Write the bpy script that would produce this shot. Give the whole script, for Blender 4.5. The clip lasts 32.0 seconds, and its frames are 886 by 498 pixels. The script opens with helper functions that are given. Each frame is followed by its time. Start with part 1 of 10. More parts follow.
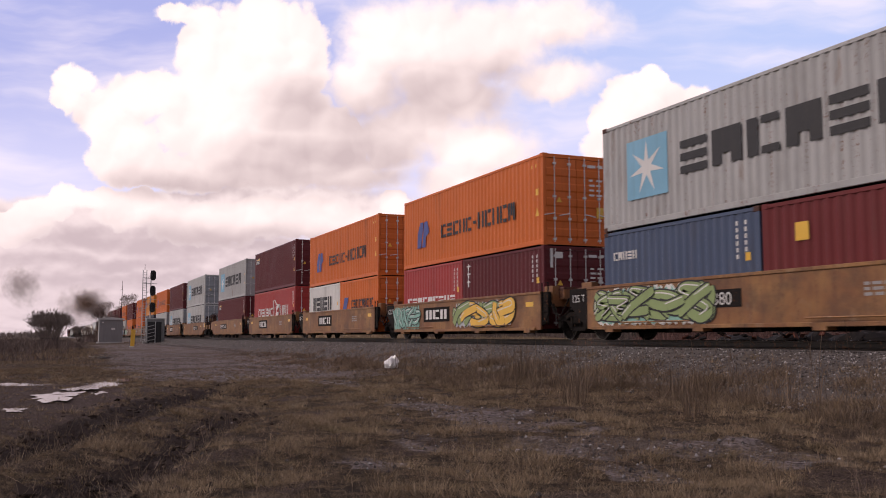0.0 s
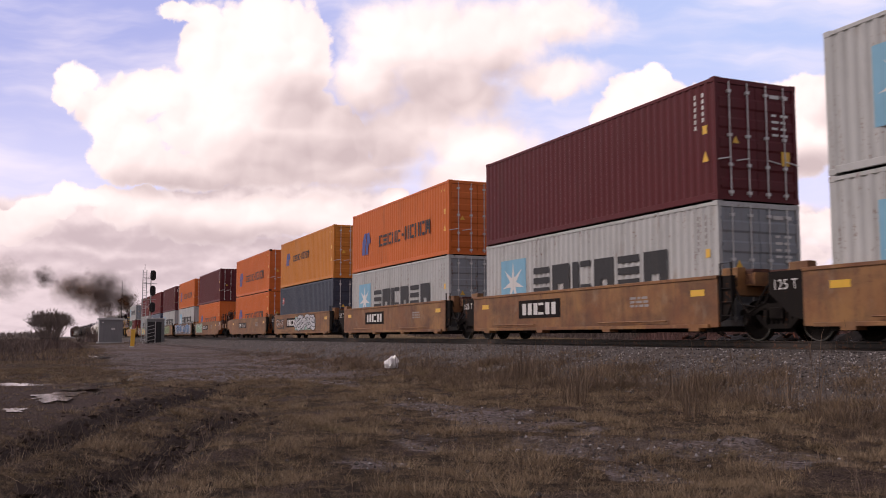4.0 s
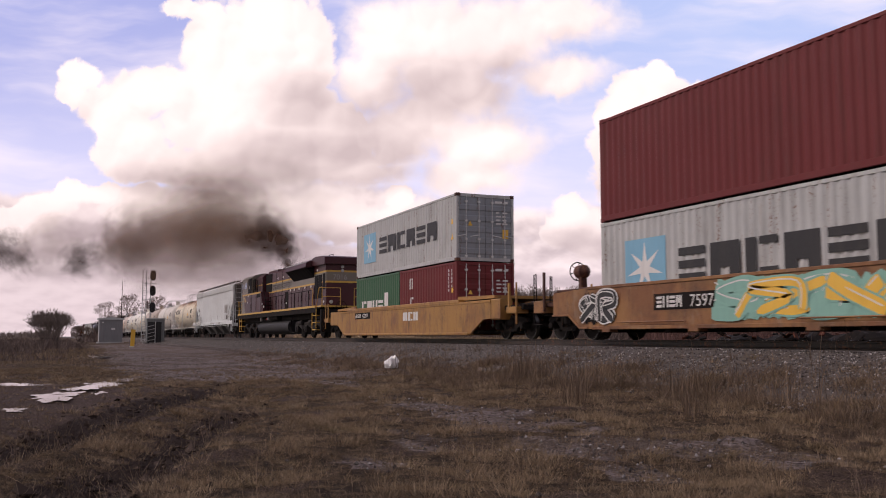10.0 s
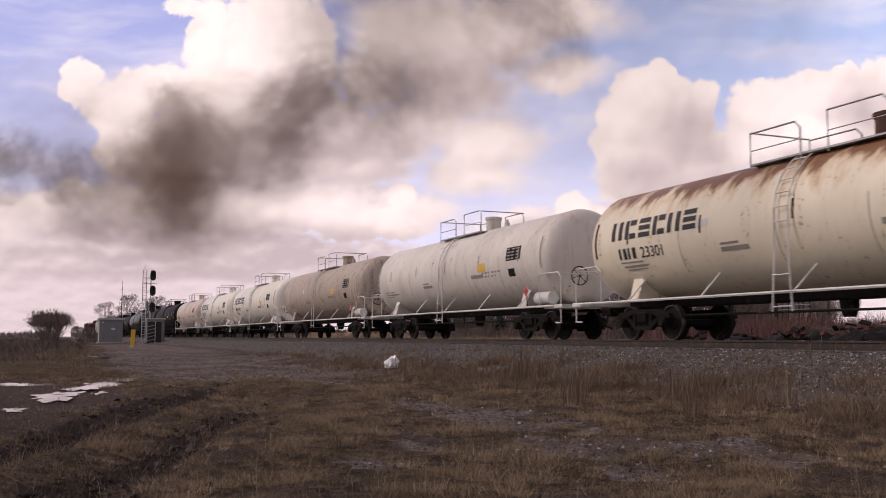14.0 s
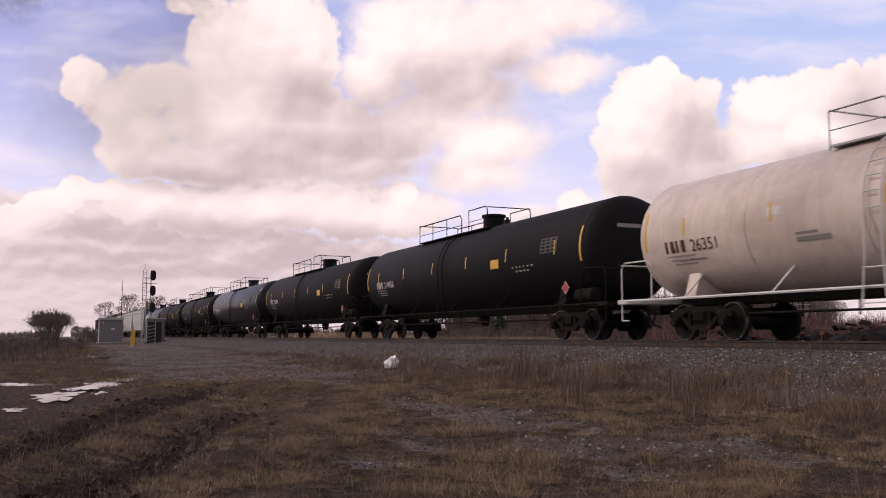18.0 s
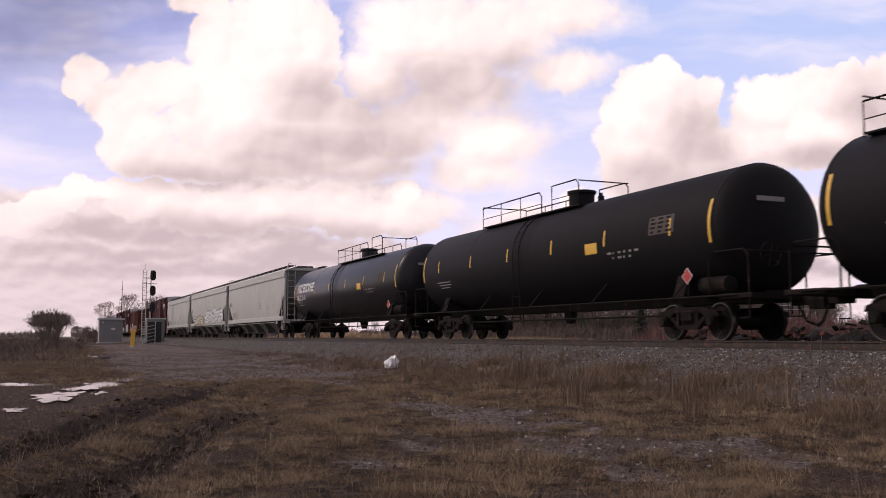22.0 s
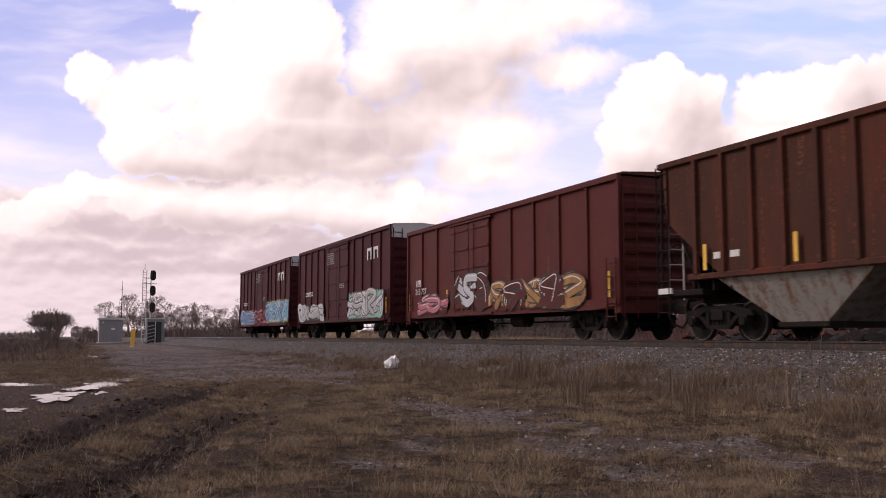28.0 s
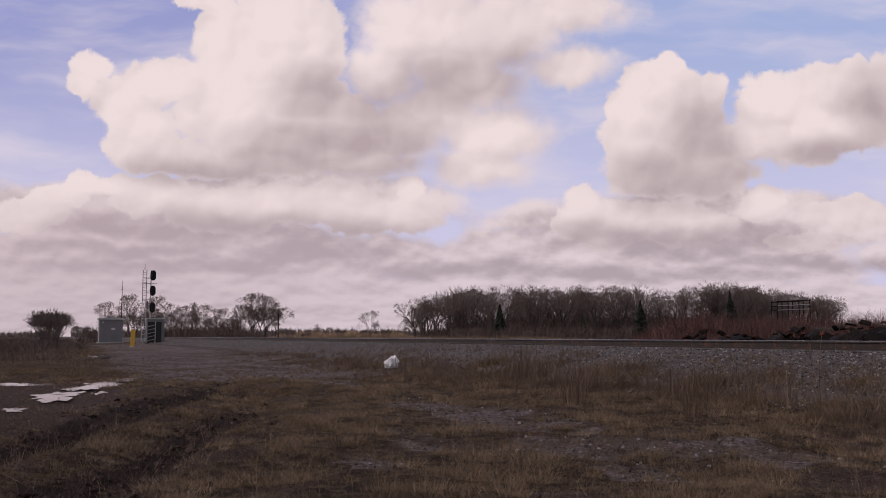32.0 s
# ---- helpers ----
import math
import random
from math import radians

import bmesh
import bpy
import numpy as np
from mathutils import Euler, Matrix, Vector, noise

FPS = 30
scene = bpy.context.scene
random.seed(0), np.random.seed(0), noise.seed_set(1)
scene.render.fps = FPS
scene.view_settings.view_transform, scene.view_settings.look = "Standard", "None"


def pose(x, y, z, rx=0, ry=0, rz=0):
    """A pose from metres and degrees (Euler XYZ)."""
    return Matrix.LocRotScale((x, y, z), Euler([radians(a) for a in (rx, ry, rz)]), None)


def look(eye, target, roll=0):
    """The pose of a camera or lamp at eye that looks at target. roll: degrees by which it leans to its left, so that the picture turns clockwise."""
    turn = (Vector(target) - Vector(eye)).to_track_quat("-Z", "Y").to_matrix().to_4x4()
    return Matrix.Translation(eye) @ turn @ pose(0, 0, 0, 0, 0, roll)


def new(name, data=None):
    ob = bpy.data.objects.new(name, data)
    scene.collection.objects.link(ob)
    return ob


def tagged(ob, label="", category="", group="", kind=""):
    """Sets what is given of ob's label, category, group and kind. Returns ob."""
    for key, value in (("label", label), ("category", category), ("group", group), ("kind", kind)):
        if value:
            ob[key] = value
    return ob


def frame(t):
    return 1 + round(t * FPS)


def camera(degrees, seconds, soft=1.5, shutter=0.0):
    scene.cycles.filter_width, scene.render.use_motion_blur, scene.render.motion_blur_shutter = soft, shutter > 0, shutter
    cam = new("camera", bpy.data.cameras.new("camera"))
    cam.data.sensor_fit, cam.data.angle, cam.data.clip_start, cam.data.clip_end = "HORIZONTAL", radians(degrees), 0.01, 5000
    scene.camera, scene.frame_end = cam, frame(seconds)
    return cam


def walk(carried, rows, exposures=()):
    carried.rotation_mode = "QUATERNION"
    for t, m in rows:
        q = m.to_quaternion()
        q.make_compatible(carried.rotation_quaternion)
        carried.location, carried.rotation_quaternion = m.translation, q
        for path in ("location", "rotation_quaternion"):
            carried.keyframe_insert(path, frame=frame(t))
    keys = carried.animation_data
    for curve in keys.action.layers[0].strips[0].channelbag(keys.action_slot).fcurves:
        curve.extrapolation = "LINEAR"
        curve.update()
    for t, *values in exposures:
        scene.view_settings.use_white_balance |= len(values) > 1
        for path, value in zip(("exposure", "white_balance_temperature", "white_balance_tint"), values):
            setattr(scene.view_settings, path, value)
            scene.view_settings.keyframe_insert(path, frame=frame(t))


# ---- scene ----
# The camera stands still beside the line; x runs along the rails, z = 0 is the rail top.
cam = camera(51.27, 32.0, soft=0.95, shutter=0.1)
EYE = Vector((0, 0, 0.09))
HEAD, TILT = radians(23.18), radians(5.42)
AIM = look(EYE, EYE + Vector((-math.cos(HEAD), math.sin(HEAD), math.tan(TILT))))
walk(cam, [(0, AIM), (32, AIM)],
     exposures=[(t, stops, 6950 if t < 30 else 6750, 20) for t, stops in ((0, 0.0), (11, 0.0), (12, 0.22), (13, 0.0), (15, -0.04), (17, -0.1), (20, 0.0), (23, -0.05), (25, -0.15), (28, 0.1), (30, -0.1), (31, -0.40), (32, -0.52))])

# ---- light ----
world = bpy.data.worlds.new("world")
scene.world = world
world.use_nodes = True
wn, wl = world.node_tree.nodes, world.node_tree.links
SUN_EL, SUN_AZ = radians(40), radians(238)      # azimuth of the sun, from +x towards +y
sky = wn.new("ShaderNodeTexSky")
sky.sky_type = "NISHITA"
sky.sun_disc = False
sky.sun_elevation = SUN_EL
sky.sun_rotation = radians(90) - SUN_AZ
wn["Background"].inputs["Strength"].default_value = 0.11
wtc = wn.new("ShaderNodeTexCoord")
wno = wn.new("ShaderNodeTexNoise")
wno.inputs["Scale"].default_value = 2.5
wno.inputs["Detail"].default_value = 5
wramp = wn.new("ShaderNodeValToRGB")
wramp.color_ramp.elements[0].position = 0.38
wramp.color_ramp.elements[1].position = 0.62
wmix = wn.new("ShaderNodeMix")
wmix.data_type = "RGBA"
wl.new(wtc.outputs["Generated"], wno.inputs["Vector"])
wl.new(wno.outputs["Fac"], wramp.inputs["Fac"])
wl.new(wramp.outputs["Color"], wmix.inputs["Factor"])
wl.new(sky.outputs["Color"], wmix.inputs["A"])
wmix.inputs["B"].default_value = (6.6, 5.9, 6.1, 1)
wl.new(wmix.outputs["Result"], wn["Background"].inputs["Color"])
sun = new("sun", bpy.data.lights.new("sun", "SUN"))
sun.data.energy = 1.4
sun.data.angle = radians(10)
sun.data.color = (1.0, 0.92, 0.86)
sun.matrix_world = look((0, 0, 0), (-math.cos(SUN_EL) * math.cos(SUN_AZ), -math.cos(SUN_EL) * math.sin(SUN_AZ), -math.sin(SUN_EL)))


# ---- tools ----
class Mesh:
    """Collects vertices and faces of one part."""

    def __init__(self):
        self.v, self.f, self.cuts = [], [], [0]

    def add(self, vs, fs):
        n = len(self.v)
        self.v += [tuple(p) for p in vs]
        self.f += [tuple(n + i for i in f) for f in fs]
        return self

    def cut(self):
        """What follows is a piece of its own."""
        if len(self.f) > self.cuts[-1]:
            self.cuts.append(len(self.f))
        return self

    def pieces(self):
        ends = self.cuts + [len(self.f)]
        for a, b in zip(ends, ends[1:]):
            if b > a:
                used = sorted({i for f in self.f[a:b] for i in f})
                at = {v: k for k, v in enumerate(used)}
                m = Mesh()
                m.v = [self.v[i] for i in used]
                m.f = [tuple(at[i] for i in f) for f in self.f[a:b]]
                yield m

    def box(self, x0, x1, y0, y1, z0, z1, c=0.0):
        if c <= 0:
            vs = [(x, y, z) for x in (x0, x1) for y in (y0, y1) for z in (z0, z1)]
            return self.add(vs, [(0, 1, 3, 2), (4, 6, 7, 5), (0, 4, 5, 1), (2, 3, 7, 6), (0, 2, 6, 4), (1, 5, 7, 3)])
        prof = [(y0 + c, z0), (y1 - c, z0), (y1, z0 + c), (y1, z1 - c), (y1 - c, z1), (y0 + c, z1), (y0, z1 - c), (y0, z0 + c)]
        return self.along_x(prof, x0, x1)

    def along_x(self, prof, x0, x1):
        n = len(prof)
        vs = [(x0, y, z) for y, z in prof] + [(x1, y, z) for y, z in prof]
        fs = [(i, (i + 1) % n, n + (i + 1) % n, n + i) for i in range(n)]
        return self.add(vs, fs + [tuple(range(n))[::-1], tuple(range(n, 2 * n))])

    def along_y(self, prof, y0, y1):
        n = len(prof)
        vs = [(x, y0, z) for x, z in prof] + [(x, y1, z) for x, z in prof]
        fs = [(i, n + i, n + (i + 1) % n, (i + 1) % n) for i in range(n)]
        return self.add(vs, fs + [tuple(range(n)), tuple(range(n, 2 * n))[::-1]])

    def tube(self, pts, r, n=6):
        pts = [Vector(p) for p in pts]
        rs = r if isinstance(r, (list, tuple)) else [r] * len(pts)
        vs, fs = [], []
        for i, p in enumerate(pts):
            d = (pts[min(i + 1, len(pts) - 1)] - pts[max(i - 1, 0)]).normalized()
            a = d.cross(Vector((0, 0, 1)) if abs(d.z) < 0.9 else Vector((1, 0, 0))).normalized()
            b = d.cross(a)
            for k in range(n):
                w = 2 * math.pi * k / n
                vs.append(p + (a * math.cos(w) + b * math.sin(w)) * rs[i])
        for i in range(len(pts) - 1):
            for k in range(n):
                fs.append((i * n + k, i * n + (k + 1) % n, (i + 1) * n + (k + 1) % n, (i + 1) * n + k))
        fs += [tuple(range(n))[::-1], tuple(range((len(pts) - 1) * n, len(pts) * n))]
        return self.add(vs, fs)

    def spin(self, prof, axis="x", centre=(0, 0, 0), n=24):
        """prof: (along the axis, radius)."""
        cx, cy, cz = centre
        vs, fs = [], []
        for a, r in prof:
            for k in range(n):
                w = 2 * math.pi * k / n
                c, s = r * math.cos(w), r * math.sin(w)
                vs.append({"x": (cx + a, cy + c, cz + s), "y": (cx + s, cy + a, cz + c), "z": (cx + c, cy + s, cz + a)}[axis])
        for i in range(len(prof) - 1):
            for k in range(n):
                fs.append((i * n + k, i * n + (k + 1) % n, (i + 1) * n + (k + 1) % n, (i + 1) * n + k))
        fs += [tuple(range(n))[::-1], tuple(range((len(prof) - 1) * n, len(prof) * n))]
        return self.add(vs, fs)

    def flat(self, pts, y):
        """A plane figure in x and z that faces -y."""
        return self.add([(x, y, z) for x, z in pts], [tuple(range(len(pts)))])

    def data(self, name, mat, smooth=False):
        me = bpy.data.meshes.new(name)
        me.from_pydata(self.v, [], self.f)
        if mat:
            me.materials.append(mat)
        if smooth:
            me.polygons.foreach_set("use_smooth", [True] * len(me.polygons))
            me.set_sharp_from_angle(angle=radians(35))
        me.update()
        return me


def part(name, m, mat, parent=None, label="", smooth=False, at=None):
    """Links a Mesh (or ready mesh data) as one object under a thing or a part."""
    data = m.data(name, mat, smooth) if isinstance(m, Mesh) else m
    ob = new(name, data)
    if parent:
        ob.parent = parent
    if at:
        ob.matrix_basis = at
    if label:
        ob["label"] = label
    if name in ("stencil", "graffiti"):
        tagged(ob, label, kind="stuff")
    return ob


def parts(name, m, mat, parent=None, label=""):
    """Each piece of m between cuts as a part of its own."""
    for p in m.pieces():
        part(name, p, mat, parent, label)


def empty(name, label, category, group="", kind=""):
    ob = tagged(new(name), label, category, group, kind)
    ob.empty_display_size = 0.3
    return ob


def lettering(text, size, x, y, z, mat, parent, name="lettering", squeeze=1.0, tilt=0.0, facing=0.0):
    cu = bpy.data.curves.new(name, "FONT")
    cu.body, cu.size, cu.extrude = text, size, 0.001
    cu.materials.append(mat)
    ob = new(name, cu)
    ob.parent = parent
    ob.matrix_basis = pose(x, y, z, 90 - tilt, 0, facing) @ Matrix.Diagonal((squeeze, 1, 1, 1))
    return ob


def bars(m, x0, x1, z0, z1, y, count, rng, fill=0.34):
    """Lettering reduced to plain separate bars, upright and level, of its size and weight."""
    w, h = (x1 - x0) / count, z1 - z0
    last = -1
    for i in range(count):
        a, e, s = x0 + i * w, w * 0.84, w * fill * 0.80
        k = rng.choice([q for q in range(4) if q != last])
        last = k
        g = min(0.12 * h, 0.5 * s)
        v = (h - 2 * g) / 3

        def bar(u0, u1, v0, v1):
            m.flat([(a + u0, z0 + v0), (a + u1, z0 + v0), (a + u1, z0 + v1), (a + u0, z0 + v1)], y)
        if k == 0:
            bar(0, s, 0, h)
            bar(e - s, e, 0, h)
        elif k == 1:
            bar(0, s, 0, h)
            bar(s + g, e, h - v * 0.8, h)
            bar(s + g, e, 0, v * 0.8)
        elif k == 2:
            for q in range(3):
                bar(0, e, q * (v + g), q * (v + g) + v * 0.9)
        else:
            bar(0, s, 0, h)
            bar((e - s) / 2, (e + s) / 2, h * 0.3, h)
            bar(e - s, e, 0, h)
        m.cut()
    return m


def small_print(m, x0, x1, z0, z1, y, lines, rng):
    """Lines too small to read, as plain bars."""
    h = (z1 - z0) / lines
    for i in range(lines):
        x = x0
        while x < x1 - 0.05:
            w = rng.uniform(0.12, 0.35) * min(1.0, (x1 - x0))
            e = min(x + w, x1)
            m.flat([(x, z1 - i * h - h * 0.6), (e, z1 - i * h - h * 0.6), (e, z1 - i * h), (x, z1 - i * h)], y)
            x = e + 0.07 * min(1.0, (x1 - x0))
    return m


# ---- materials ----
def mat_new(name):
    mt = bpy.data.materials.new(name)
    mt.use_nodes = True
    return mt, mt.node_tree.nodes, mt.node_tree.links, mt.node_tree.nodes["Principled BSDF"]


def node(nt, kind, **values):
    n = nt.new(kind)
    for k, v in values.items():
        n.inputs[k].default_value = v
    return n


def paint(name, col, rough=0.55, dirt=0.35, dirt_col=(0.07, 0.055, 0.045), rust=0.0, metal=0.0, fade=0.25, scale=1.0, spec=0.5):
    """Weathered paint: fading in large patches, grime in upright streaks, rust in spots, a little bump."""
    mt, nt, ln, bs = mat_new(name)
    tc, oi = nt.new("ShaderNodeTexCoord"), nt.new("ShaderNodeObjectInfo")
    off = nt.new("ShaderNodeVectorMath")
    off.operation = "MULTIPLY_ADD"
    off.inputs[1].default_value = (37, 11, 5)
    ln.new(oi.outputs["Random"], off.inputs[0])
    ln.new(tc.outputs["Object"], off.inputs[2])
    big = node(nt, "ShaderNodeTexNoise", Scale=0.55 * scale, Detail=4, Roughness=0.6)
    ln.new(off.outputs[0], big.inputs["Vector"])
    mp = nt.new("ShaderNodeMapping")
    mp.inputs["Scale"].default_value = (3.2 * scale, 3.2 * scale, 0.28 * scale)
    ln.new(off.outputs[0], mp.inputs["Vector"])
    streak = node(nt, "ShaderNodeTexNoise", Scale=1.6, Detail=6, Roughness=0.65)
    ln.new(mp.outputs[0], streak.inputs["Vector"])
    fine = node(nt, "ShaderNodeTexNoise", Scale=14 * scale, Detail=5, Roughness=0.7)
    ln.new(off.outputs[0], fine.inputs["Vector"])
    m1 = nt.new("ShaderNodeMix")
    m1.data_type = "RGBA"
    lum = sum(col) / 3
    m1.inputs["A"].default_value = (*[c * (1 - fade) for c in col], 1)
    m1.inputs["B"].default_value = (*[c * (1 + fade * 0.5) * 0.85 + lum * 0.15 for c in col], 1)
    ln.new(big.outputs["Fac"], m1.inputs["Factor"])
    r1 = nt.new("ShaderNodeMapRange")
    r1.inputs["From Min"].default_value, r1.inputs["From Max"].default_value = 0.48, 0.78
    r1.inputs["To Max"].default_value = dirt
    ln.new(streak.outputs["Fac"], r1.inputs["Value"])
    m2 = nt.new("ShaderNodeMix")
    m2.data_type = "RGBA"
    m2.inputs["B"].default_value = (*dirt_col, 1)
    ln.new(r1.outputs[0], m2.inputs["Factor"])
    ln.new(m1.outputs["Result"], m2.inputs["A"])
    out = m2.outputs["Result"]
    if rust > 0:
        mul = nt.new("ShaderNodeMath")
        mul.operation = "MULTIPLY"
        ln.new(fine.outputs["Fac"], mul.inputs[0])
        ln.new(streak.outputs["Fac"], mul.inputs[1])
        r2 = nt.new("ShaderNodeMapRange")
        r2.inputs["From Min"].default_value, r2.inputs["From Max"].default_value = 0.36 - 0.14 * rust, 0.42 - 0.08 * rust
        ln.new(mul.outputs[0], r2.inputs["Value"])
        m3 = nt.new("ShaderNodeMix")
        m3.data_type = "RGBA"
        m3.inputs["B"].default_value = (0.16, 0.06, 0.025, 1)
        ln.new(r2.outputs[0], m3.inputs["Factor"])
        ln.new(out, m3.inputs["A"])
        out = m3.outputs["Result"]
    ln.new(out, bs.inputs["Base Color"])
    r3 = nt.new("ShaderNodeMapRange")
    r3.inputs["To Min"].default_value, r3.inputs["To Max"].default_value = max(rough - 0.12, 0.05), min(rough + 0.15, 1)
    ln.new(fine.outputs["Fac"], r3.inputs["Value"])
    ln.new(r3.outputs[0], bs.inputs["Roughness"])
    bs.inputs["Metallic"].default_value = metal
    bs.inputs["Specular IOR Level"].default_value = spec
    bp = node(nt, "ShaderNodeBump", Strength=0.15, Distance=0.01)
    ln.new(fine.outputs["Fac"], bp.inputs["Height"])
    ln.new(bp.outputs[0], bs.inputs["Normal"])
    return mt


MAROON = paint("maroon_paint", (0.1242, 0.0171, 0.0216), 0.5, 0.22, spec=0.2)
MAROON_B = paint("red_brown_paint", (0.1744, 0.02551, 0.02741), 0.55, 0.25, spec=0.2)
ORANGE = paint("orange_paint", (0.6912, 0.1452, 0.01037), 0.5, 0.18, (0.35, 0.09, 0.015), spec=0.25)
AMBER = paint("amber_paint", (0.666, 0.225, 0.0162), 0.5, 0.2, (0.3, 0.1, 0.015), spec=0.25)
GREY = paint("light_grey_paint", (0.405, 0.405, 0.4005), 0.5, 0.32, (0.16, 0.14, 0.12), rust=0.25)
DOOR_G = paint("grey_door_paint", (0.26, 0.285, 0.31), 0.5, 0.4, (0.12, 0.11, 0.1), rust=0.25)
GREY_L = paint("pale_grey_paint", (0.477, 0.486, 0.4815), 0.5, 0.3, (0.2, 0.18, 0.15), rust=0.25)
RED = paint("red_paint", (0.4131, 0.01915, 0.01685), 0.5, 0.25)
BLUE = paint("blue_paint", (0.045, 0.0765, 0.153), 0.5, 0.3)
BLUE_D = paint("dark_blue_paint", (0.0315, 0.0432, 0.0765), 0.5, 0.3)
BLUE_G = paint("blue_grey_paint", (0.153, 0.189, 0.252), 0.55, 0.35, (0.1, 0.1, 0.1))
GREEN = paint("green_paint", (0.0162, 0.108, 0.0405), 0.5, 0.3)
WHITE = paint("white_paint", (0.72, 0.71, 0.68), 0.5, 0.25, (0.3, 0.27, 0.22))
WELL = paint("ochre_well_paint", (0.34, 0.155, 0.040), 0.6, 0.5, (0.06, 0.04, 0.03), rust=0.4)
WELL_Y = paint("yellow_well_paint", (0.396, 0.189, 0.027), 0.55, 0.4, (0.09, 0.05, 0.03), rust=0.3)
STEEL = paint("grimy_black_steel", (0.016, 0.013, 0.012), 0.8, 0.5, (0.026, 0.020, 0.016), rust=0.12, spec=0.1)
WHEEL = paint("wheel_steel", (0.014, 0.011, 0.010), 0.75, 0.4, (0.012, 0.009, 0.008), rust=0.1, spec=0.15)
TREAD = paint("bright_tread_steel", (0.15, 0.145, 0.14), 0.35, 0.3, metal=1.0)
BLACK = paint("black_tank_paint", (0.0135, 0.0125, 0.0142), 0.62, 0.3, (0.013, 0.012, 0.011), fade=0.3, spec=0.1)
BLACK_G = paint("glossy_black_tank_paint", (0.011, 0.0112, 0.0142), 0.36, 0.25, (0.018, 0.017, 0.017), fade=0.2, spec=0.3)
CREAM = paint("cream_tank_paint", (0.90, 0.855, 0.745), 0.45, 0.14, (0.45, 0.39, 0.31))
CREAM_R = paint("rust_streaked_cream_paint", (0.84, 0.75, 0.58), 0.55, 0.2, (0.45, 0.30, 0.17), rust=0.1)
TANK_G = paint("grey_white_tank_paint", (0.76, 0.71, 0.64), 0.55, 0.28, (0.3, 0.24, 0.2), rust=0.1)
TANK_B = paint("brownish_tank_paint", (0.50, 0.41, 0.33), 0.55, 0.5, (0.16, 0.12, 0.09), rust=0.5)
PINK = paint("pinkish_cream_paint", (0.76, 0.63, 0.54), 0.5, 0.35, (0.36, 0.25, 0.20))
HOP = paint("hopper_grey_paint", (0.4586, 0.4636, 0.4363), 0.55, 0.28, (0.22, 0.2, 0.17))
HOP_L = paint("pale_hopper_paint", (0.70, 0.735, 0.735), 0.55, 0.28, (0.3, 0.27, 0.24))
# Outlet bins: a much darker grey than the hopper sides.
HOP_B = paint("dark_bin_paint", (0.13, 0.125, 0.118), 0.65, 0.5, (0.12, 0.105, 0.09))
# Hopper grey darkened to put shade into the colour of ends and undersides.
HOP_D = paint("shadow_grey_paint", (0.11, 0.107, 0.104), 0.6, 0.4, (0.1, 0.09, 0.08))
RUST = paint("rusty_brown_paint", (0.0765, 0.0216, 0.0126), 0.75, 0.7, (0.13, 0.058, 0.03), rust=0.6, fade=0.5)
HOP_R = paint("rusted_hopper_steel", (0.072, 0.030, 0.021), 0.75, 0.5, (0.035, 0.019, 0.016), rust=0.5, spec=0.1)
BOX_R = paint("boxcar_red_paint", (0.108, 0.021, 0.0175), 0.6, 0.3, (0.06, 0.026, 0.022), rust=0.2, spec=0.15)
BOX_M = paint("boxcar_maroon_paint", (0.0702, 0.0117, 0.0153), 0.6, 0.3, (0.040, 0.015, 0.015), rust=0.1, spec=0.15)
ROD = paint("pale_galvanised_rod", (0.66, 0.66, 0.65), 0.5, 0.2, (0.3, 0.27, 0.24))
GALV = paint("galvanised_steel", (0.45, 0.46, 0.47), 0.45, 0.25, (0.25, 0.24, 0.22), metal=0.6)
SILVER = paint("silver_paint", (0.50, 0.51, 0.51), 0.5, 0.25, (0.25, 0.24, 0.22))
LOCO = paint("locomotive_maroon", (0.066, 0.0115, 0.0185), 0.40, 0.3, (0.045, 0.024, 0.022), fade=0.4, spec=0.3)
LOCO_G = paint("locomotive_grey", (0.18, 0.1548, 0.1215), 0.42, 0.3, (0.12, 0.1, 0.085))
YELLOW = paint("yellow_paint", (0.62, 0.35, 0.03), 0.5, 0.4, (0.2, 0.12, 0.05))
M_WHITE = paint("white_marking", (0.70, 0.69, 0.67), 0.6, 0.3, (0.25, 0.22, 0.2))
M_GREY = paint("grey_marking", (0.33, 0.31, 0.30), 0.7, 0.4, (0.1, 0.1, 0.1))
M_BROWN = paint("brown_marking", (0.085, 0.066, 0.056), 0.6, 0.3)
M_DIM = paint("dim_brown_marking", (0.075, 0.06, 0.052), 0.7, 0.5, (0.03, 0.025, 0.022))
M_FAINT = paint("faint_grey_print", (0.30, 0.265, 0.235), 0.7, 0.4, (0.2, 0.17, 0.15))
M_BLACK = paint("black_marking", (0.016, 0.016, 0.019), 0.6, 0.25)
M_BLUE = paint("blue_marking", (0.05, 0.075, 0.30), 0.55, 0.2)
M_SKY = paint("light_blue_marking", (0.17, 0.44, 0.62), 0.55, 0.2)
M_RED = paint("red_marking", (0.5, 0.03, 0.03), 0.55, 0.2)
M_YELLOW = paint("reflective_yellow", (0.85, 0.48, 0.02), 0.4, 0.15, (0.3, 0.2, 0.05))
G_RED = paint("spray_red", (0.52, 0.025, 0.05), 0.6, 0.2)
G_TEAL = paint("spray_teal", (0.22, 0.48, 0.40), 0.6, 0.2)
G_BLUE = paint("spray_blue", (0.10, 0.24, 0.48), 0.6, 0.2)
G_LIME = paint("spray_green", (0.26, 0.36, 0.13), 0.6, 0.2)
G_PINK = paint("spray_pink", (0.5, 0.12, 0.16), 0.6, 0.2)
G_SILV = paint("spray_silver", (0.50, 0.51, 0.55), 0.5, 0.2)
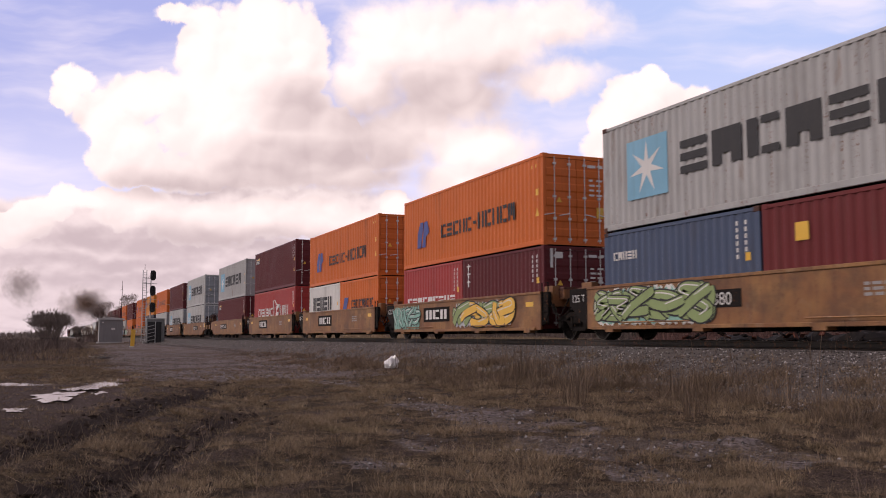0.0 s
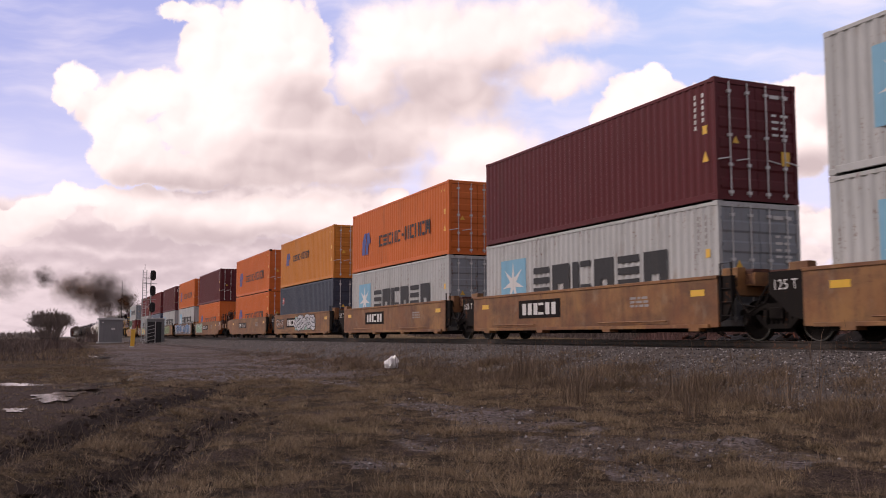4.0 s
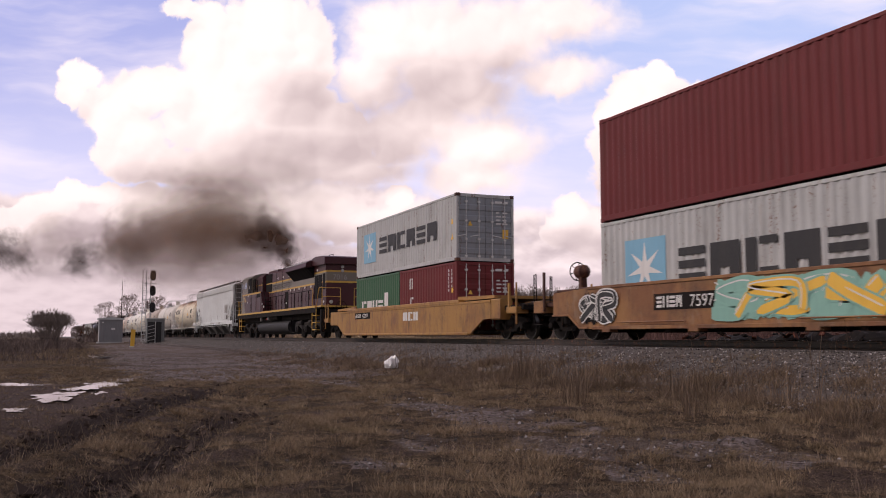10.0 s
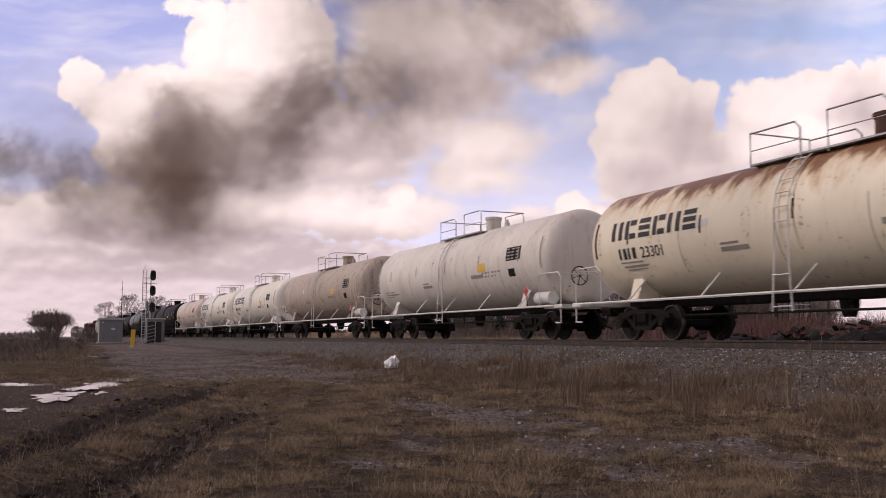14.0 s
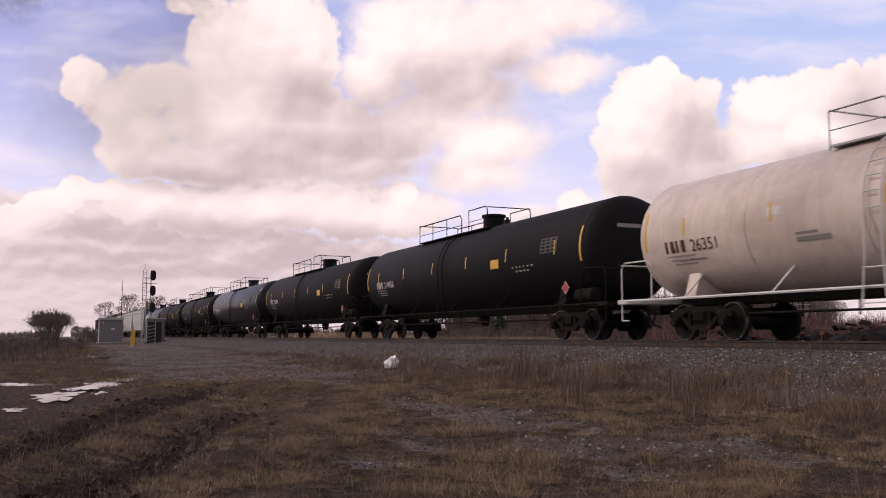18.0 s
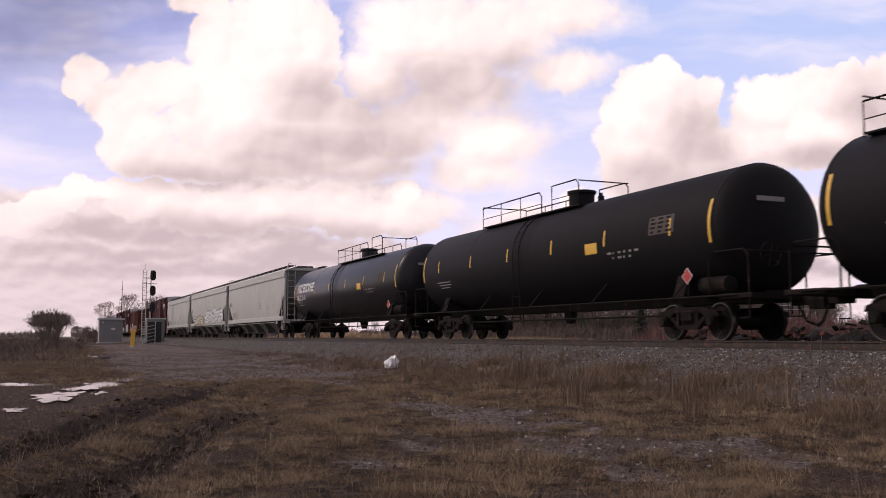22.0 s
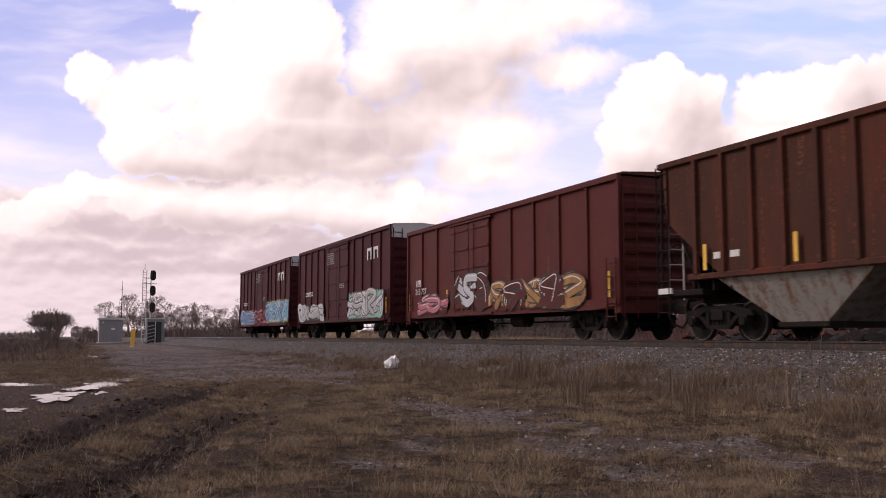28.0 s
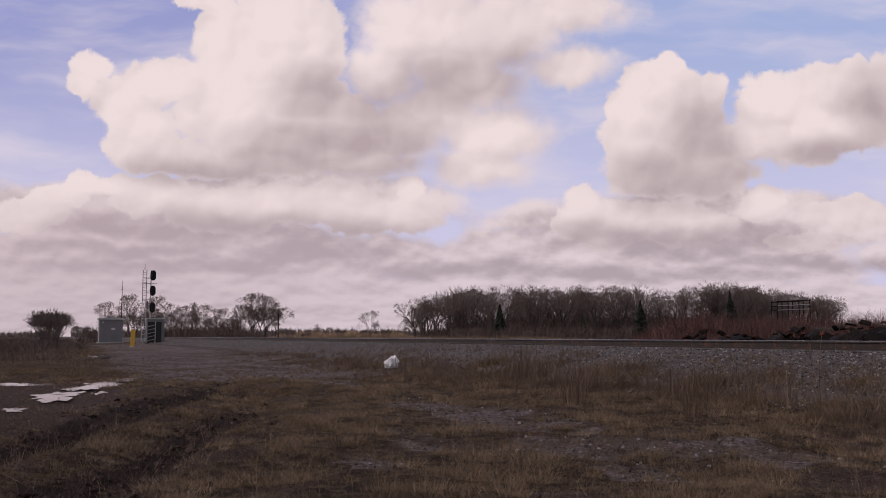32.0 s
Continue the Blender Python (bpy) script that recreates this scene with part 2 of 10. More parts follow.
G_CREAM = paint("spray_cream", (0.62, 0.52, 0.36), 0.6, 0.2)
G_ORAN = paint("spray_orange", (0.62, 0.2, 0.07), 0.6, 0.2)
GLASS_D = paint("dark_cab_glass", (0.02, 0.022, 0.025), 0.08, 0.1)
LENS = paint("headlight_glass", (0.42, 0.42, 0.40), 0.15, 0.05)


def rust_top(mt, z0, z1, stain=(0.17, 0.055, 0.018)):
    """Adds rust that has broken through the paint in ragged runs over the top of a shell."""
    nt, ln = mt.node_tree.nodes, mt.node_tree.links
    bs = nt["Principled BSDF"]
    old = bs.inputs["Base Color"].links[0].from_socket
    tc = nt.new("ShaderNodeTexCoord")
    sep = nt.new("ShaderNodeSeparateXYZ")
    ln.new(tc.outputs["Object"], sep.inputs[0])
    mp = nt.new("ShaderNodeMapping")
    mp.inputs["Scale"].default_value = (1.0, 0.35, 0.35)
    ln.new(tc.outputs["Object"], mp.inputs["Vector"])
    nz = node(nt, "ShaderNodeTexNoise", Scale=2.2, Detail=7, Roughness=0.62)
    ln.new(mp.outputs[0], nz.inputs["Vector"])
    hi = nt.new("ShaderNodeMapRange")
    hi.inputs["From Min"].default_value, hi.inputs["From Max"].default_value = z0, z1
    hi.inputs["To Min"].default_value, hi.inputs["To Max"].default_value = -0.26, 0.17
    ln.new(sep.outputs["Z"], hi.inputs["Value"])
    add = nt.new("ShaderNodeMath")
    ln.new(nz.outputs["Fac"], add.inputs[0])
    ln.new(hi.outputs[0], add.inputs[1])
    out = old
    for a, b, col, k in ((0.42, 0.60, (0.55, 0.36, 0.18, 1), 0.7), (0.54, 0.66, (*stain, 1), 0.9)):
        r = nt.new("ShaderNodeMapRange")
        r.inputs["From Min"].default_value, r.inputs["From Max"].default_value, r.inputs["To Max"].default_value = a, b, k
        ln.new(add.outputs[0], r.inputs["Value"])
        mx = nt.new("ShaderNodeMix")
        mx.data_type = "RGBA"
        mx.inputs["B"].default_value = col
        ln.new(r.outputs[0], mx.inputs["Factor"])
        ln.new(out, mx.inputs["A"])
        out = mx.outputs["Result"]
    ln.new(out, bs.inputs["Base Color"])


rust_top(CREAM_R, 2.7, 3.75)


def stain(mt, col, amount, scale=1.1, tall=0.5, low=0.5, high=0.68):
    """Adds old stains of one colour to a paint: ragged patches and drips, different on each thing."""
    nt, ln = mt.node_tree.nodes, mt.node_tree.links
    bs = nt["Principled BSDF"]
    old = bs.inputs["Base Color"].links[0].from_socket
    tc, oi = nt.new("ShaderNodeTexCoord"), nt.new("ShaderNodeObjectInfo")
    off = nt.new("ShaderNodeVectorMath")
    off.operation = "MULTIPLY_ADD"
    off.inputs[1].default_value = (71, 23, 9)
    ln.new(oi.outputs["Random"], off.inputs[0])
    ln.new(tc.outputs["Object"], off.inputs[2])
    mp = nt.new("ShaderNodeMapping")
    mp.inputs["Scale"].default_value = (1, 1, tall)
    ln.new(off.outputs[0], mp.inputs["Vector"])
    nz = node(nt, "ShaderNodeTexNoise", Scale=scale, Detail=9, Roughness=0.68)
    ln.new(mp.outputs[0], nz.inputs["Vector"])
    r = nt.new("ShaderNodeMapRange")
    r.inputs["From Min"].default_value, r.inputs["From Max"].default_value, r.inputs["To Max"].default_value = low, high, amount
    ln.new(nz.outputs["Fac"], r.inputs["Value"])
    mx = nt.new("ShaderNodeMix")
    mx.data_type = "RGBA"
    mx.inputs["B"].default_value = (*col, 1)
    ln.new(r.outputs[0], mx.inputs["Factor"])
    ln.new(old, mx.inputs["A"])
    ln.new(mx.outputs["Result"], bs.inputs["Base Color"])


for coat in (WELL, WELL_Y):
    stain(coat, (0.17, 0.055, 0.024), 0.75, 0.9, 0.6)
    stain(coat, (0.045, 0.028, 0.020), 0.7, 2.2, 0.35, 0.54, 0.72)
for coat in (GREY, GREY_L, WHITE):
    stain(coat, (0.20, 0.105, 0.055), 0.7, 2.6, 0.22, 0.60, 0.76)
    stain(coat, (0.16, 0.15, 0.14), 0.45, 0.9, 0.4, 0.52, 0.75)
for coat in (CREAM, TANK_G, PINK):
    stain(coat, (0.36, 0.28, 0.21), 0.45, 0.8, 0.5, 0.52, 0.75)
for coat in (HOP, HOP_L):
    stain(coat, (0.30, 0.28, 0.25), 0.4, 1.4, 0.15, 0.52, 0.75)
for coat in (BOX_R, BOX_M, RUST):
    stain(coat, (0.035, 0.016, 0.013), 0.6, 1.3, 0.3, 0.52, 0.74)
for coat in (ORANGE, AMBER, MAROON, MAROON_B, RED, BLUE, BLUE_D, BLUE_G, GREEN):
    stain(coat, (0.07, 0.04, 0.03), 0.4, 1.2, 0.25, 0.56, 0.78)
stain(WELL, (0.17, 0.060, 0.022), 0.75, 0.35, 1.0, 0.42, 0.60)
stain(WELL, (0.075, 0.038, 0.022), 0.65, 0.8, 1.5, 0.47, 0.66)
stain(WELL, (0.30, 0.22, 0.15), 0.45, 1.7, 0.6, 0.56, 0.70)
stain(WELL_Y, (0.12, 0.06, 0.03), 0.4, 0.8, 1.5, 0.52, 0.7)
stain(PINK, (0.34, 0.22, 0.17), 0.5, 0.5, 1.2, 0.46, 0.7)
stain(HOP_R, (0.14, 0.035, 0.022), 0.55, 1.0, 0.25, 0.46, 0.66)
stain(LOCO, (0.03, 0.016, 0.015), 0.5, 0.9, 0.4, 0.5, 0.75)


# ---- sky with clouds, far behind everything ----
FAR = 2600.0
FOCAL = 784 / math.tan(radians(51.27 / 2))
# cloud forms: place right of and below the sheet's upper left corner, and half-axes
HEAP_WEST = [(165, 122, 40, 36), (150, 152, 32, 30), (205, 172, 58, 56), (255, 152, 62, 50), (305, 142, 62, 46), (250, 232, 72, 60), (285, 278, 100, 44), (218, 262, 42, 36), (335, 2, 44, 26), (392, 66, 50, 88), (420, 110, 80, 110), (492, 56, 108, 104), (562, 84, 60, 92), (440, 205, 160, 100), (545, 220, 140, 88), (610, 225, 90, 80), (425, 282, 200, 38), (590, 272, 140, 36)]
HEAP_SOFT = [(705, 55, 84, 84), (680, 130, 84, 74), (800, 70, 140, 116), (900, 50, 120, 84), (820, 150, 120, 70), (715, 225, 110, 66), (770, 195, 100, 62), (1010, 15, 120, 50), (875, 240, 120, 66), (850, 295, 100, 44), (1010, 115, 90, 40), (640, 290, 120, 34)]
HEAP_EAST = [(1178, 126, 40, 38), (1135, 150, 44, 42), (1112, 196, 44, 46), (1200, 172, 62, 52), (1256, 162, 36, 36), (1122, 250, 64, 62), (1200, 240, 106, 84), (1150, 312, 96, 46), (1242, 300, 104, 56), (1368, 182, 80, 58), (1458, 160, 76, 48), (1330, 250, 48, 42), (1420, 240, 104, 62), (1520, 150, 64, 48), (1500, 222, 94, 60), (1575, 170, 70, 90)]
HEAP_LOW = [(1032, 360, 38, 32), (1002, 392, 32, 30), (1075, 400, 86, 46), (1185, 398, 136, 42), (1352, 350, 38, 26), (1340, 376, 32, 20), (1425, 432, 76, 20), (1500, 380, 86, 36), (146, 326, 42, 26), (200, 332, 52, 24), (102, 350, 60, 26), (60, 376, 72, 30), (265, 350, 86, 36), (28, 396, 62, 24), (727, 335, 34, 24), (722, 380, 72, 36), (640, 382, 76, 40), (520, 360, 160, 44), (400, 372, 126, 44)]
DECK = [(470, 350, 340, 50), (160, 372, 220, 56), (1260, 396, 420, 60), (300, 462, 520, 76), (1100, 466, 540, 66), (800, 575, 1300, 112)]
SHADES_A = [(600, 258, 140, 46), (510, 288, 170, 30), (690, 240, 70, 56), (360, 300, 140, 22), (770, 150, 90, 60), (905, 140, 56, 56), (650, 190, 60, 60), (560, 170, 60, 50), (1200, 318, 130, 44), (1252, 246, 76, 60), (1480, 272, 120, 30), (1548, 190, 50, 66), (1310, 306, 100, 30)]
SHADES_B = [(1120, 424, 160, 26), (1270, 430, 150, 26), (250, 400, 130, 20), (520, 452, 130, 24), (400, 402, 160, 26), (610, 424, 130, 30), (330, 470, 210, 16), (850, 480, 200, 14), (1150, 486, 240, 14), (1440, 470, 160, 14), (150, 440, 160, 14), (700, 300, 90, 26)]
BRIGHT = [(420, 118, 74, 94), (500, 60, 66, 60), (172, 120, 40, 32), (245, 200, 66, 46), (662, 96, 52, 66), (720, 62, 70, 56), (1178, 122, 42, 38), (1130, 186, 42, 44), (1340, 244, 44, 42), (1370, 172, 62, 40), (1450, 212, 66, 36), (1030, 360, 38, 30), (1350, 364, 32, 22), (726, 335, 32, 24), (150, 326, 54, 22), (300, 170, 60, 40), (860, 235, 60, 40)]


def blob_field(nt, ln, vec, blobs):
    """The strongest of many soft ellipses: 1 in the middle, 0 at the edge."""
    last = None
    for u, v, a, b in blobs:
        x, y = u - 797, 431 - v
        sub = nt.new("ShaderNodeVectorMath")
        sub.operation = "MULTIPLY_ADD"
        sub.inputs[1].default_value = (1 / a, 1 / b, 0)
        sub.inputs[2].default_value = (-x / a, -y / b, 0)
        ln.new(vec, sub.inputs[0])
        le = nt.new("ShaderNodeVectorMath")
        le.operation = "LENGTH"
        ln.new(sub.outputs[0], le.inputs[0])
        inv = nt.new("ShaderNodeMath")
        inv.operation = "SUBTRACT"
        inv.inputs[0].default_value = 1
        ln.new(le.outputs["Value"], inv.inputs[1])
        if last is None:
            last = inv.outputs[0]
        else:
            mx = nt.new("ShaderNodeMath")
            mx.operation = "SMOOTH_MAX"
            mx.inputs[2].default_value = 0.20
            ln.new(last, mx.inputs[0])
            ln.new(inv.outputs[0], mx.inputs[1])
            last = mx.outputs[0]
    return last


def mix_math(nt, ln, op, a, b=None, c=None):
    n = nt.new("ShaderNodeMath")
    n.operation = op
    for i, v in enumerate((a, b, c)):
        if v is None:
            continue
        if isinstance(v, (int, float)):
            n.inputs[i].default_value = v
        else:
            ln.new(v, n.inputs[i])
    return n.outputs[0]


def ranged(nt, ln, v, a, b, c=0.0, d=1.0, smooth=True):
    n = nt.new("ShaderNodeMapRange")
    n.interpolation_type = "SMOOTHSTEP" if smooth else "LINEAR"
    for k, x in (("From Min", a), ("From Max", b), ("To Min", c), ("To Max", d)):
        n.inputs[k].default_value = x
    ln.new(v, n.inputs["Value"])
    return n.outputs[0]


def blend(nt, ln, f, a, b):
    n = nt.new("ShaderNodeMix")
    n.data_type = "RGBA"
    for v, k in ((f, "Factor"), (a, "A"), (b, "B")):
        if isinstance(v, (int, float)):
            n.inputs[k].default_value = v
        elif isinstance(v, tuple):
            n.inputs[k].default_value = (*v, 1)
        else:
            ln.new(v, n.inputs[k])
    return n.outputs["Result"]


def cloud_material():
    mt = bpy.data.materials.new("cloudy_sky")
    mt.use_nodes = True
    nt, ln = mt.node_tree.nodes, mt.node_tree.links
    nt.remove(nt["Principled BSDF"])
    em = nt.new("ShaderNodeEmission")
    ln.new(em.outputs[0], nt["Material Output"].inputs["Surface"])
    tc = nt.new("ShaderNodeTexCoord")
    vec = tc.outputs["Object"]

    def shifted(v, amount, scale, detail):
        """v pushed about by noise, so that outlines billow."""
        w = node(nt, "ShaderNodeTexNoise", Scale=scale, Detail=detail, Roughness=0.6)
        ln.new(v, w.inputs["Vector"])
        s = nt.new("ShaderNodeVectorMath")
        s.operation = "MULTIPLY_ADD"
        s.inputs[1].default_value = (2 * amount, 2 * amount, 0)
        s.inputs[2].default_value = (-amount, -amount, 0)
        ln.new(w.outputs["Color"], s.inputs[0])
        a = nt.new("ShaderNodeVectorMath")
        ln.new(v, a.inputs[0])
        ln.new(s.outputs[0], a.inputs[1])
        return a.outputs[0]

    def moved(v, x, y):
        a = nt.new("ShaderNodeVectorMath")
        a.inputs[1].default_value = (x, y, 0)
        ln.new(v, a.inputs[0])
        return a.outputs[0]

    def fbm(v, scale, detail=6, rough=0.6):
        n = node(nt, "ShaderNodeTexNoise", Scale=scale, Detail=detail, Roughness=rough)
        ln.new(v, n.inputs["Vector"])
        return n.outputs["Fac"]

    def billow(v, sizes=3):
        """Heaped round swellings at three sizes, about 0 to 1."""
        out = None
        for scale, share in ((0.0115, 0.46), (0.026, 0.30), (0.055, 0.24))[:sizes]:
            n = node(nt, "ShaderNodeTexVoronoi", Scale=scale)
            n.voronoi_dimensions = "2D"
            ln.new(v, n.inputs["Vector"])
            sq = mix_math(nt, ln, "MULTIPLY", n.outputs["Distance"], n.outputs["Distance"])
            s = mix_math(nt, ln, "MULTIPLY", ranged(nt, ln, sq, 0.0, 0.55, 1.0, 0.0, False), share)
            out = s if out is None else mix_math(nt, ln, "ADD", out, s)
        return out
    warped = shifted(shifted(vec, 18, 0.013, 2), 10, 0.045, 4)
    gentle = shifted(vec, 26, 0.008, 2)
    sep = nt.new("ShaderNodeSeparateXYZ")
    ln.new(vec, sep.inputs[0])
    X, Y = sep.outputs["X"], sep.outputs["Y"]

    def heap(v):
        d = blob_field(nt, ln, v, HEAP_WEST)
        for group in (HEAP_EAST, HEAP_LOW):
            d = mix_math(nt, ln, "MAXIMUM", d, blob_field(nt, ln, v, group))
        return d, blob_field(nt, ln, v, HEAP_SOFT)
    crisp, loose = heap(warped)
    d = mix_math(nt, ln, "MAXIMUM", crisp, loose)
    up_c, up_l = heap(moved(warped, -22, 34))
    above = mix_math(nt, ln, "MAXIMUM", up_c, up_l)
    swell = billow(warped)
    broad = billow(gentle, 2)
    broad_up = billow(moved(gentle, -9, 13), 2)
    # the far deck lies flat overhead and closes up towards the horizon
    near = mix_math(nt, ln, "DIVIDE", 100.0, mix_math(nt, ln, "MAXIMUM", mix_math(nt, ln, "ADD", Y, 230.0), 20.0))
    flat = nt.new("ShaderNodeCombineXYZ")
    ln.new(mix_math(nt, ln, "MULTIPLY", mix_math(nt, ln, "ADD", X, 900.0), 0.0095), flat.inputs[0])
    ln.new(mix_math(nt, ln, "MULTIPLY", mix_math(nt, ln, "LOGARITHM", near, 2.718), 3.5), flat.inputs[1])
    deck = fbm(flat.outputs[0], 1.0, 4, 0.48)
    deck_up = fbm(moved(flat.outputs[0], -0.05, -0.20), 1.0, 4, 0.48)
    wisps = nt.new("ShaderNodeMapping")
    wisps.inputs["Scale"].default_value = (0.30, 1.5, 1)
    wisps.inputs["Rotation"].default_value = (0, 0, 0.12)
    ln.new(gentle, wisps.inputs["Vector"])
    layer = fbm(wisps.outputs[0], 0.008, 5, 0.5)
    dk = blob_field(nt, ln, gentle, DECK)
    frayed = fbm(vec, 0.016, 4, 0.55)
    edge = mix_math(nt, ln, "MULTIPLY_ADD", swell, 0.34, mix_math(nt, ln, "ADD", crisp, -0.29))
    edge = mix_math(nt, ln, "MULTIPLY_ADD", fbm(vec, 0.05, 5, 0.6), 0.16, edge)
    body = ranged(nt, ln, edge, -0.02, 0.20)
    drift = mix_math(nt, ln, "MULTIPLY_ADD", frayed, 0.7, mix_math(nt, ln, "MULTIPLY_ADD", swell, 0.22, loose))
    body = mix_math(nt, ln, "MAXIMUM", body, ranged(nt, ln, drift, 0.24, 1.0))
    low_mask = ranged(nt, ln, mix_math(nt, ln, "MULTIPLY_ADD", deck, 0.9, dk), 0.36, 0.66)
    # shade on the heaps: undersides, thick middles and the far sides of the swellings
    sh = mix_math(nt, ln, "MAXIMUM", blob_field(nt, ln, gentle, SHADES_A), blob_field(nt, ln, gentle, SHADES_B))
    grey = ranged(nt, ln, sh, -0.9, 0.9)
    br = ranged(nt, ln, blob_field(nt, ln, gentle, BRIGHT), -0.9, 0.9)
    under = ranged(nt, ln, mix_math(nt, ln, "SUBTRACT", above, d), -0.5, 0.7, -0.4, 0.5, False)
    relief = mix_math(nt, ln, "SUBTRACT", broad_up, broad)
    soft_ = mix_math(nt, ln, "SUBTRACT", fbm(moved(gentle, -12, 18), 0.012, 3, 0.45), fbm(gentle, 0.012, 3, 0.45))
    dark = mix_math(nt, ln, "MULTIPLY_ADD", under, 0.42, mix_math(nt, ln, "MULTIPLY", grey, 0.80))
    dark = mix_math(nt, ln, "MULTIPLY_ADD", relief, 0.38, dark)
    dark = mix_math(nt, ln, "MULTIPLY_ADD", soft_, 0.35, dark)
    dark = mix_math(nt, ln, "MULTIPLY_ADD", br, -0.30, dark)
    dark = ranged(nt, ln, dark, -0.30, 0.92, 0, 1, False)
    # shade on the deck: rows of flat grey bases with lit tops
    row = mix_math(nt, ln, "SUBTRACT", deck_up, deck)
    base = mix_math(nt, ln, "MULTIPLY_ADD", row, 2.6, mix_math(nt, ln, "MULTIPLY", grey, 0.7))
    base = ranged(nt, ln, mix_math(nt, ln, "MULTIPLY_ADD", br, -0.2, base), -0.36, 0.85)
    high = ranged(nt, ln, Y, -40, 430)
    east = ranged(nt, ln, X, -500, 600)
    clear = blend(nt, ln, high, (0.80, 0.84, 1.12), blend(nt, ln, east, (0.38, 0.46, 0.86), (0.46, 0.62, 1.0)))
    veil = ranged(nt, ln, layer, 0.40, 0.74, 0.05, 0.75)
    clear = blend(nt, ln, veil, clear, (0.98, 0.95, 1.06))
    low = ranged(nt, ln, Y, 130, -130)
    tops = blend(nt, ln, low, (1.08, 0.985, 0.98), (0.95, 0.86, 0.915))
    lows = blend(nt, ln, low, (0.56, 0.485, 0.51), (0.60, 0.53, 0.585))
    farther = blend(nt, ln, base, tops, lows)
    west = ranged(nt, ln, X, 250, -650, 0.0, 0.45)
    west = mix_math(nt, ln, "MULTIPLY", west, ranged(nt, ln, Y, 170, 20))
    farther = blend(nt, ln, west, farther, (0.66, 0.56, 0.60))
    sky = blend(nt, ln, low_mask, clear, farther)
    cloud = blend(nt, ln, dark, (1.15, 1.05, 1.03), (0.63, 0.545, 0.56))
    haze = ranged(nt, ln, d, -0.05, 0.30, 0.45, 0.0)
    cloud = blend(nt, ln, haze, cloud, (1.04, 0.98, 0.99))
    cloud = blend(nt, ln, ranged(nt, ln, Y, 130, 0, 0, 0.5), cloud, farther)
    ln.new(blend(nt, ln, body, sky, cloud), em.inputs["Color"])
    em.inputs["Strength"].default_value = 1.0
    return mt


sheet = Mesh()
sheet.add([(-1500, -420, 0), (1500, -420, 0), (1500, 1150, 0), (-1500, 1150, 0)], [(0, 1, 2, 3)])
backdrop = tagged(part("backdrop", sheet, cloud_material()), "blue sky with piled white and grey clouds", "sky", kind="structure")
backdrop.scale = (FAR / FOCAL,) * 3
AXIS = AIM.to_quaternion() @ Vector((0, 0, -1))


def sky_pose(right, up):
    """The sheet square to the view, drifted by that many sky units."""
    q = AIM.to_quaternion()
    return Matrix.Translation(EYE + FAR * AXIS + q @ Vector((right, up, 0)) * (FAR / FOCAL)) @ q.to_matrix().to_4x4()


# ---- ground ----
YT = 15.33                                   # middle of the track


def smooth(a, b, v):
    v = np.clip((v - a) / (b - a), 0, 1)
    return v * v * (3 - 2 * v)


def lumps(x, y, size, seed):
    """Cheap smooth noise from a few crossed waves, about -1 to 1."""
    out = 0
    for k in range(5):
        a = seed * 1.7 + k * 2.4
        f = (0.7 + 0.23 * k) * 2 * math.pi / size
        out = out + np.sin(f * (x * math.cos(a) + y * math.sin(a)) + 3.1 * k + seed)
    return out / 2.6


RUT_A, RUT_B = (-6.2, -2.0), (-23.9, 4.5)


def rut_side(x, y):
    """Signed distance from the first wheel rut, towards the track, and how far along it."""
    ax, ay = RUT_A
    dx, dy = RUT_B[0] - ax, RUT_B[1] - ay
    ln_ = math.hypot(dx, dy)
    s = ((x - ax) * dy - (y - ay) * dx) / ln_ + 0.10 * lumps(x, y, 4.5, 14)
    return s, ((x - ax) * dx + (y - ay) * dy) / ln_


def ruts(x, y):
    s, t = rut_side(x, y)
    fade = smooth(-6, -1, t) * smooth(21, 13, t)
    one = np.exp(-(s / 0.50) ** 2) * fade
    two = np.exp(-((s - 1.65) / 0.40) ** 2) * fade * smooth(14, 7, t)
    return one, two


def ground_z(x, y):
    x, y = np.asarray(x, float), np.asarray(y, float)
    z = -1.05 + 0.2 * smooth(12, 80, -x)
    z = z + 0.18 * smooth(7, 11.5, y) * smooth(26, 19, y)
    r = np.hypot(x, y)
    amp = np.clip(r / 20, 0.3, 1) * smooth(90, 30, r)
    z = z + (0.03 * lumps(x, y, 2.6, 1) + 0.016 * lumps(x, y, 0.8, 31) + 0.010 * lumps(x, y, 0.37, 33)) * smooth(40, 8, r) + 0.05 * lumps(x, y, 7.0, 2) * amp
    s, t = rut_side(x, y)
    one, two = ruts(x, y)
    z = z - 0.17 * one - 0.14 * two + 0.06 * np.exp(-((s - 0.72) / 0.22) ** 2) * smooth(-6, -1, t) * smooth(19, 13, t) + 0.03 * (one + two) * lumps(x, y, 0.5, 35)
    flat = smooth(1.0, 0.3, np.hypot((x + 18.5) / 6.5, (y - 0.3) / 2.4))
    z = z * (1 - flat) + -1.0 * flat + 0.02 * lumps(x, y, 1.7, 4) * flat
    return z


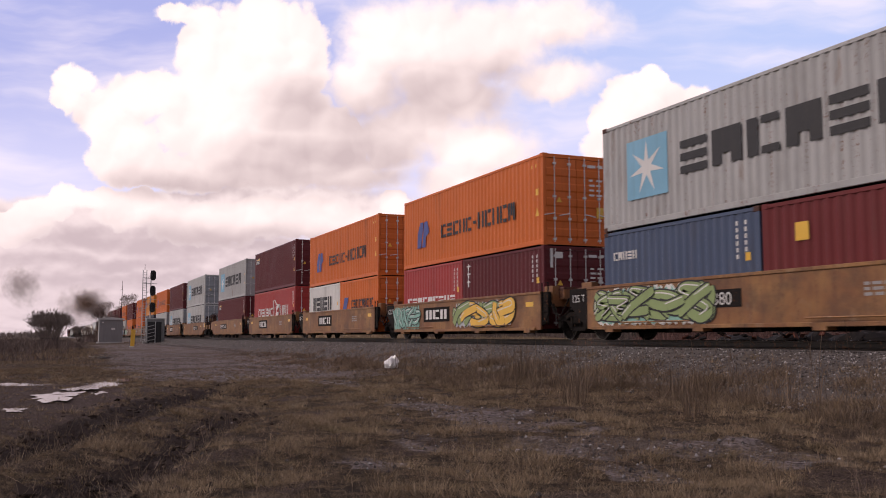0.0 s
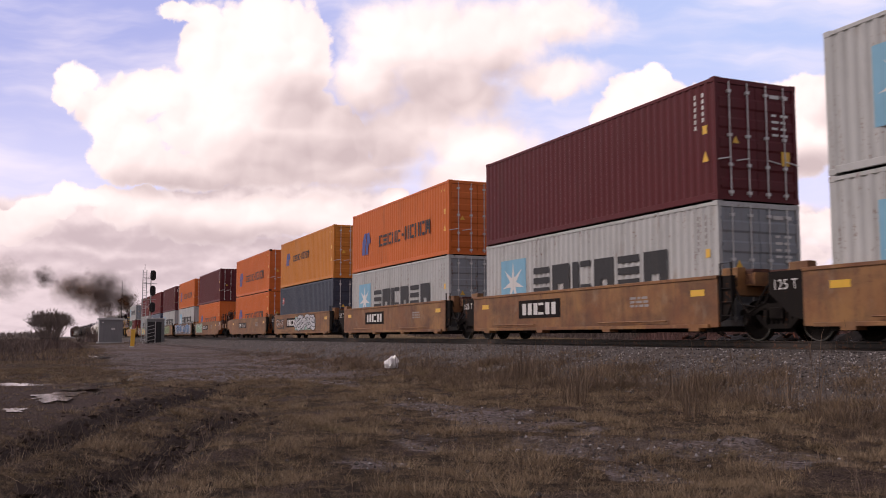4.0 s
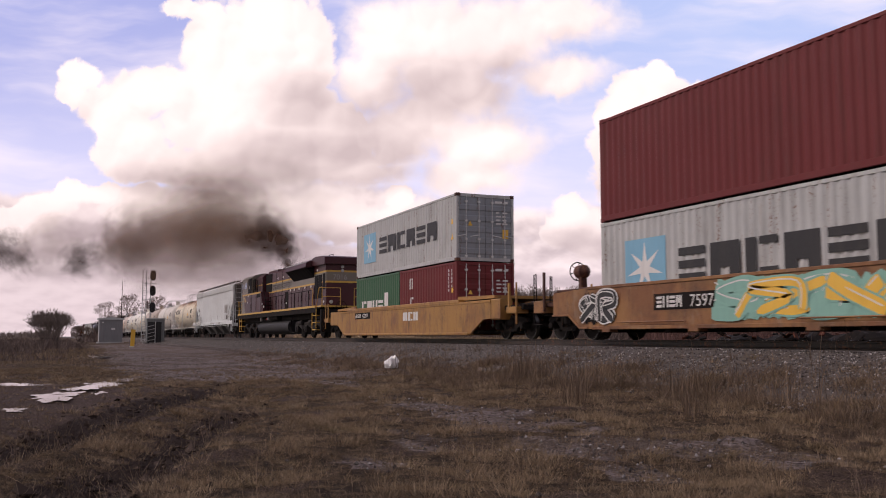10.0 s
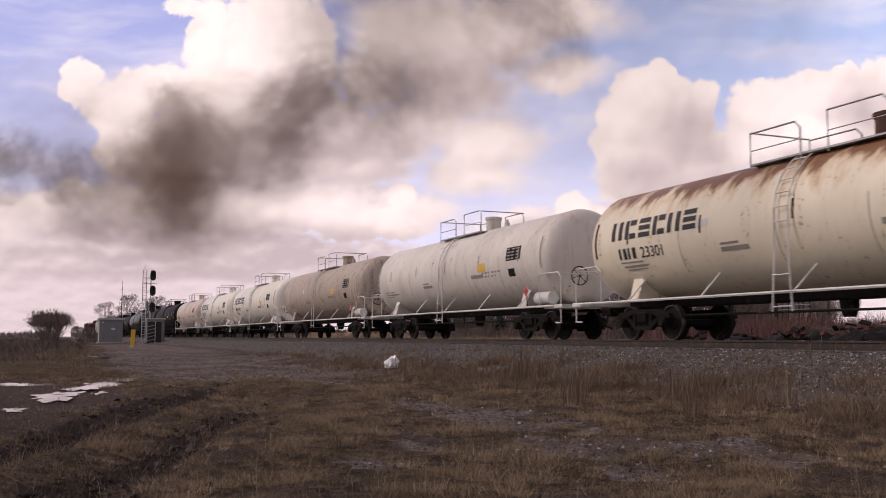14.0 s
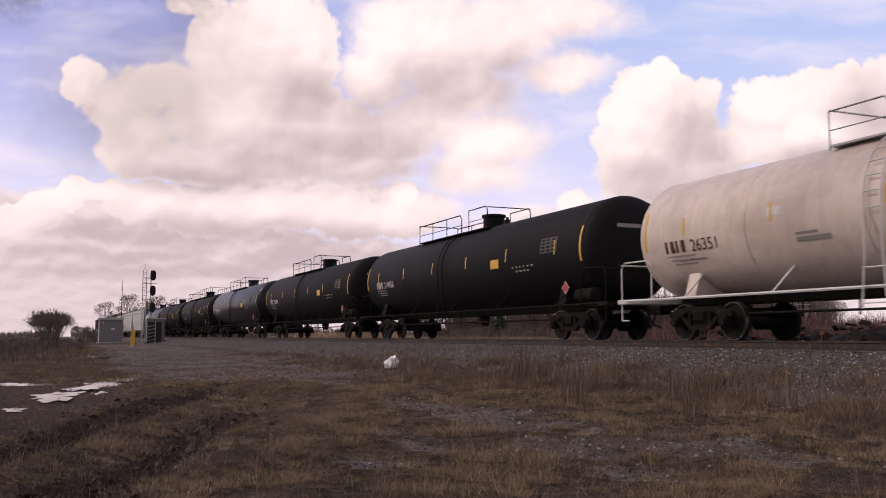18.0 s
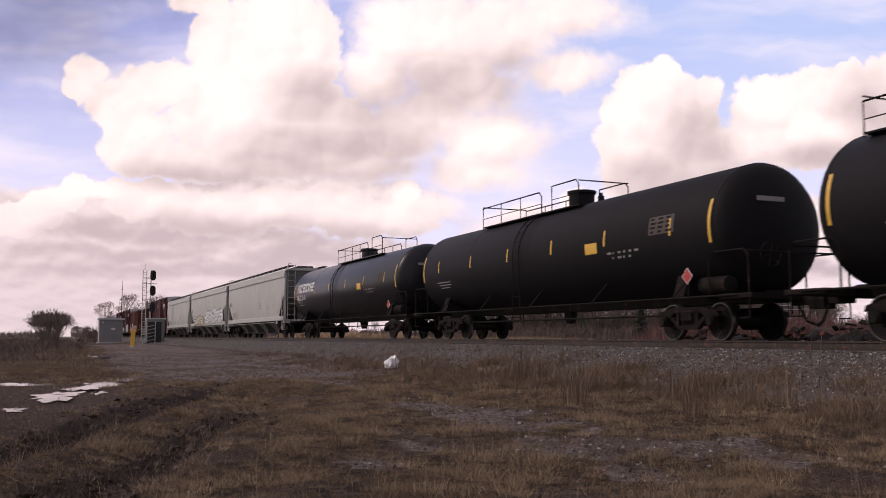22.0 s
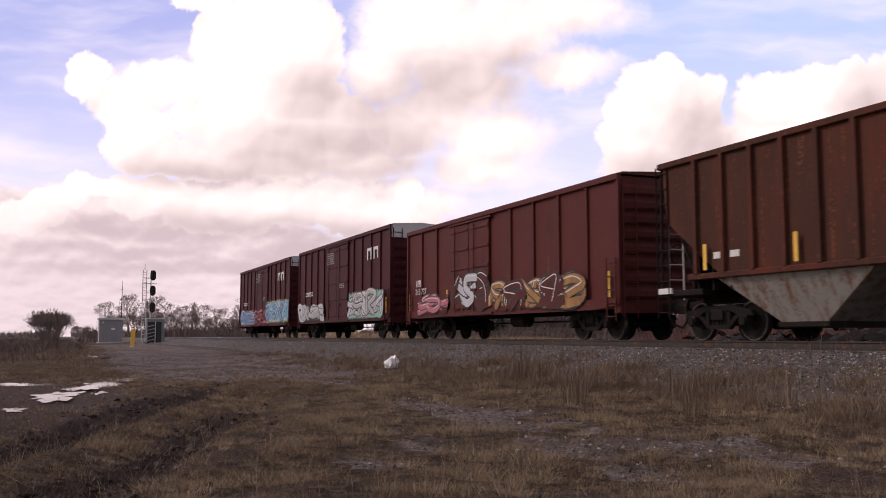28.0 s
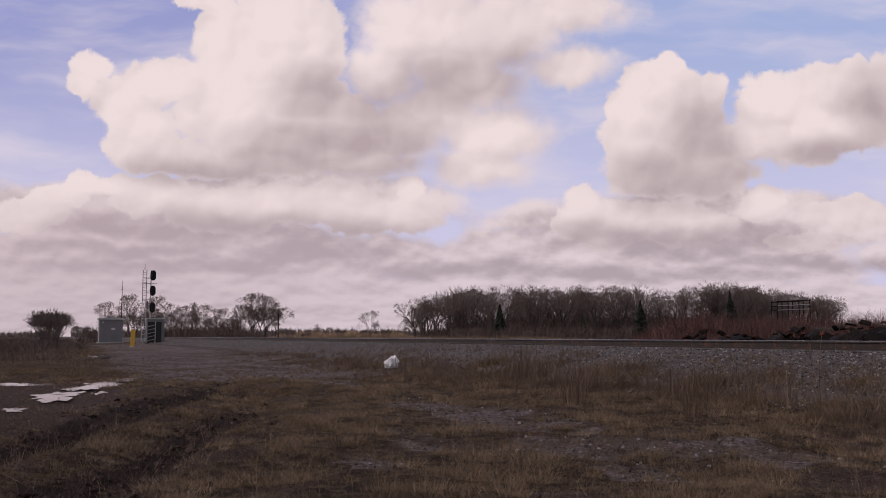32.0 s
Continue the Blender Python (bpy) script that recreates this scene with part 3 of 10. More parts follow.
# bare stony patches: middle, half sizes, strength
PATCHES = [(-13.2, 6.0, 3.4, 0.8, 1.0), (-11.0, 5.5, 1.6, 0.6, 1.0), (-8.4, 5.0, 1.3, 0.5, 1.0), (-7.4, 6.1, 1.2, 0.4, 0.8), (-9.0, 3.6, 0.45, 0.25, 0.8), (-8.3, 5.9, 1.7, 0.75, 0.9), (-7.2, 6.7, 1.2, 0.45, 0.8), (-8.1, 2.7, 0.7, 0.3, 0.8), (-22.5, 6.4, 4.0, 0.9, 0.9), (-6.6, 4.6, 0.9, 0.35, 0.7), (-10.2, 4.0, 1.0, 0.3, 0.6)]


def gravel_at(x, y):
    g = smooth(10.3, 12.0, y + 0.5 * lumps(x, y, 5, 3)) * smooth(23, 20, y)
    edge = 2.2 * lumps(x, y, 6, 5) + 1.0 * lumps(x, y, 1.6, 6)
    lot = smooth(21, 27, -x + edge) * smooth(0.5, 3.0, y + 0.035 * (x + 20) + 0.3 * edge) * smooth(12, 9.5, y) * smooth(150, 80, -x)
    rag = 0.25 * lumps(x, y, 1.3, 9) + 0.20 * lumps(x, y, 0.45, 19)
    for cx, cy, a, b, k in PATCHES:
        lot = np.maximum(lot, k * smooth(1.15, 0.45, np.hypot((x - cx) / a, (y - cy) / b) + rag))
    return np.clip(np.maximum(g, lot), 0, 1)


def mud_at(x, y):
    one, two = ruts(x, y)
    rag = 0.3 * lumps(x, y, 0.6, 36) + 0.2 * lumps(x, y, 0.25, 37)
    m = smooth(0.2, 0.7, np.maximum(one, two) + 0.4 * rag * (one + two > 0.1))
    m = np.maximum(m, smooth(1.2, 0.6, np.hypot((x + 19.5) / 8.0, (y + 0.1) / 2.3) + 0.15 * lumps(x, y, 3, 7) + 0.3 * rag))
    m = np.maximum(m, 0.7 * smooth(0.45, 0.9, lumps(x, y, 2.6, 11) + 0.6 * rag) * smooth(9.5, 7.5, y))
    return np.clip(m, 0, 1)


def rut_at(x, y):
    one, two = ruts(x, y)
    rag = 0.30 * lumps(x, y, 0.6, 36) + 0.22 * lumps(x, y, 0.25, 37)
    return np.clip(smooth(0.25, 0.75, np.maximum(one, two) * (1 + 0.5 * rag) + 0.1 * rag), 0, 1)


def ground_material():
    mt, nt, ln, bs = mat_new("dry_grassy_ground")
    tc = nt.new("ShaderNodeTexCoord")
    big = node(nt, "ShaderNodeTexNoise", Scale=0.7, Detail=6, Roughness=0.65)
    mid = node(nt, "ShaderNodeTexNoise", Scale=5.5, Detail=6, Roughness=0.7)
    fine = node(nt, "ShaderNodeTexNoise", Scale=38, Detail=6, Roughness=0.78)
    stones = node(nt, "ShaderNodeTexVoronoi", Scale=24)
    speck = node(nt, "ShaderNodeTexVoronoi", Scale=15)
    for n in (big, mid, fine, stones, speck):
        ln.new(tc.outputs["Object"], n.inputs["Vector"])
    grain = ranged(nt, ln, fine.outputs["Fac"], 0.32, 0.70)
    grass = blend(nt, ln, grain, (0.045, 0.031, 0.021), (0.31, 0.216, 0.138))
    thin = ranged(nt, ln, mid.outputs["Fac"], 0.42, 0.62)
    grass = blend(nt, ln, thin, blend(nt, ln, grain, (0.024, 0.018, 0.015), (0.10, 0.077, 0.062)), grass)
    grass = blend(nt, ln, ranged(nt, ln, big.outputs["Fac"], 0.35, 0.7, 0, 0.35), grass, (0.070, 0.052, 0.036))
    mud = blend(nt, ln, grain, (0.028, 0.020, 0.0185), (0.195, 0.138, 0.126))
    mud = blend(nt, ln, ranged(nt, ln, mid.outputs["Fac"], 0.40, 0.62, 0, 0.75), mud, blend(nt, ln, grain, (0.034, 0.025, 0.020), (0.205, 0.154, 0.118)))
    pebble = blend(nt, ln, stones.outputs["Color"], (0.060, 0.049, 0.047), (0.40, 0.335, 0.325))
    patchy = mix_math(nt, ln, "MULTIPLY_ADD", big.outputs["Fac"], 0.7, mix_math(nt, ln, "MULTIPLY", mid.outputs["Fac"], 0.45))
    pebble = blend(nt, ln, ranged(nt, ln, patchy, 0.50, 0.66, 0.0, 0.9), pebble, blend(nt, ln, grain, (0.046, 0.035, 0.028), (0.25, 0.187, 0.147)))
    dot = mix_math(nt, ln, "MULTIPLY", ranged(nt, ln, speck.outputs["Distance"], 0.26, 0.16), ranged(nt, ln, mid.outputs["Fac"], 0.45, 0.6))
    pebble = blend(nt, ln, dot, pebble, (0.30, 0.285, 0.275))
    am, ag = nt.new("ShaderNodeAttribute"), nt.new("ShaderNodeAttribute")
    am.attribute_name, ag.attribute_name = "mud", "gravel"
    col = blend(nt, ln, am.outputs["Fac"], grass, mud)
    gm = mix_math(nt, ln, "MULTIPLY_ADD", fine.outputs["Fac"], 0.4, mix_math(nt, ln, "SUBTRACT", ag.outputs["Fac"], 0.4))
    gm = ranged(nt, ln, mix_math(nt, ln, "MULTIPLY_ADD", mid.outputs["Fac"], 0.4, gm), 0.2, 0.7)
    col = blend(nt, ln, gm, col, pebble)
    ar = nt.new("ShaderNodeAttribute")
    ar.attribute_name = "rut"
    wet = blend(nt, ln, grain, (0.017, 0.0122, 0.0105), (0.070, 0.050, 0.043))
    col = blend(nt, ln, ranged(nt, ln, ar.outputs["Fac"], 0.1, 0.8, 0.0, 0.92), col, wet)
    ln.new(col, bs.inputs["Base Color"])
    ln.new(ranged(nt, ln, am.outputs["Fac"], 0, 1, 0.98, 0.9), bs.inputs["Roughness"])
    bs.inputs["Specular IOR Level"].default_value = 0.04
    bp = node(nt, "ShaderNodeBump", Strength=1.0, Distance=0.07)
    hh = mix_math(nt, ln, "MULTIPLY_ADD", stones.outputs["Distance"], gm, fine.outputs["Fac"])
    hh = mix_math(nt, ln, "MULTIPLY_ADD", mid.outputs["Fac"], 1.5, hh)
    ln.new(hh, bp.inputs["Height"])
    ln.new(bp.outputs[0], bs.inputs["Normal"])
    return mt


def make_ground():
    """One sheet of rings round the camera, fine in front of it, out to the horizon."""
    ang = np.concatenate([np.linspace(100, 190, 271), np.linspace(194, 456, 66)[:-1]])
    ang = np.radians(ang)
    rad = np.concatenate([[0.6, 1.5, 2.5], np.geomspace(3.2, 60, 190), np.geomspace(62, 3200, 70)])
    R, A = np.meshgrid(rad, ang, indexing="ij")
    x, y = R * np.cos(A), R * np.sin(A)
    z = ground_z(x, y)
    n, k = R.shape
    idx = np.arange(n * k).reshape(n, k)
    a, b = idx[:-1], idx[1:]
    faces = np.stack([a, b, np.roll(b, -1, 1), np.roll(a, -1, 1)], -1).reshape(-1, 4)
    me = bpy.data.meshes.new("ground")
    me.from_pydata(np.stack([x, y, z], -1).reshape(-1, 3).tolist(), [], faces.tolist() + [tuple(range(k))])
    for nm, fn in (("mud", mud_at), ("gravel", gravel_at), ("rut", rut_at)):
        at = me.attributes.new(nm, "FLOAT", "POINT")
        at.data.foreach_set("value", fn(x, y).ravel().astype(np.float32))
    me.polygons.foreach_set("use_smooth", [True] * len(me.polygons))
    me.materials.append(ground_material())
    return tagged(new("ground", me), "rough ground of dead brown grass, mud and gravel", "ground", kind="structure")


make_ground()

# water lying in the wheel tracks
water_mat, nt_, ln_, bs_ = mat_new("muddy_puddle_water")
bs_.inputs["Base Color"].default_value = (0.03, 0.027, 0.024, 1)
bs_.inputs["Roughness"].default_value = 0.04
bs_.inputs["IOR"].default_value = 1.33
nz_ = node(nt_, "ShaderNodeTexNoise", Scale=3.0, Detail=2)
bp_ = node(nt_, "ShaderNodeBump", Strength=0.02, Distance=0.01)
ln_.new(nz_.outputs["Fac"], bp_.inputs["Height"])
ln_.new(bp_.outputs[0], bs_.inputs["Normal"])


def puddle(cx, cy, a, b, turn, seed):
    rng = random.Random(seed)
    m = Mesh()
    n = 80
    ph = [rng.uniform(0, 6.3) for _ in range(4)]
    pts = []
    for i in range(n):
        w = 2 * math.pi * i / n
        r = 1 + 0.22 * math.sin(2 * w + ph[0]) + 0.2 * math.sin(3 * w + ph[1]) + 0.17 * math.sin(7 * w + ph[2]) + 0.13 * math.sin(13 * w + ph[3])
        u, v = a * r * math.cos(w), b * r * math.sin(w)
        c, s = math.cos(turn), math.sin(turn)
        pts.append((u * c - v * s, u * s + v * c, 0.0))
    zz = float(np.percentile([ground_z(cx + k * p[0], cy + k * p[1]) for p in pts for k in (0.2, 0.5, 0.8)], 82)) + 0.006
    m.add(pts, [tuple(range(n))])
    ob = part("puddle", m, water_mat, at=pose(cx, cy, zz))
    tagged(ob, "shallow puddle of muddy water in wheel tracks", "puddle", "puddles in the mud", "structure")


for k_, (px_, py_, pa_, pb_, pt_) in enumerate([(-24.5, -0.55, 1.0, 0.62, 0.1), (-18.2, 0.22, 1.15, 0.42, -0.12), (-20.6, 0.74, 0.9, 0.26, -0.1), (-23.4, 1.28, 1.2, 0.40, -0.15), (-25.2, 2.0, 0.9, 0.28, -0.1),
                                          (-50.0, 1.95, 2.4, 1.05, 0.1), (-15.4, -0.40, 0.35, 0.16, 0.2), (-19.5, 0.98, 0.5, 0.12, 0.0), (-22.0, 1.10, 0.6, 0.22, 0.1)]):
    puddle(px_, py_, pa_, pb_, pt_, k_ + 3)

# ---- track ----
X_NEAR, X_FAR = 60.0, -1300.0
stone_mat, nt_, ln_, bs_ = mat_new("grey_ballast_stone")
tc_ = nt_.new("ShaderNodeTexCoord")
vo_ = node(nt_, "ShaderNodeTexVoronoi", Scale=16)
ln_.new(tc_.outputs["Object"], vo_.inputs["Vector"])
nz_ = node(nt_, "ShaderNodeTexNoise", Scale=0.8, Detail=5)
ln_.new(tc_.outputs["Object"], nz_.inputs["Vector"])
c_ = blend(nt_, ln_, vo_.outputs["Color"], (0.026, 0.022, 0.021), (0.150, 0.134, 0.129))
c_ = blend(nt_, ln_, ranged(nt_, ln_, nz_.outputs["Fac"], 0.35, 0.65, 0.1, 0.75), c_, (0.085, 0.066, 0.056))
ln_.new(c_, bs_.inputs["Base Color"])
bs_.inputs["Roughness"].default_value = 0.9
bp_ = node(nt_, "ShaderNodeBump", Strength=1.0, Distance=0.05)
ln_.new(vo_.outputs["Distance"], bp_.inputs["Height"])
ln_.new(bp_.outputs[0], bs_.inputs["Normal"])
bed = Mesh()
bed.along_x([(YT - 5.0, -1.15), (YT - 4.4, -0.80), (YT - 1.95, -0.22), (YT - 1.6, -0.175), (YT + 1.6, -0.175), (YT + 1.95, -0.22), (YT + 4.4, -0.85), (YT + 5.2, -1.15)], X_FAR, X_NEAR)
tagged(part("ballast", bed, stone_mat), "sloping bed of grey crushed stone ballast", "ballast", kind="structure")
rail_mat = paint("rusty_rail_steel", (0.028, 0.018, 0.014), 0.6, 0.4, (0.03, 0.02, 0.015), rust=0.5)
rail_top = paint("polished_rail_head", (0.5, 0.5, 0.5), 0.2, 0.1, metal=1.0)
track = empty("railway_track", "straight single railway track of rusty rails on wooden ties", "track", kind="structure")
for sd in (-0.76, 0.76):
    yc = YT + sd
    part("rail", Mesh().along_x([(yc - 0.07, -0.17), (yc + 0.07, -0.17), (yc + 0.07, -0.155), (yc + 0.012, -0.135), (yc + 0.012, -0.045),
                                 (yc + 0.035, -0.035), (yc + 0.035, -0.004), (yc - 0.035, -0.004), (yc - 0.035, -0.035), (yc - 0.012, -0.045),
                                 (yc - 0.012, -0.135), (yc - 0.07, -0.155)], X_FAR, X_NEAR), rail_mat, track)
    part("rail_head", Mesh().along_x([(yc - 0.03, -0.005), (yc + 0.03, -0.005), (yc + 0.025, 0.0), (yc - 0.025, 0.0)], X_FAR, X_NEAR), rail_top, track, "polished running surface")
tie_mat = paint("creosoted_tie_wood", (0.045, 0.035, 0.028), 0.9, 0.4, (0.09, 0.075, 0.06), scale=3)
tie_me = Mesh().box(-0.115, 0.115, -1.3, 1.3, -0.36, -0.172, 0.012).data("tie", tie_mat)
for i in range(170):
    o = part("tie", tie_me, None, track, at=pose(-5 - 0.52 * i, YT + 0.04 * math.sin(i * 7.1), 0.004 * math.sin(i * 3.3), 0, 0, 0.7 * math.sin(i * 5.7)))


# ---- the train: builders ----
MOVING = []          # thing, place along the train, height
SMOKE = []
CACHE = {}


def cached(key, make):
    if key not in CACHE:
        CACHE[key] = make()
    return CACHE[key]


def wheel_data():
    def make():
        m = Mesh()
        m.spin([(-0.065, 0.10), (-0.065, 0.16), (-0.02, 0.2), (-0.02, 0.36), (-0.05, 0.40), (-0.05, 0.44), (0.05, 0.44), (0.05, 0.47), (0.075, 0.47), (0.075, 0.40),
                (0.03, 0.36), (0.03, 0.18), (0.08, 0.14), (0.08, 0.08)], "y", n=28)
        return m.data("wheel", WHEEL, True)
    return cached("wheel", make)


def tread_data():
    def make():
        m = Mesh()
        n = 28
        vs, fs = [], []
        for a, r in ((-0.053, 0.424), (-0.053, 0.443), (0.049, 0.443)):
            for k in range(n):
                w = 2 * math.pi * k / n
                vs.append((r * math.sin(w), a, r * math.cos(w)))
        for i in range(2):
            for k in range(n):
                fs.append((i * n + k, i * n + (k + 1) % n, (i + 1) * n + (k + 1) % n, (i + 1) * n + k))
        return m.add(vs, fs).data("tread", TREAD, True)
    return cached("tread", make)


def side_frame_data(base=1.78):
    def make():
        b = base / 2
        m = Mesh()
        # cast frame: a bowed top member, a truss below it, and a window for the springs
        m.along_y([(-b - 0.28, 0.56), (-b - 0.22, 0.68), (-0.45, 0.80), (0.45, 0.80), (b + 0.22, 0.68), (b + 0.28, 0.56), (b - 0.2, 0.54), (0.5, 0.66), (-0.5, 0.66), (-b + 0.2, 0.54)], -0.07, 0.07)
        m.along_y([(-b + 0.18, 0.56), (-0.36, 0.26), (0.36, 0.26), (b - 0.18, 0.56), (b - 0.34, 0.57), (0.3, 0.36), (-0.3, 0.36), (-b + 0.34, 0.57)], -0.06, 0.06)
        for s in (-1, 1):
            m.box(s * 0.36 - 0.05, s * 0.36 + 0.05, -0.07, 0.07, 0.30, 0.70)
            m.box(s * b - 0.12, s * b + 0.12, -0.11, 0.08, 0.33, 0.58, 0.02)
            m.spin([(-0.16, 0.05), (-0.16, 0.10), (-0.06, 0.11)], "y", (s * b, 0, 0.44), 12)
        for k in range(4):
            m.spin([(0.36, 0.05), (0.66, 0.05)], "z", (-0.21 + 0.14 * k, 0, 0), 8)
        return m.data("side_frame", STEEL)
    return cached(("sf", base), make)


def truck(parent, x, base=1.78):
    """A two-axle truck: frames, bolster, axles and wheels, centred at x."""
    ob = part("truck", cached(("bolster",), lambda: Mesh().box(-0.2, 0.2, -1.1, 1.1, 0.45, 0.72, 0.03).box(-0.25, 0.25, -0.35, 0.35, 0.72, 0.86, 0.03).data("truck", STEEL)), None, parent, at=pose(x, 0, 0))
    for s in (-1, 1):
        part("side_frame", side_frame_data(base), None, ob, at=pose(0, s * 1.0, 0, 0, 0, 0 if s < 0 else 180))
    ax = cached("axle", lambda: Mesh().spin([(-1.05, 0.07), (-0.7, 0.09), (0.7, 0.09), (1.05, 0.07)], "y", n=10).data("axle", STEEL, True))
    for e in (-1, 1):
        part("axle", ax, None, ob, at=pose(e * base / 2, 0, 0.445))
        for s in (-1, 1):
            part("wheel", wheel_data(), None, ob, at=pose(e * base / 2, s * 0.76, 0.445, 0, 37 * e, 0 if s < 0 else 180))
            if s < 0:
                part("tread", tread_data(), None, ob, at=pose(e * base / 2, s * 0.76, 0.445))
    return ob


def coupler(parent, x, way):
    m = Mesh()
    m.box(min(x, x - way * 0.75), max(x, x - way * 0.75), -0.09, 0.09, 0.78, 0.98, 0.02)
    m.along_x([(-0.16, 0.68), (0.16, 0.68), (0.19, 0.88), (0.12, 1.06), (-0.12, 1.06), (-0.19, 0.88)], x - 0.14, x + 0.14)
    part("coupler", m, STEEL, parent)
    h = Mesh().tube([(x - way * 0.35, -0.25, 0.75), (x - way * 0.15, -0.22, 0.42), (x + way * 0.12, -0.12, 0.32)], 0.03, 6)
    part("air_hose", h, STEEL, parent, "black rubber air hose")


def hand_brake(parent, x, y, z, mat=STEEL, r=0.28):
    m = Mesh()
    n = 20
    ring = [(x, y + r * math.cos(2 * math.pi * k / n), z + r * math.sin(2 * math.pi * k / n)) for k in range(n + 1)]
    m.tube(ring, 0.018, 6)
    for k in range(6):
        w = 2 * math.pi * k / 6 + 0.3
        m.tube([(x, y, z), (x, y + r * math.cos(w), z + r * math.sin(w))], 0.012, 5)
    part("brake_wheel", m, mat, parent, "spoked hand brake wheel")


def ladder(parent, x, y, z0, z1, w=0.42, mat=STEEL, step=0.3, name="ladder", side="x"):
    m = Mesh()

    def P(u, z):
        return (x + u, y, z) if side == "x" else (x, y + u, z)
    for u in (-w / 2, w / 2):
        m.tube([P(u, z0), P(u, z1)], 0.022, 6)
    z = z0 + 0.12
    while z < z1:
        m.tube([P(-w / 2, z), P(w / 2, z)], 0.014, 5)
        z += step
    part(name, m, mat, parent)


STROKES = [[(-0.6, -0.95), (-0.72, 0), (-0.5, 0.95)], [(0.5, -0.95), (0.62, 0), (0.75, 0.95)], [(-0.65, 0.9), (0, 0.1), (0.65, -0.95)],
           [(0.65, 0.6), (0.05, 0.9), (-0.6, 0.5), (-0.65, -0.4), (0, -0.9), (0.7, -0.6)], [(0.6, 0.7), (-0.1, 0.9), (-0.6, 0.5), (0, 0.05), (0.6, -0.4), (0.1, -0.9), (-0.65, -0.7)],
           [(-0.75, 0.15), (0, -0.15), (0.8, 0.2)], [(-0.5, -0.95), (-0.55, 0.8), (0.4, 0.85), (0.5, 0.3), (-0.3, 0.0), (0.65, -0.95)]]
MIXES = [(0, 4), (3, 5), (6,), (0, 2, 1), (4, 1), (3, 2), (0, 5, 1), (2, 3)]


def ribbon(m, pts, half, y):
    """A flat sprayed stroke through pts, on an upright side."""
    fine = []
    for i in range(len(pts) - 1):
        p0, p1, p2, p3 = pts[max(i - 1, 0)], pts[i], pts[i + 1], pts[min(i + 2, len(pts) - 1)]
        for k in range(5):
            t = k / 5
            fine.append(tuple(0.5 * (2 * p1[j] + (p2[j] - p0[j]) * t + (2 * p0[j] - 5 * p1[j] + 4 * p2[j] - p3[j]) * t * t + (3 * p1[j] - p0[j] - 3 * p2[j] + p3[j]) * t ** 3) for j in (0, 1)))
    fine.append(pts[-1])
    n = len(fine)
    vs = []
    for i, (x, z) in enumerate(fine):
        dx, dz = fine[min(i + 1, n - 1)][0] - fine[max(i - 1, 0)][0], fine[min(i + 1, n - 1)][1] - fine[max(i - 1, 0)][1]
        l = math.hypot(dx, dz) or 1
        w = half * (0.75 + 0.45 * math.sin(2.2 * i))if i in (0, n - 1) else half
        vs += [(x - dz / l * w, y, z + dx / l * w), (x + dz / l * w, y, z - dx / l * w)]
    m.add(vs, [(2 * i + 1, 2 * i + 3, 2 * i + 2, 2 * i) for i in range(n - 1)])


def graffiti(parent, x0, x1, z0, z1, y, fills, outline, seed, count=5, base=None, label="spray-painted graffiti"):
    """Interlocking sprayed strokes with dark outlines and pale highlights over a clouded ground; no letters."""
    rng = random.Random(seed)
    w = (x1 - x0) / count
    h = z1 - z0
    lay = {}

    def keep(x, z, pad):
        return min(max(x, x0 - 0.1), x1 + 0.1), min(max(z, z0 + pad), z1 - pad)

    def cloud(mat, d, edge):
        m = lay.setdefault((mat, 0), Mesh())
        n = 14 * count
        top = [z1 - h * (0.04 + 0.20 * abs(math.sin(0.9 * i + seed)) * rng.random()) - edge for i in range(n + 1)]
        low = [z0 + h * 0.10 * rng.random() + edge for i in range(n + 1)]
        vs = []
        for i in range(n + 1):
            e = 0.35 if i in (0, n) else 1
            x = x0 + (x1 - x0) * i / n
            vs += [(x, y - d, z0 + (low[i] - z0) / e), (x, y - d, z0 + (top[i] - z0) * e)]
        m.add(vs, [(2 * i, 2 * i + 2, 2 * i + 3, 2 * i + 1) for i in range(n)])
    if base:
        cloud(base, 0.004, 0.0)
    if len(fills) > 1 or not base:
        cloud(fills[-1] if len(fills) > 1 else outline, 0.007, 0.04 * h)
    for i in range(count):
        cx, cz = x0 + (i + 0.5) * w, (z0 + z1) / 2
        fm = fills[i % max(1, len(fills) - 1)]
        half = min(w, h) * rng.uniform(0.09, 0.14)
        for k, si in enumerate(MIXES[rng.randrange(len(MIXES))] + (rng.randrange(len(STROKES)), rng.randrange(len(STROKES)))):
            sl, flip, tall, lift = rng.uniform(-0.45, 0.45), rng.choice((-1, 1)), rng.uniform(0.18, 0.42), rng.uniform(-0.12, 0.12)
            pts = [keep(cx + (u * 0.62 * flip + sl * v + rng.uniform(-0.18, 0.18)) * w * 1.3, cz + (v + lift + rng.uniform(-0.16, 0.16)) * h * tall, half + 0.05) for u, v in STROKES[si]]
            d = 0.010 + 0.010 * (i % 2) + 0.004 * k
            ribbon(lay.setdefault((outline, 1), Mesh()), pts, half + 0.03 + 0.012 * h, y - d)
            ribbon(lay.setdefault((fm, 2), Mesh()), pts, half, y - d - 0.002)
            hi = [(px - half * 0.55, pz + half * 0.45) for px, pz in pts[:max(2, len(pts) - 1)]]
            ribbon(lay.setdefault((M_WHITE, 3), Mesh()), hi, 0.016, y - d - 0.0035)
    for (mt, k), m in lay.items():
        part("graffiti", m, mt, parent, label)


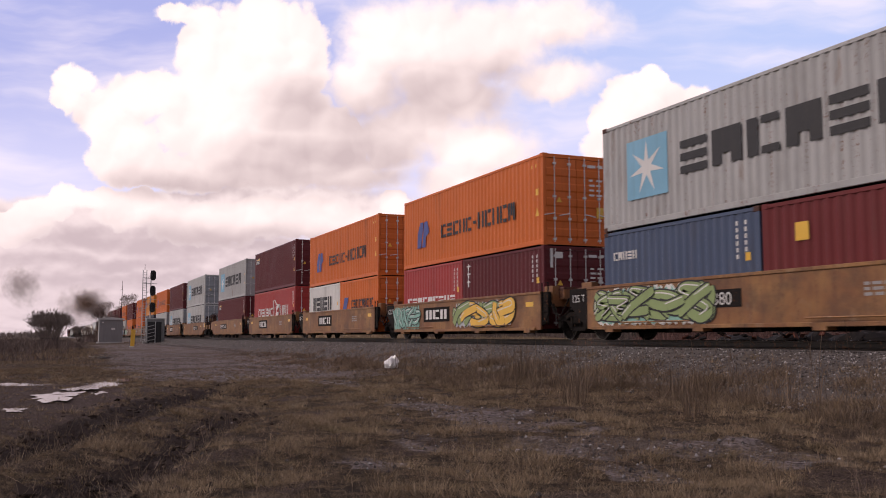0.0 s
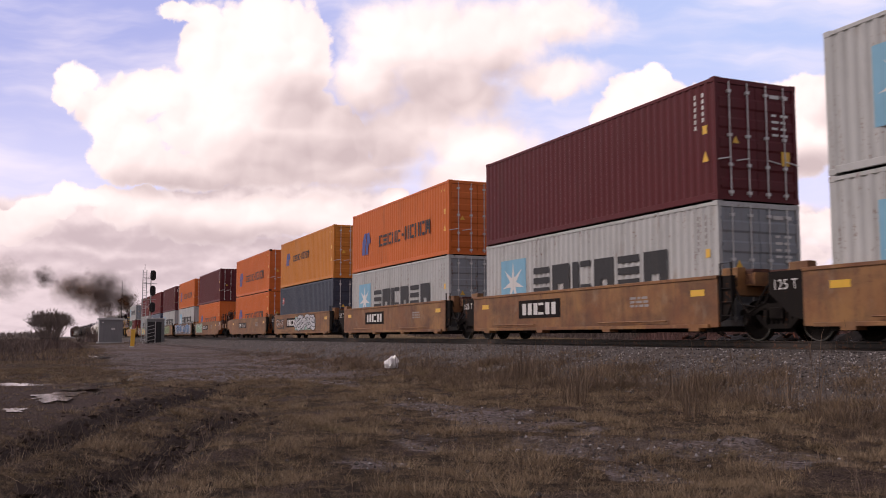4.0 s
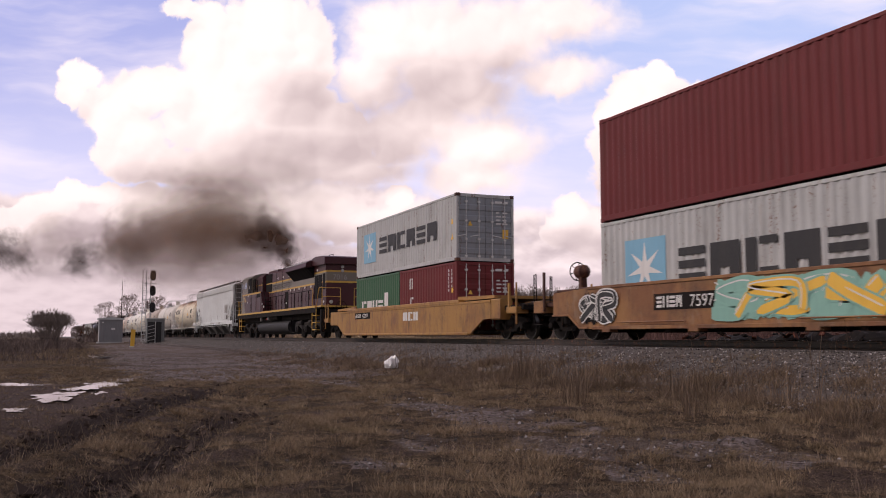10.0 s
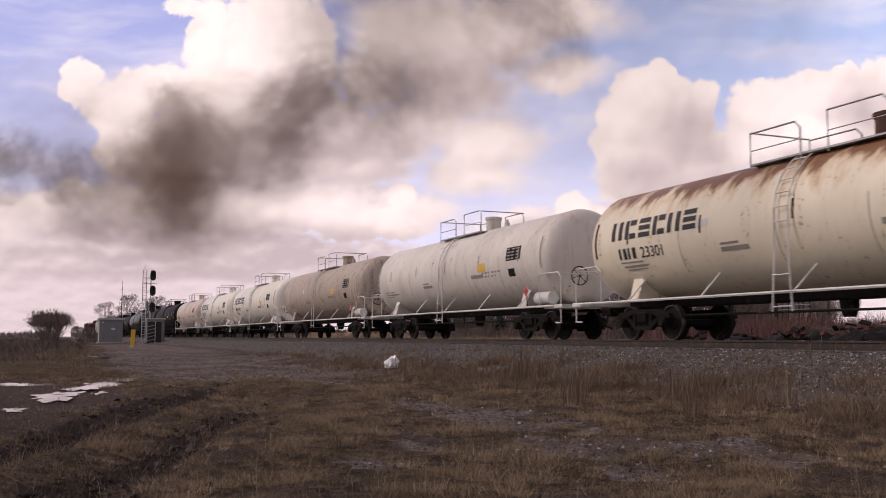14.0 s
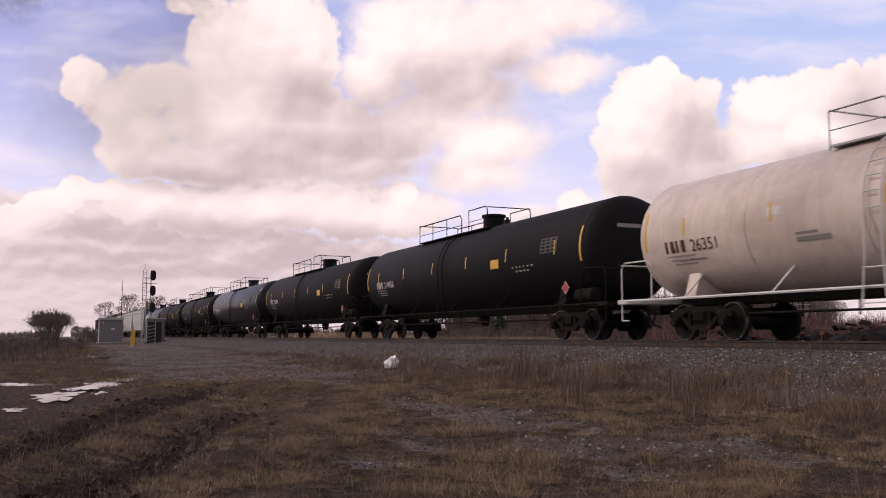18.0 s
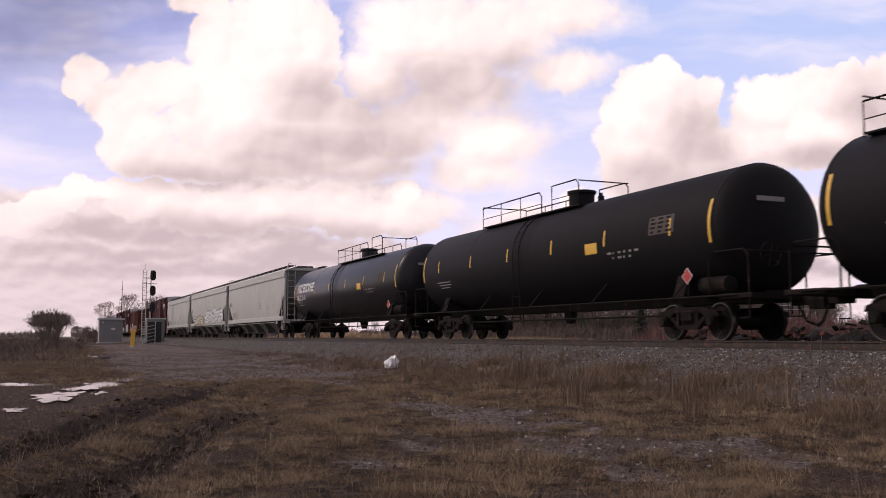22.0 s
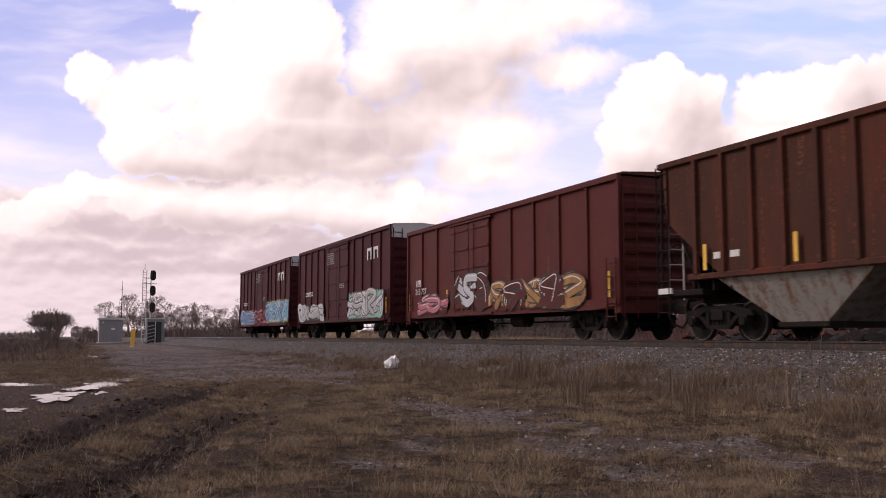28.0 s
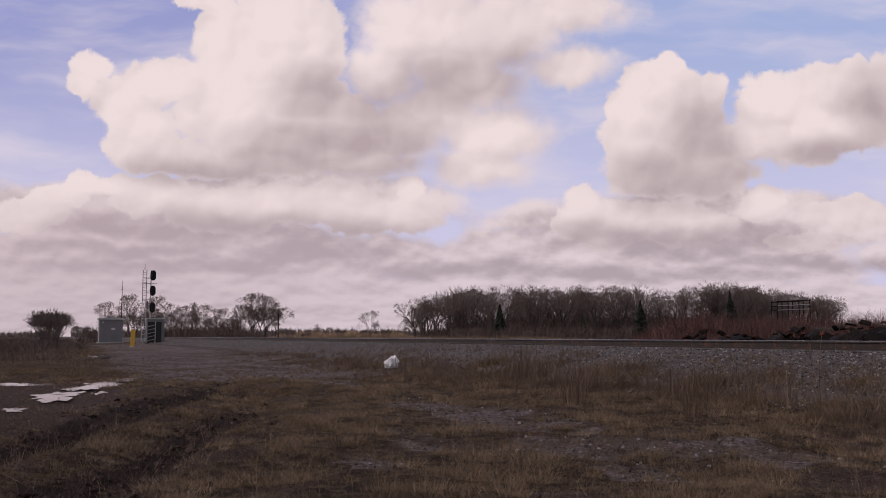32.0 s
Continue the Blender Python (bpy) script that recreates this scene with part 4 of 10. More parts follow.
# ---- containers ----
def corrugated(length, z0, z1, y, out, period=0.278, depth=0.030):
    """A pressed steel wall along x; out: -1 faces -y."""
    m = Mesh()
    n = int(length / period)
    p = length / n
    xs = []
    for i in range(n):
        a = i * p
        xs += [(a, 0), (a + 0.26 * p, 0), (a + 0.5 * p, 1), (a + 0.76 * p, 1)]
    xs.append((length, 0))
    vs = []
    for x, d in xs:
        yy = y - out * d * depth
        vs += [(x, yy, z0), (x, yy, z1)]
    fs = [(2 * i, 2 * i + 2, 2 * i + 3, 2 * i + 1) for i in range(len(xs) - 1)]
    return m.add(vs, fs)


def container(name, length, height, mat, label, s_left, z, door_mat=None, doors=True, group="freight containers", rusty=False):
    """A steel box with rails, posts, corner castings, pressed walls and a pair of doors at the leading end.
    Its space starts at the trailing end, on the middle line, at its floor."""
    W = 2.438
    h = W / 2
    ob = empty(name, label, "container", group)

    def frame_mesh():
        m = Mesh()
        for s in (-1, 1):
            y0, y1 = sorted((s * h, s * (h - 0.06)))
            m.box(0.1, length - 0.1, y0, y1, height - 0.10, height - 0.012, 0.01)
            m.box(0.1, length - 0.1, y0, y1, 0.02, 0.17, 0.01)
            for x in (0, length):
                a, b = sorted((x, x + (0.09 if x == 0 else -0.09)))
                c, d = sorted((s * h, s * (h - 0.10)))
                m.box(a, b, c, d, 0.1, height - 0.1, 0.01)
        for x0, x1 in ((0.0, 0.09), (length - 0.09, length)):
            m.box(x0, x1, -h + 0.1, h - 0.1, height - 0.13, height - 0.01, 0.01)
            m.box(x0, x1, -h + 0.1, h - 0.1, 0.01, 0.14, 0.01)
        return m.data("frame", mat)
    part("frame", cached(("cf", length, height, mat.name), frame_mesh), None, ob)

    cast = cached(("cc", rusty, mat.name), lambda: Mesh().box(-0.089, 0.089, -0.086, 0.086, -0.062, 0.062, 0.008).data("corner_casting", mat if not rusty else RUST))
    for x in (0.085, length - 0.085):
        for s in (-1, 1):
            for zc in (0.056, height - 0.057):
                part("corner_casting", cast, None, ob, at=pose(x, s * (h - 0.078), zc))
    for s in (-1, 1):
        me = cached(("cw", length, height, mat.name, s), lambda: corrugated(length - 0.18, 0.16, height - 0.09, s * (h - 0.004), s).data("side_wall", mat))
        part("side_wall", me, None, ob, at=pose(0.09, 0, 0))

    def roof():
        m = Mesh()
        n = 40 if length > 8 else 20
        for i in range(n):
            a, b = 0.1 + (length - 0.2) * i / n, 0.1 + (length - 0.2) * (i + 0.6) / n
            m.box(a, b, -h + 0.05, h - 0.05, height - 0.04, height - 0.02)
        m.box(0.09, length - 0.09, -h + 0.02, h - 0.02, height - 0.06, height - 0.035)
        return m.data("roof", mat)
    part("roof", cached(("cr", length, height, mat.name), roof), None, ob)
    part("base", cached(("cb", length, mat.name), lambda: Mesh().box(0.05, length - 0.05, -h + 0.03, h - 0.03, 0.06, 0.15).data("base", STEEL)), None, ob)

    def end_wall():
        n, w = 9, (W - 0.2) / 9
        ys = []
        for i in range(n):
            a = -h + 0.1 + w * i
            ys += [(a, 0.02), (a + 0.5 * w, 0.02), (a + 0.62 * w, 0.05), (a + 0.9 * w, 0.05)]
        ys += [(h - 0.1, 0.02), (h - 0.1, 0.07), (-h + 0.1, 0.07)]
        k = len(ys)
        vs = [(x, y, 0.13) for y, x in ys] + [(x, y, height - 0.12) for y, x in ys]
        m = Mesh().add(vs, [(i, k + i, k + (i + 1) % k, (i + 1) % k) for i in range(k)] + [tuple(range(k)), tuple(range(k, 2 * k))[::-1]])
        return m.data("end_wall", mat)
    ew = cached(("ce", height, mat.name), end_wall)
    part("end_wall", ew, None, ob)
    if not doors:
        part("end_wall", ew, None, ob, at=pose(length, 0, 0, 0, 0, 180))
    else:
        dm = door_mat or mat

        def door():
            w, k = h - 0.12, 5
            prof = [(0, 0.14), (0.045, 0.14)]
            for i in range(k):
                z0 = 0.25 + (height - 0.5) * i / k
                z1 = z0 + (height - 0.5) / k * 0.5
                prof += [(0.045, z0), (0.068, z0 + 0.05), (0.068, z1), (0.045, z1 + 0.05)]
            return Mesh().along_y(prof + [(0.045, height - 0.14), (0, height - 0.14)], 0.01, w).data("door", dm)
        hinge = cached(("ch", dm.name), lambda: Mesh().box(0.03, 0.075, h - 0.15, h - 0.07, -0.045, 0.045, 0.01).data("hinge", dm))

        def rod():
            m = Mesh().tube([(0.09, 0, 0.09), (0.09, 0, height - 0.08)], 0.017, 6)
            for z0 in (0.15, 0.8, 1.5, height - 0.35):
                m.box(0.04, 0.115, -0.05, 0.05, z0, z0 + 0.07)
            m.tube([(0.115, 0.0, 1.0), (0.115, 0.38, 0.93)], 0.016, 5)
            return m.data("lock_rod", ROD)
        dd, rd = cached(("cd", height, dm.name), door), cached(("crod", height), rod)
        for s in (-1, 1):
            d = part("door", dd, None, ob, at=Matrix.Translation((length - 0.07, 0, 0)) @ Matrix.Diagonal((1, s, 1, 1)))
            for i in range(4):
                part("hinge", hinge, None, d, at=pose(0, 0, 0.4 + (height - 0.8) * i / 3))
            for yy in (0.28, 0.82):
                part("lock_rod", rd, None, d, "galvanised locking rod", at=pose(0, yy, 0))
    MOVING.append((ob, s_left, z))
    return ob


def door_labels(ob, length, height, rng, plain=False):
    """Small plates and lines of print on the doors."""
    m = Mesh()
    x = length + 0.013
    for i in range(4):
        z = height * (0.72 - 0.055 * i)
        for y0 in (0.45, 0.72):
            w = rng.uniform(0.12, 0.24)
            m.add([(x, y0, z), (x, y0 + w, z), (x, y0 + w, z + 0.06), (x, y0, z + 0.06)], [(0, 1, 2, 3)])
    for y0, w, z in ((0.4, 0.3, 0.87), (0.8, 0.16, 0.87)):
        m.add([(x, y0, z * height), (x, y0 + w, z * height), (x, y0 + w, z * height + 0.09), (x, y0, z * height + 0.09)], [(0, 1, 2, 3)])
    part("stencil", m, M_WHITE, ob, "white stencilled data, unreadable")
    p = Mesh()
    p.add([(x, 0.72, 0.9), (x, 0.97, 0.9), (x, 0.97, 1.25), (x, 0.72, 1.25)], [(0, 1, 2, 3)]).cut()
    p.add([(x, -0.75, 1.35), (x, -0.55, 1.35), (x, -0.65, 1.53)], [(0, 1, 2)])
    parts("plate", p, M_YELLOW, ob, "yellow plate")


def side_stencils(ob, length, height, rng, mat=M_WHITE, warn=True):
    y = -1.219 - 0.007
    m = Mesh()
    for k in range(2):
        x = length - 0.75 + 0.28 * k
        for i in range(6 - k if mat is not M_YELLOW else 1):
            m.flat([(x, height * 0.86 - 0.15 * i), (x + 0.07, height * 0.86 - 0.15 * i), (x + 0.07, height * 0.86 - 0.15 * i + 0.1), (x, height * 0.86 - 0.15 * i + 0.1)], y)
    part("stencil", m, mat, ob, "stencilled data, unreadable")
    if warn:
        t = Mesh().flat([(length - 0.5, 0.32 * height), (length - 0.26, 0.32 * height), (length - 0.38, 0.41 * height)], y).cut()
        t.flat([(length - 0.46, 0.55 * height), (length - 0.3, 0.55 * height), (length - 0.3, 0.62 * height), (length - 0.46, 0.62 * height)], y)
        parts("warning_label", t, M_YELLOW, ob, "yellow warning label")


SIDE = -1.219 - 0.008


def star_mark(ob, length, height):
    """A pale blue square with a white seven-pointed star, and a dark word in bars."""
    rng = random.Random(5)
    z0, z1 = height * 0.22, height * 0.82
    c = (z0 + z1) / 2
    a = 0.78 if height > 2.7 else 0.70
    q = Mesh().flat([(1.15, c - a), (1.15 + 1.75, c - a), (1.15 + 1.75, c + a), (1.15, c + a)], SIDE)
    part("emblem", q, M_SKY, ob, "pale blue square emblem")
    st = []
    for i in range(14):
        r = (0.72 if i % 2 == 0 else 0.20) * a / 0.78
        w = math.pi / 2 + 2 * math.pi * i / 14
        st.append((2.02 + 1.08 * r * math.cos(w), c + r * math.sin(w)))
    s = Mesh()
    s.add([(2.02, SIDE - 0.005, c)] + [(x, SIDE - 0.005, z) for x, z in st], [(0, 1 + i, 1 + (i + 1) % 14) for i in range(14)])
    part("star", s, M_WHITE, ob, "white seven-pointed star")
    parts("wordmark", bars(Mesh(), 3.40, 10.45, c - 0.42 * a / 0.78, c + 0.42 * a / 0.78, SIDE, 6, rng, 0.36), M_BLACK, ob, "broad dark lettering drawn as bars")
    side_stencils(ob, length, height, rng, M_GREY)


def wing_mark(ob, length, height, small=False):
    """Two blue slanted strokes and a dark word in bars."""
    rng = random.Random(8)
    f, k = (0.60, 0.7) if small else (0.45, 0.95)
    c = height * f
    m = Mesh()
    x = 1.55
    m.flat([(x, c - 0.55 * k), (x + 0.42 * k, c - 0.55 * k), (x + 0.72 * k, c + 0.55 * k), (x + 0.35 * k, c + 0.55 * k), (x + 0.05 * k, c + 0.1 * k)], SIDE)
    m.flat([(x + 0.55 * k, c - 0.55 * k), (x + 0.95 * k, c - 0.55 * k), (x + 1.0 * k, c - 0.1 * k), (x + 1.35 * k, c + 0.05 * k), (x + 1.15 * k, c + 0.55 * k), (x + 0.82 * k, c + 0.55 * k)], SIDE)
    part("emblem", m, M_BLUE, ob, "blue winged emblem")
    w = Mesh()
    e = 7.2 if small else 10.4
    x = 3.3 if small else 4.05
    bars(w, x, x + (e - x) * 0.46, c - 0.32 * k, c + 0.22 * k, SIDE, 5, rng, 0.30)
    w.flat([(x + (e - x) * 0.47, c - 0.1 * k), (x + (e - x) * 0.51, c - 0.1 * k), (x + (e - x) * 0.51, c + 0.02 * k), (x + (e - x) * 0.47, c + 0.02 * k)], SIDE)
    bars(w, x + (e - x) * 0.53, e, c - 0.32 * k, c + 0.30 * k, SIDE, 5, rng, 0.30)
    parts("wordmark", w, M_BLACK, ob, "dark lettering drawn as bars")
    side_stencils(ob, length, height, rng, M_YELLOW)


FORTY, TWENTY, HI, LO = 12.192, 6.058, 2.896, 2.591
FLOOR = 0.33                                 # container floor in a well


def stack(s, low, top, low_height=HI):
    """Containers of one well: a list of lower ones (make functions) and one on top."""
    z = FLOOR
    for fn in low:
        fn(s, z)
    if top:
        top(s, z + low_height + 0.025)


def box_of(name, mat, label, length=FORTY, height=HI, off=0.0, deco=None, door_mat=None, doors=True, seed=1, rusty=False):
    def make(s, z):
        ob = container(name, length, height, mat, label, s + off, z, door_mat, doors, rusty=rusty)
        rng = random.Random(seed)
        if doors:
            door_labels(ob, length, height, rng)
        if deco:
            deco(ob, length, height)
        else:
            side_stencils(ob, length, height, rng)
    return make


def red_word(ob, length, height):
    rng = random.Random(3)
    m = bars(Mesh(), 1.5, 6.1, 1.12, 1.72, SIDE, 7, rng, 0.24)
    bars(m, 8.35, 10.5, 1.1, 1.8, SIDE, 3, rng, 0.24)
    parts("wordmark", m, M_WHITE, ob, "white lettering drawn as bars")
    rim = [(6.2, 2.15), (6.7, 2.2), (7.2, 1.9), (7.9, 1.85), (8.15, 1.9), (7.95, 1.35), (7.4, 1.0), (6.8, 0.95), (6.35, 1.05), (6.5, 1.5)]
    f = Mesh().tube([(x, SIDE, z) for x, z in rim + rim[:1]], 0.035, 4)
    f.flat([(6.75, 1.0), (7.45, 1.05), (7.75, 1.35), (7.2, 1.45)], SIDE).flat([(7.2, 1.45), (8.1, 1.85), (7.3, 1.84), (7.0, 1.7)], SIDE)
    part("flag", f, M_WHITE, ob, "white waving flag outline")
    side_stencils(ob, length, height, rng)


def beacon(ob, length, height):
    z = height * 0.72
    part("emblem", Mesh().flat([(0.45, z), (1.55, z), (1.55, z + 0.42), (0.45, z + 0.42)], SIDE), BLUE_D, ob, "small navy emblem")
    part("emblem", Mesh().flat([(0.62, z + 0.28), (1.55, z + 0.25), (1.55, z + 0.42), (0.7, z + 0.34)], SIDE - 0.004), M_YELLOW, ob, "yellow beam")
    parts("wordmark", bars(Mesh(), 0.62, 1.5, z + 0.04, z + 0.2, SIDE - 0.004, 6, random.Random(4), 0.3).flat([(0.47, z + 0.02), (0.57, z + 0.02), (0.55, z + 0.4), (0.49, z + 0.4)], SIDE - 0.004), M_WHITE, ob)
    side_stencils(ob, length, height, random.Random(6))


def upright_word(ob, length, height):
    m = Mesh()
    for i, z in enumerate((0.82, 0.71, 0.60)):
        m.flat([(0.45, z * height), (0.53, z * height), (0.53, z * height + 0.26), (0.45, z * height + 0.26)], SIDE)
        m.flat([(0.36, z * height + 0.16), (0.66, z * height + 0.16), (0.66, z * height + 0.21), (0.36, z * height + 0.21)], SIDE)
    parts("wordmark", m, M_WHITE, ob, "upright white lettering drawn as bars")
    side_stencils(ob, length, height, random.Random(9))
    x = length + 0.014
    parts("wordmark", Mesh().add([(x, y0, 2.2 if height > 2.6 else 1.9) for y0 in (-1.0, -0.9)] + [(x, -0.9, 2.5), (x, -1.0, 2.5)], [(0, 1, 2, 3)])
         .add([(x, -0.8, 2.2), (x, -0.55, 2.2), (x, -0.55, 2.4), (x, -0.8, 2.4)], [(0, 1, 2, 3)]), M_WHITE, ob)


def word(x0, x1, z0, z1, count, mat, seed, extra=None):
    def deco(ob, length, height):
        parts("wordmark", bars(Mesh(), x0, x1, z0, z1, SIDE, count, random.Random(seed), 0.36), mat, ob, "lettering drawn as bars")
        if extra:
            extra(ob, length, height)
        side_stencils(ob, length, height, random.Random(seed + 1))
    return deco


def lead_patch(mat, x0, x1, z0, z1):
    def deco(ob, length, height):
        part("emblem", Mesh().flat([(x0, z0), (x1, z0), (x1, z1), (x0, z1)], SIDE), mat, ob)
    return deco


# ---- well cars ----
def well_car(s, front, rear, mat=WELL, number=None, logo=None, tags=(), num_x=2.7):
    """One 40 ft well of an articulated car. front, rear: 'joint' shares a truck with the next well, 'end' has its own truck, platform and coupler.
    Its space starts at the container's trailing end."""
    ob = empty("well_car", "ochre steel container well car, scuffed and rusty, on the rails", "well car", "well cars of the train")
    L = FORTY
    lo, hi = 0.30, 1.45
    a = -0.55 if rear == "joint" else -0.35
    b = L + 0.2 if front == "joint" else L + 0.35
    for sd in (-1, 1):
        w = Mesh()
        y0, y1 = sorted((sd * 1.46, sd * 1.40))
        w.along_y([(a, lo), (b, lo), (b, hi), (a, hi)], y0, y1)
        part("side_sheet", w, mat, ob)
        c = Mesh()
        y0, y1 = sorted((sd * 1.485, sd * 1.30))
        c.box(a, b, y0, y1, hi - 0.06, hi + 0.02, 0.01)
        part("top_chord", c, mat, ob)
        c = Mesh()
        y0, y1 = sorted((sd * 1.52, sd * 1.25))
        c.box(a + 0.3, b - 0.3, y0, y1, lo - 0.02, lo + 0.07, 0.01)
        for k in range(4):
            xx = 0.6 + k * (L - 1.2) / 3
            c.box(xx - 0.18, xx + 0.18, y0 - 0.0, y1, lo - 0.09, lo + 0.07)
        part("bottom_chord", c, mat, ob)
        parts("grab_rail", Mesh().tube([(1.2, sd * 1.55, 0.46), (4.0, sd * 1.55, 0.46)], 0.02, 5).cut().tube([(7.6, sd * 1.55, 0.46), (10.6, sd * 1.55, 0.46)], 0.02, 5), mat, ob)
    fl = Mesh()
    for k in range(5):
        fl.box(0.1 + k * (L - 0.4) / 4, 0.3 + k * (L - 0.4) / 4, -1.4, 1.4, 0.20, 0.32)
    fl.box(0.0, L, -0.3, 0.3, 0.22, 0.30)
    part("floor", fl, STEEL, ob)
    for way, kind, x in ((1, front, b), (-1, rear, a)):
        if kind == "joint":
            # black bolster panel, tapering over the shared truck
            reach = 0.50 if way > 0 else 0.98
            xs = [x, x + way * min(0.35, reach * 0.5), x + way * reach, x + way * reach]
            for sd in (-1, 1):
                y0, y1 = sorted((sd * 1.44, sd * 1.37))
                part("end_panel", Mesh().along_y([(xs[0], 0.42), (xs[1], 0.50), (xs[2], 1.0), (xs[3], 1.44), (xs[0], 1.44)], y0, y1), STEEL, ob, "black end panel")
            deck = Mesh().box(min(x, x + way * reach), max(x, x + way * reach), -1.36, 1.36, 1.0, 1.2, 0.02)
            deck.box(min(x + way * 0.1, x + way * 0.8), max(x + way * 0.1, x + way * 0.8), -1.1, 1.1, 1.2, 1.5, 0.03)
            for sd in (-1, 1):
                deck.box(min(x, x + way * 0.5), max(x, x + way * 0.5), sd * 1.2 - 0.12, sd * 1.2 + 0.12, 1.2, 1.62, 0.02)
            part("end_deck", deck, mat, ob)
            if way > 0:
                rail = Mesh()
                for sd in (-1, 1):
                    xx = x + 0.12
                    rail.tube([(xx, sd * 1.47, 0.45), (xx, sd * 1.47, 1.72), (xx + 0.36, sd * 1.47, 1.72), (xx + 0.36, sd * 1.47, 0.45)], 0.024, 5)
                    for zz in (0.55, 0.85, 1.15):
                        rail.tube([(xx, sd * 1.47, zz), (xx + 0.36, sd * 1.47, zz)], 0.018, 5)
                    rail.cut()
                parts("grab_iron", rail, STEEL, ob)
                gear = Mesh().box(x + 0.15, x + 0.75, -1.1, -0.6, 1.2, 1.58, 0.04).box(x + 0.3, x + 1.0, 0.1, 0.7, 1.2, 1.5, 0.04)
                gear.spin([(-0.4, 0.04), (-0.36, 0.17), (0.36, 0.17), (0.4, 0.04)], "x", (x + 0.75, -0.3, 1.42), 10)
                part("brake_gear", gear, RUST, ob, "rusty brake gear on the end deck")
                arm = Mesh().along_y([(x + 0.3, 0.72), (x + 0.9, 0.62), (x + 1.5, 0.78), (x + 1.5, 1.05), (x + 0.3, 1.05)], -0.55, 0.55)
                part("articulation_arm", arm, STEEL, ob)
                part("hose", Mesh().tube([(x + 0.4, -1.35, 1.25), (x + 0.75, -1.42, 0.78), (x + 1.15, -1.42, 0.72), (x + 1.5, -1.35, 1.2)], 0.022, 6), STEEL, ob, "hanging brake hose")
            if way < 0:
                part("hose", Mesh().tube([(x - 0.9, -1.3, 1.3), (x - 1.2, -1.35, 0.8), (x - 1.7, -1.35, 0.6), (x - 2.1, -1.3, 0.95), (x - 2.3, -1.25, 1.3)], 0.025, 6), STEEL, ob, "hanging brake hose")
                lettering("125 T", 0.30, x - 0.86, -1.445, 1.06, M_WHITE, ob)
        else:
            e = x + way * 3.3

            def span(m, u0, u1, y0, y1, z0, z1, c=0.0):
                """A box given by its distances from the end of the well."""
                return m.box(min(x + way * u0, x + way * u1), max(x + way * u0, x + way * u1), y0, y1, z0, z1, c)
            for sd in (-1, 1):
                y0, y1 = sorted((sd * 1.45, sd * 1.36))
                part("end_panel", Mesh().along_y([(x, 0.31), (x + way * 0.45, 0.31), (x + way * 1.05, 0.68), (x + way * 1.95, 0.68), (x + way * 1.95, 1.36), (x, 1.45)], y0, y1), mat, ob)
                part("edge_rib", Mesh().tube([(x, sd * 1.47, 0.33), (x + way * 0.45, sd * 1.47, 0.33), (x + way * 1.05, sd * 1.47, 0.70), (x + way * 1.95, sd * 1.47, 0.70)], 0.03, 5), mat, ob)
                y0, y1 = sorted((sd * 1.45, sd * 1.10))
                part("end_sill", span(Mesh(), 2.55, 3.15, y0, y1, 0.80, 1.18, 0.02), mat, ob, "scuffed ochre corner box of the end sill")
            part("end_deck", span(span(span(Mesh(), 0.0, 3.1, -1.34, 1.34, 0.98, 1.12, 0.02), 0.1, 0.9, -1.2, 1.2, 1.12, 1.50, 0.03), 1.2, 3.2, -0.35, 0.35, 0.8, 1.36, 0.03), RUST, ob, "rusty dark end deck")
            part("end_beam", span(Mesh(), 2.45, 3.18, -1.05, 1.05, 0.72, 1.16, 0.02), STEEL, ob)
            if way > 0:
                tank = Mesh().spin([(-0.55, 0.05), (-0.50, 0.19), (0.45, 0.19), (0.52, 0.05)], "x", (x + 1.3, -0.55, 1.74), 12)
                part("air_reservoir", span(tank, 1.0, 1.15, -0.75, -0.35, 1.36, 1.62), RUST, ob, "rusty air reservoir on the end deck")
            hub = 2.86 if way > 0 else 1.30
            gear = span(span(Mesh(), 1.95, 2.75, -0.95, 0.9, 1.12, 1.46, 0.04), hub - 0.08, hub + 0.06, -0.92, -0.72, 1.12, 1.95, 0.03)
            gear.spin([(-0.2, 0.05), (-0.18, 0.2), (0.12, 0.2), (0.2, 0.1), (0.26, 0.02)], "x", (x + way * hub, -0.82, 2.0), 14)
            span(gear, 1.75, 2.05, 0.2, 0.9, 1.12, 1.6, 0.03)
            part("brake_gear", gear, RUST, ob, "rusty brown hand brake housing")
            hand_brake(ob, x + way * (hub + 0.26), -0.82, 2.02, STEEL, 0.27)
            # flat stanchions at the corners and a low hand rail across the deck
            post = Mesh()
            for sd in (-1, 1):
                span(post, 2.50, 2.58, sd * 1.42 - 0.03, sd * 1.42 + 0.03, 0.85, 2.04).cut()
            parts("stanchion", post, RUST, ob, "rusty flat stanchion")
            rail = Mesh()
            for yy in (-1.43, 1.43):
                xx = x + way * 3.15
                rail.tube([(xx, yy, 0.42), (xx, yy, 2.0), (xx - way * 0.12, yy, 2.02), (xx - way * 0.14, yy, 1.2)], 0.022, 5).cut()
                rail.tube([(xx, yy, 0.45), (xx - way * 0.5, yy, 0.45), (xx - way * 0.5, yy, 0.85)], 0.022, 5).cut()
                xx = x + way * 2.05
                rail.tube([(xx, yy, 1.1), (xx, yy, 1.88), (xx + way * 0.1, yy, 1.9), (xx + way * 0.12, yy, 1.1)], 0.02, 5).cut()
            for zz in (1.30, 1.62):
                rail.tube([(x + way * 2.05, 1.43, zz), (x + way * 3.15, 1.43, zz)], 0.018, 5).cut()
            parts("grab_iron", rail, STEEL, ob)
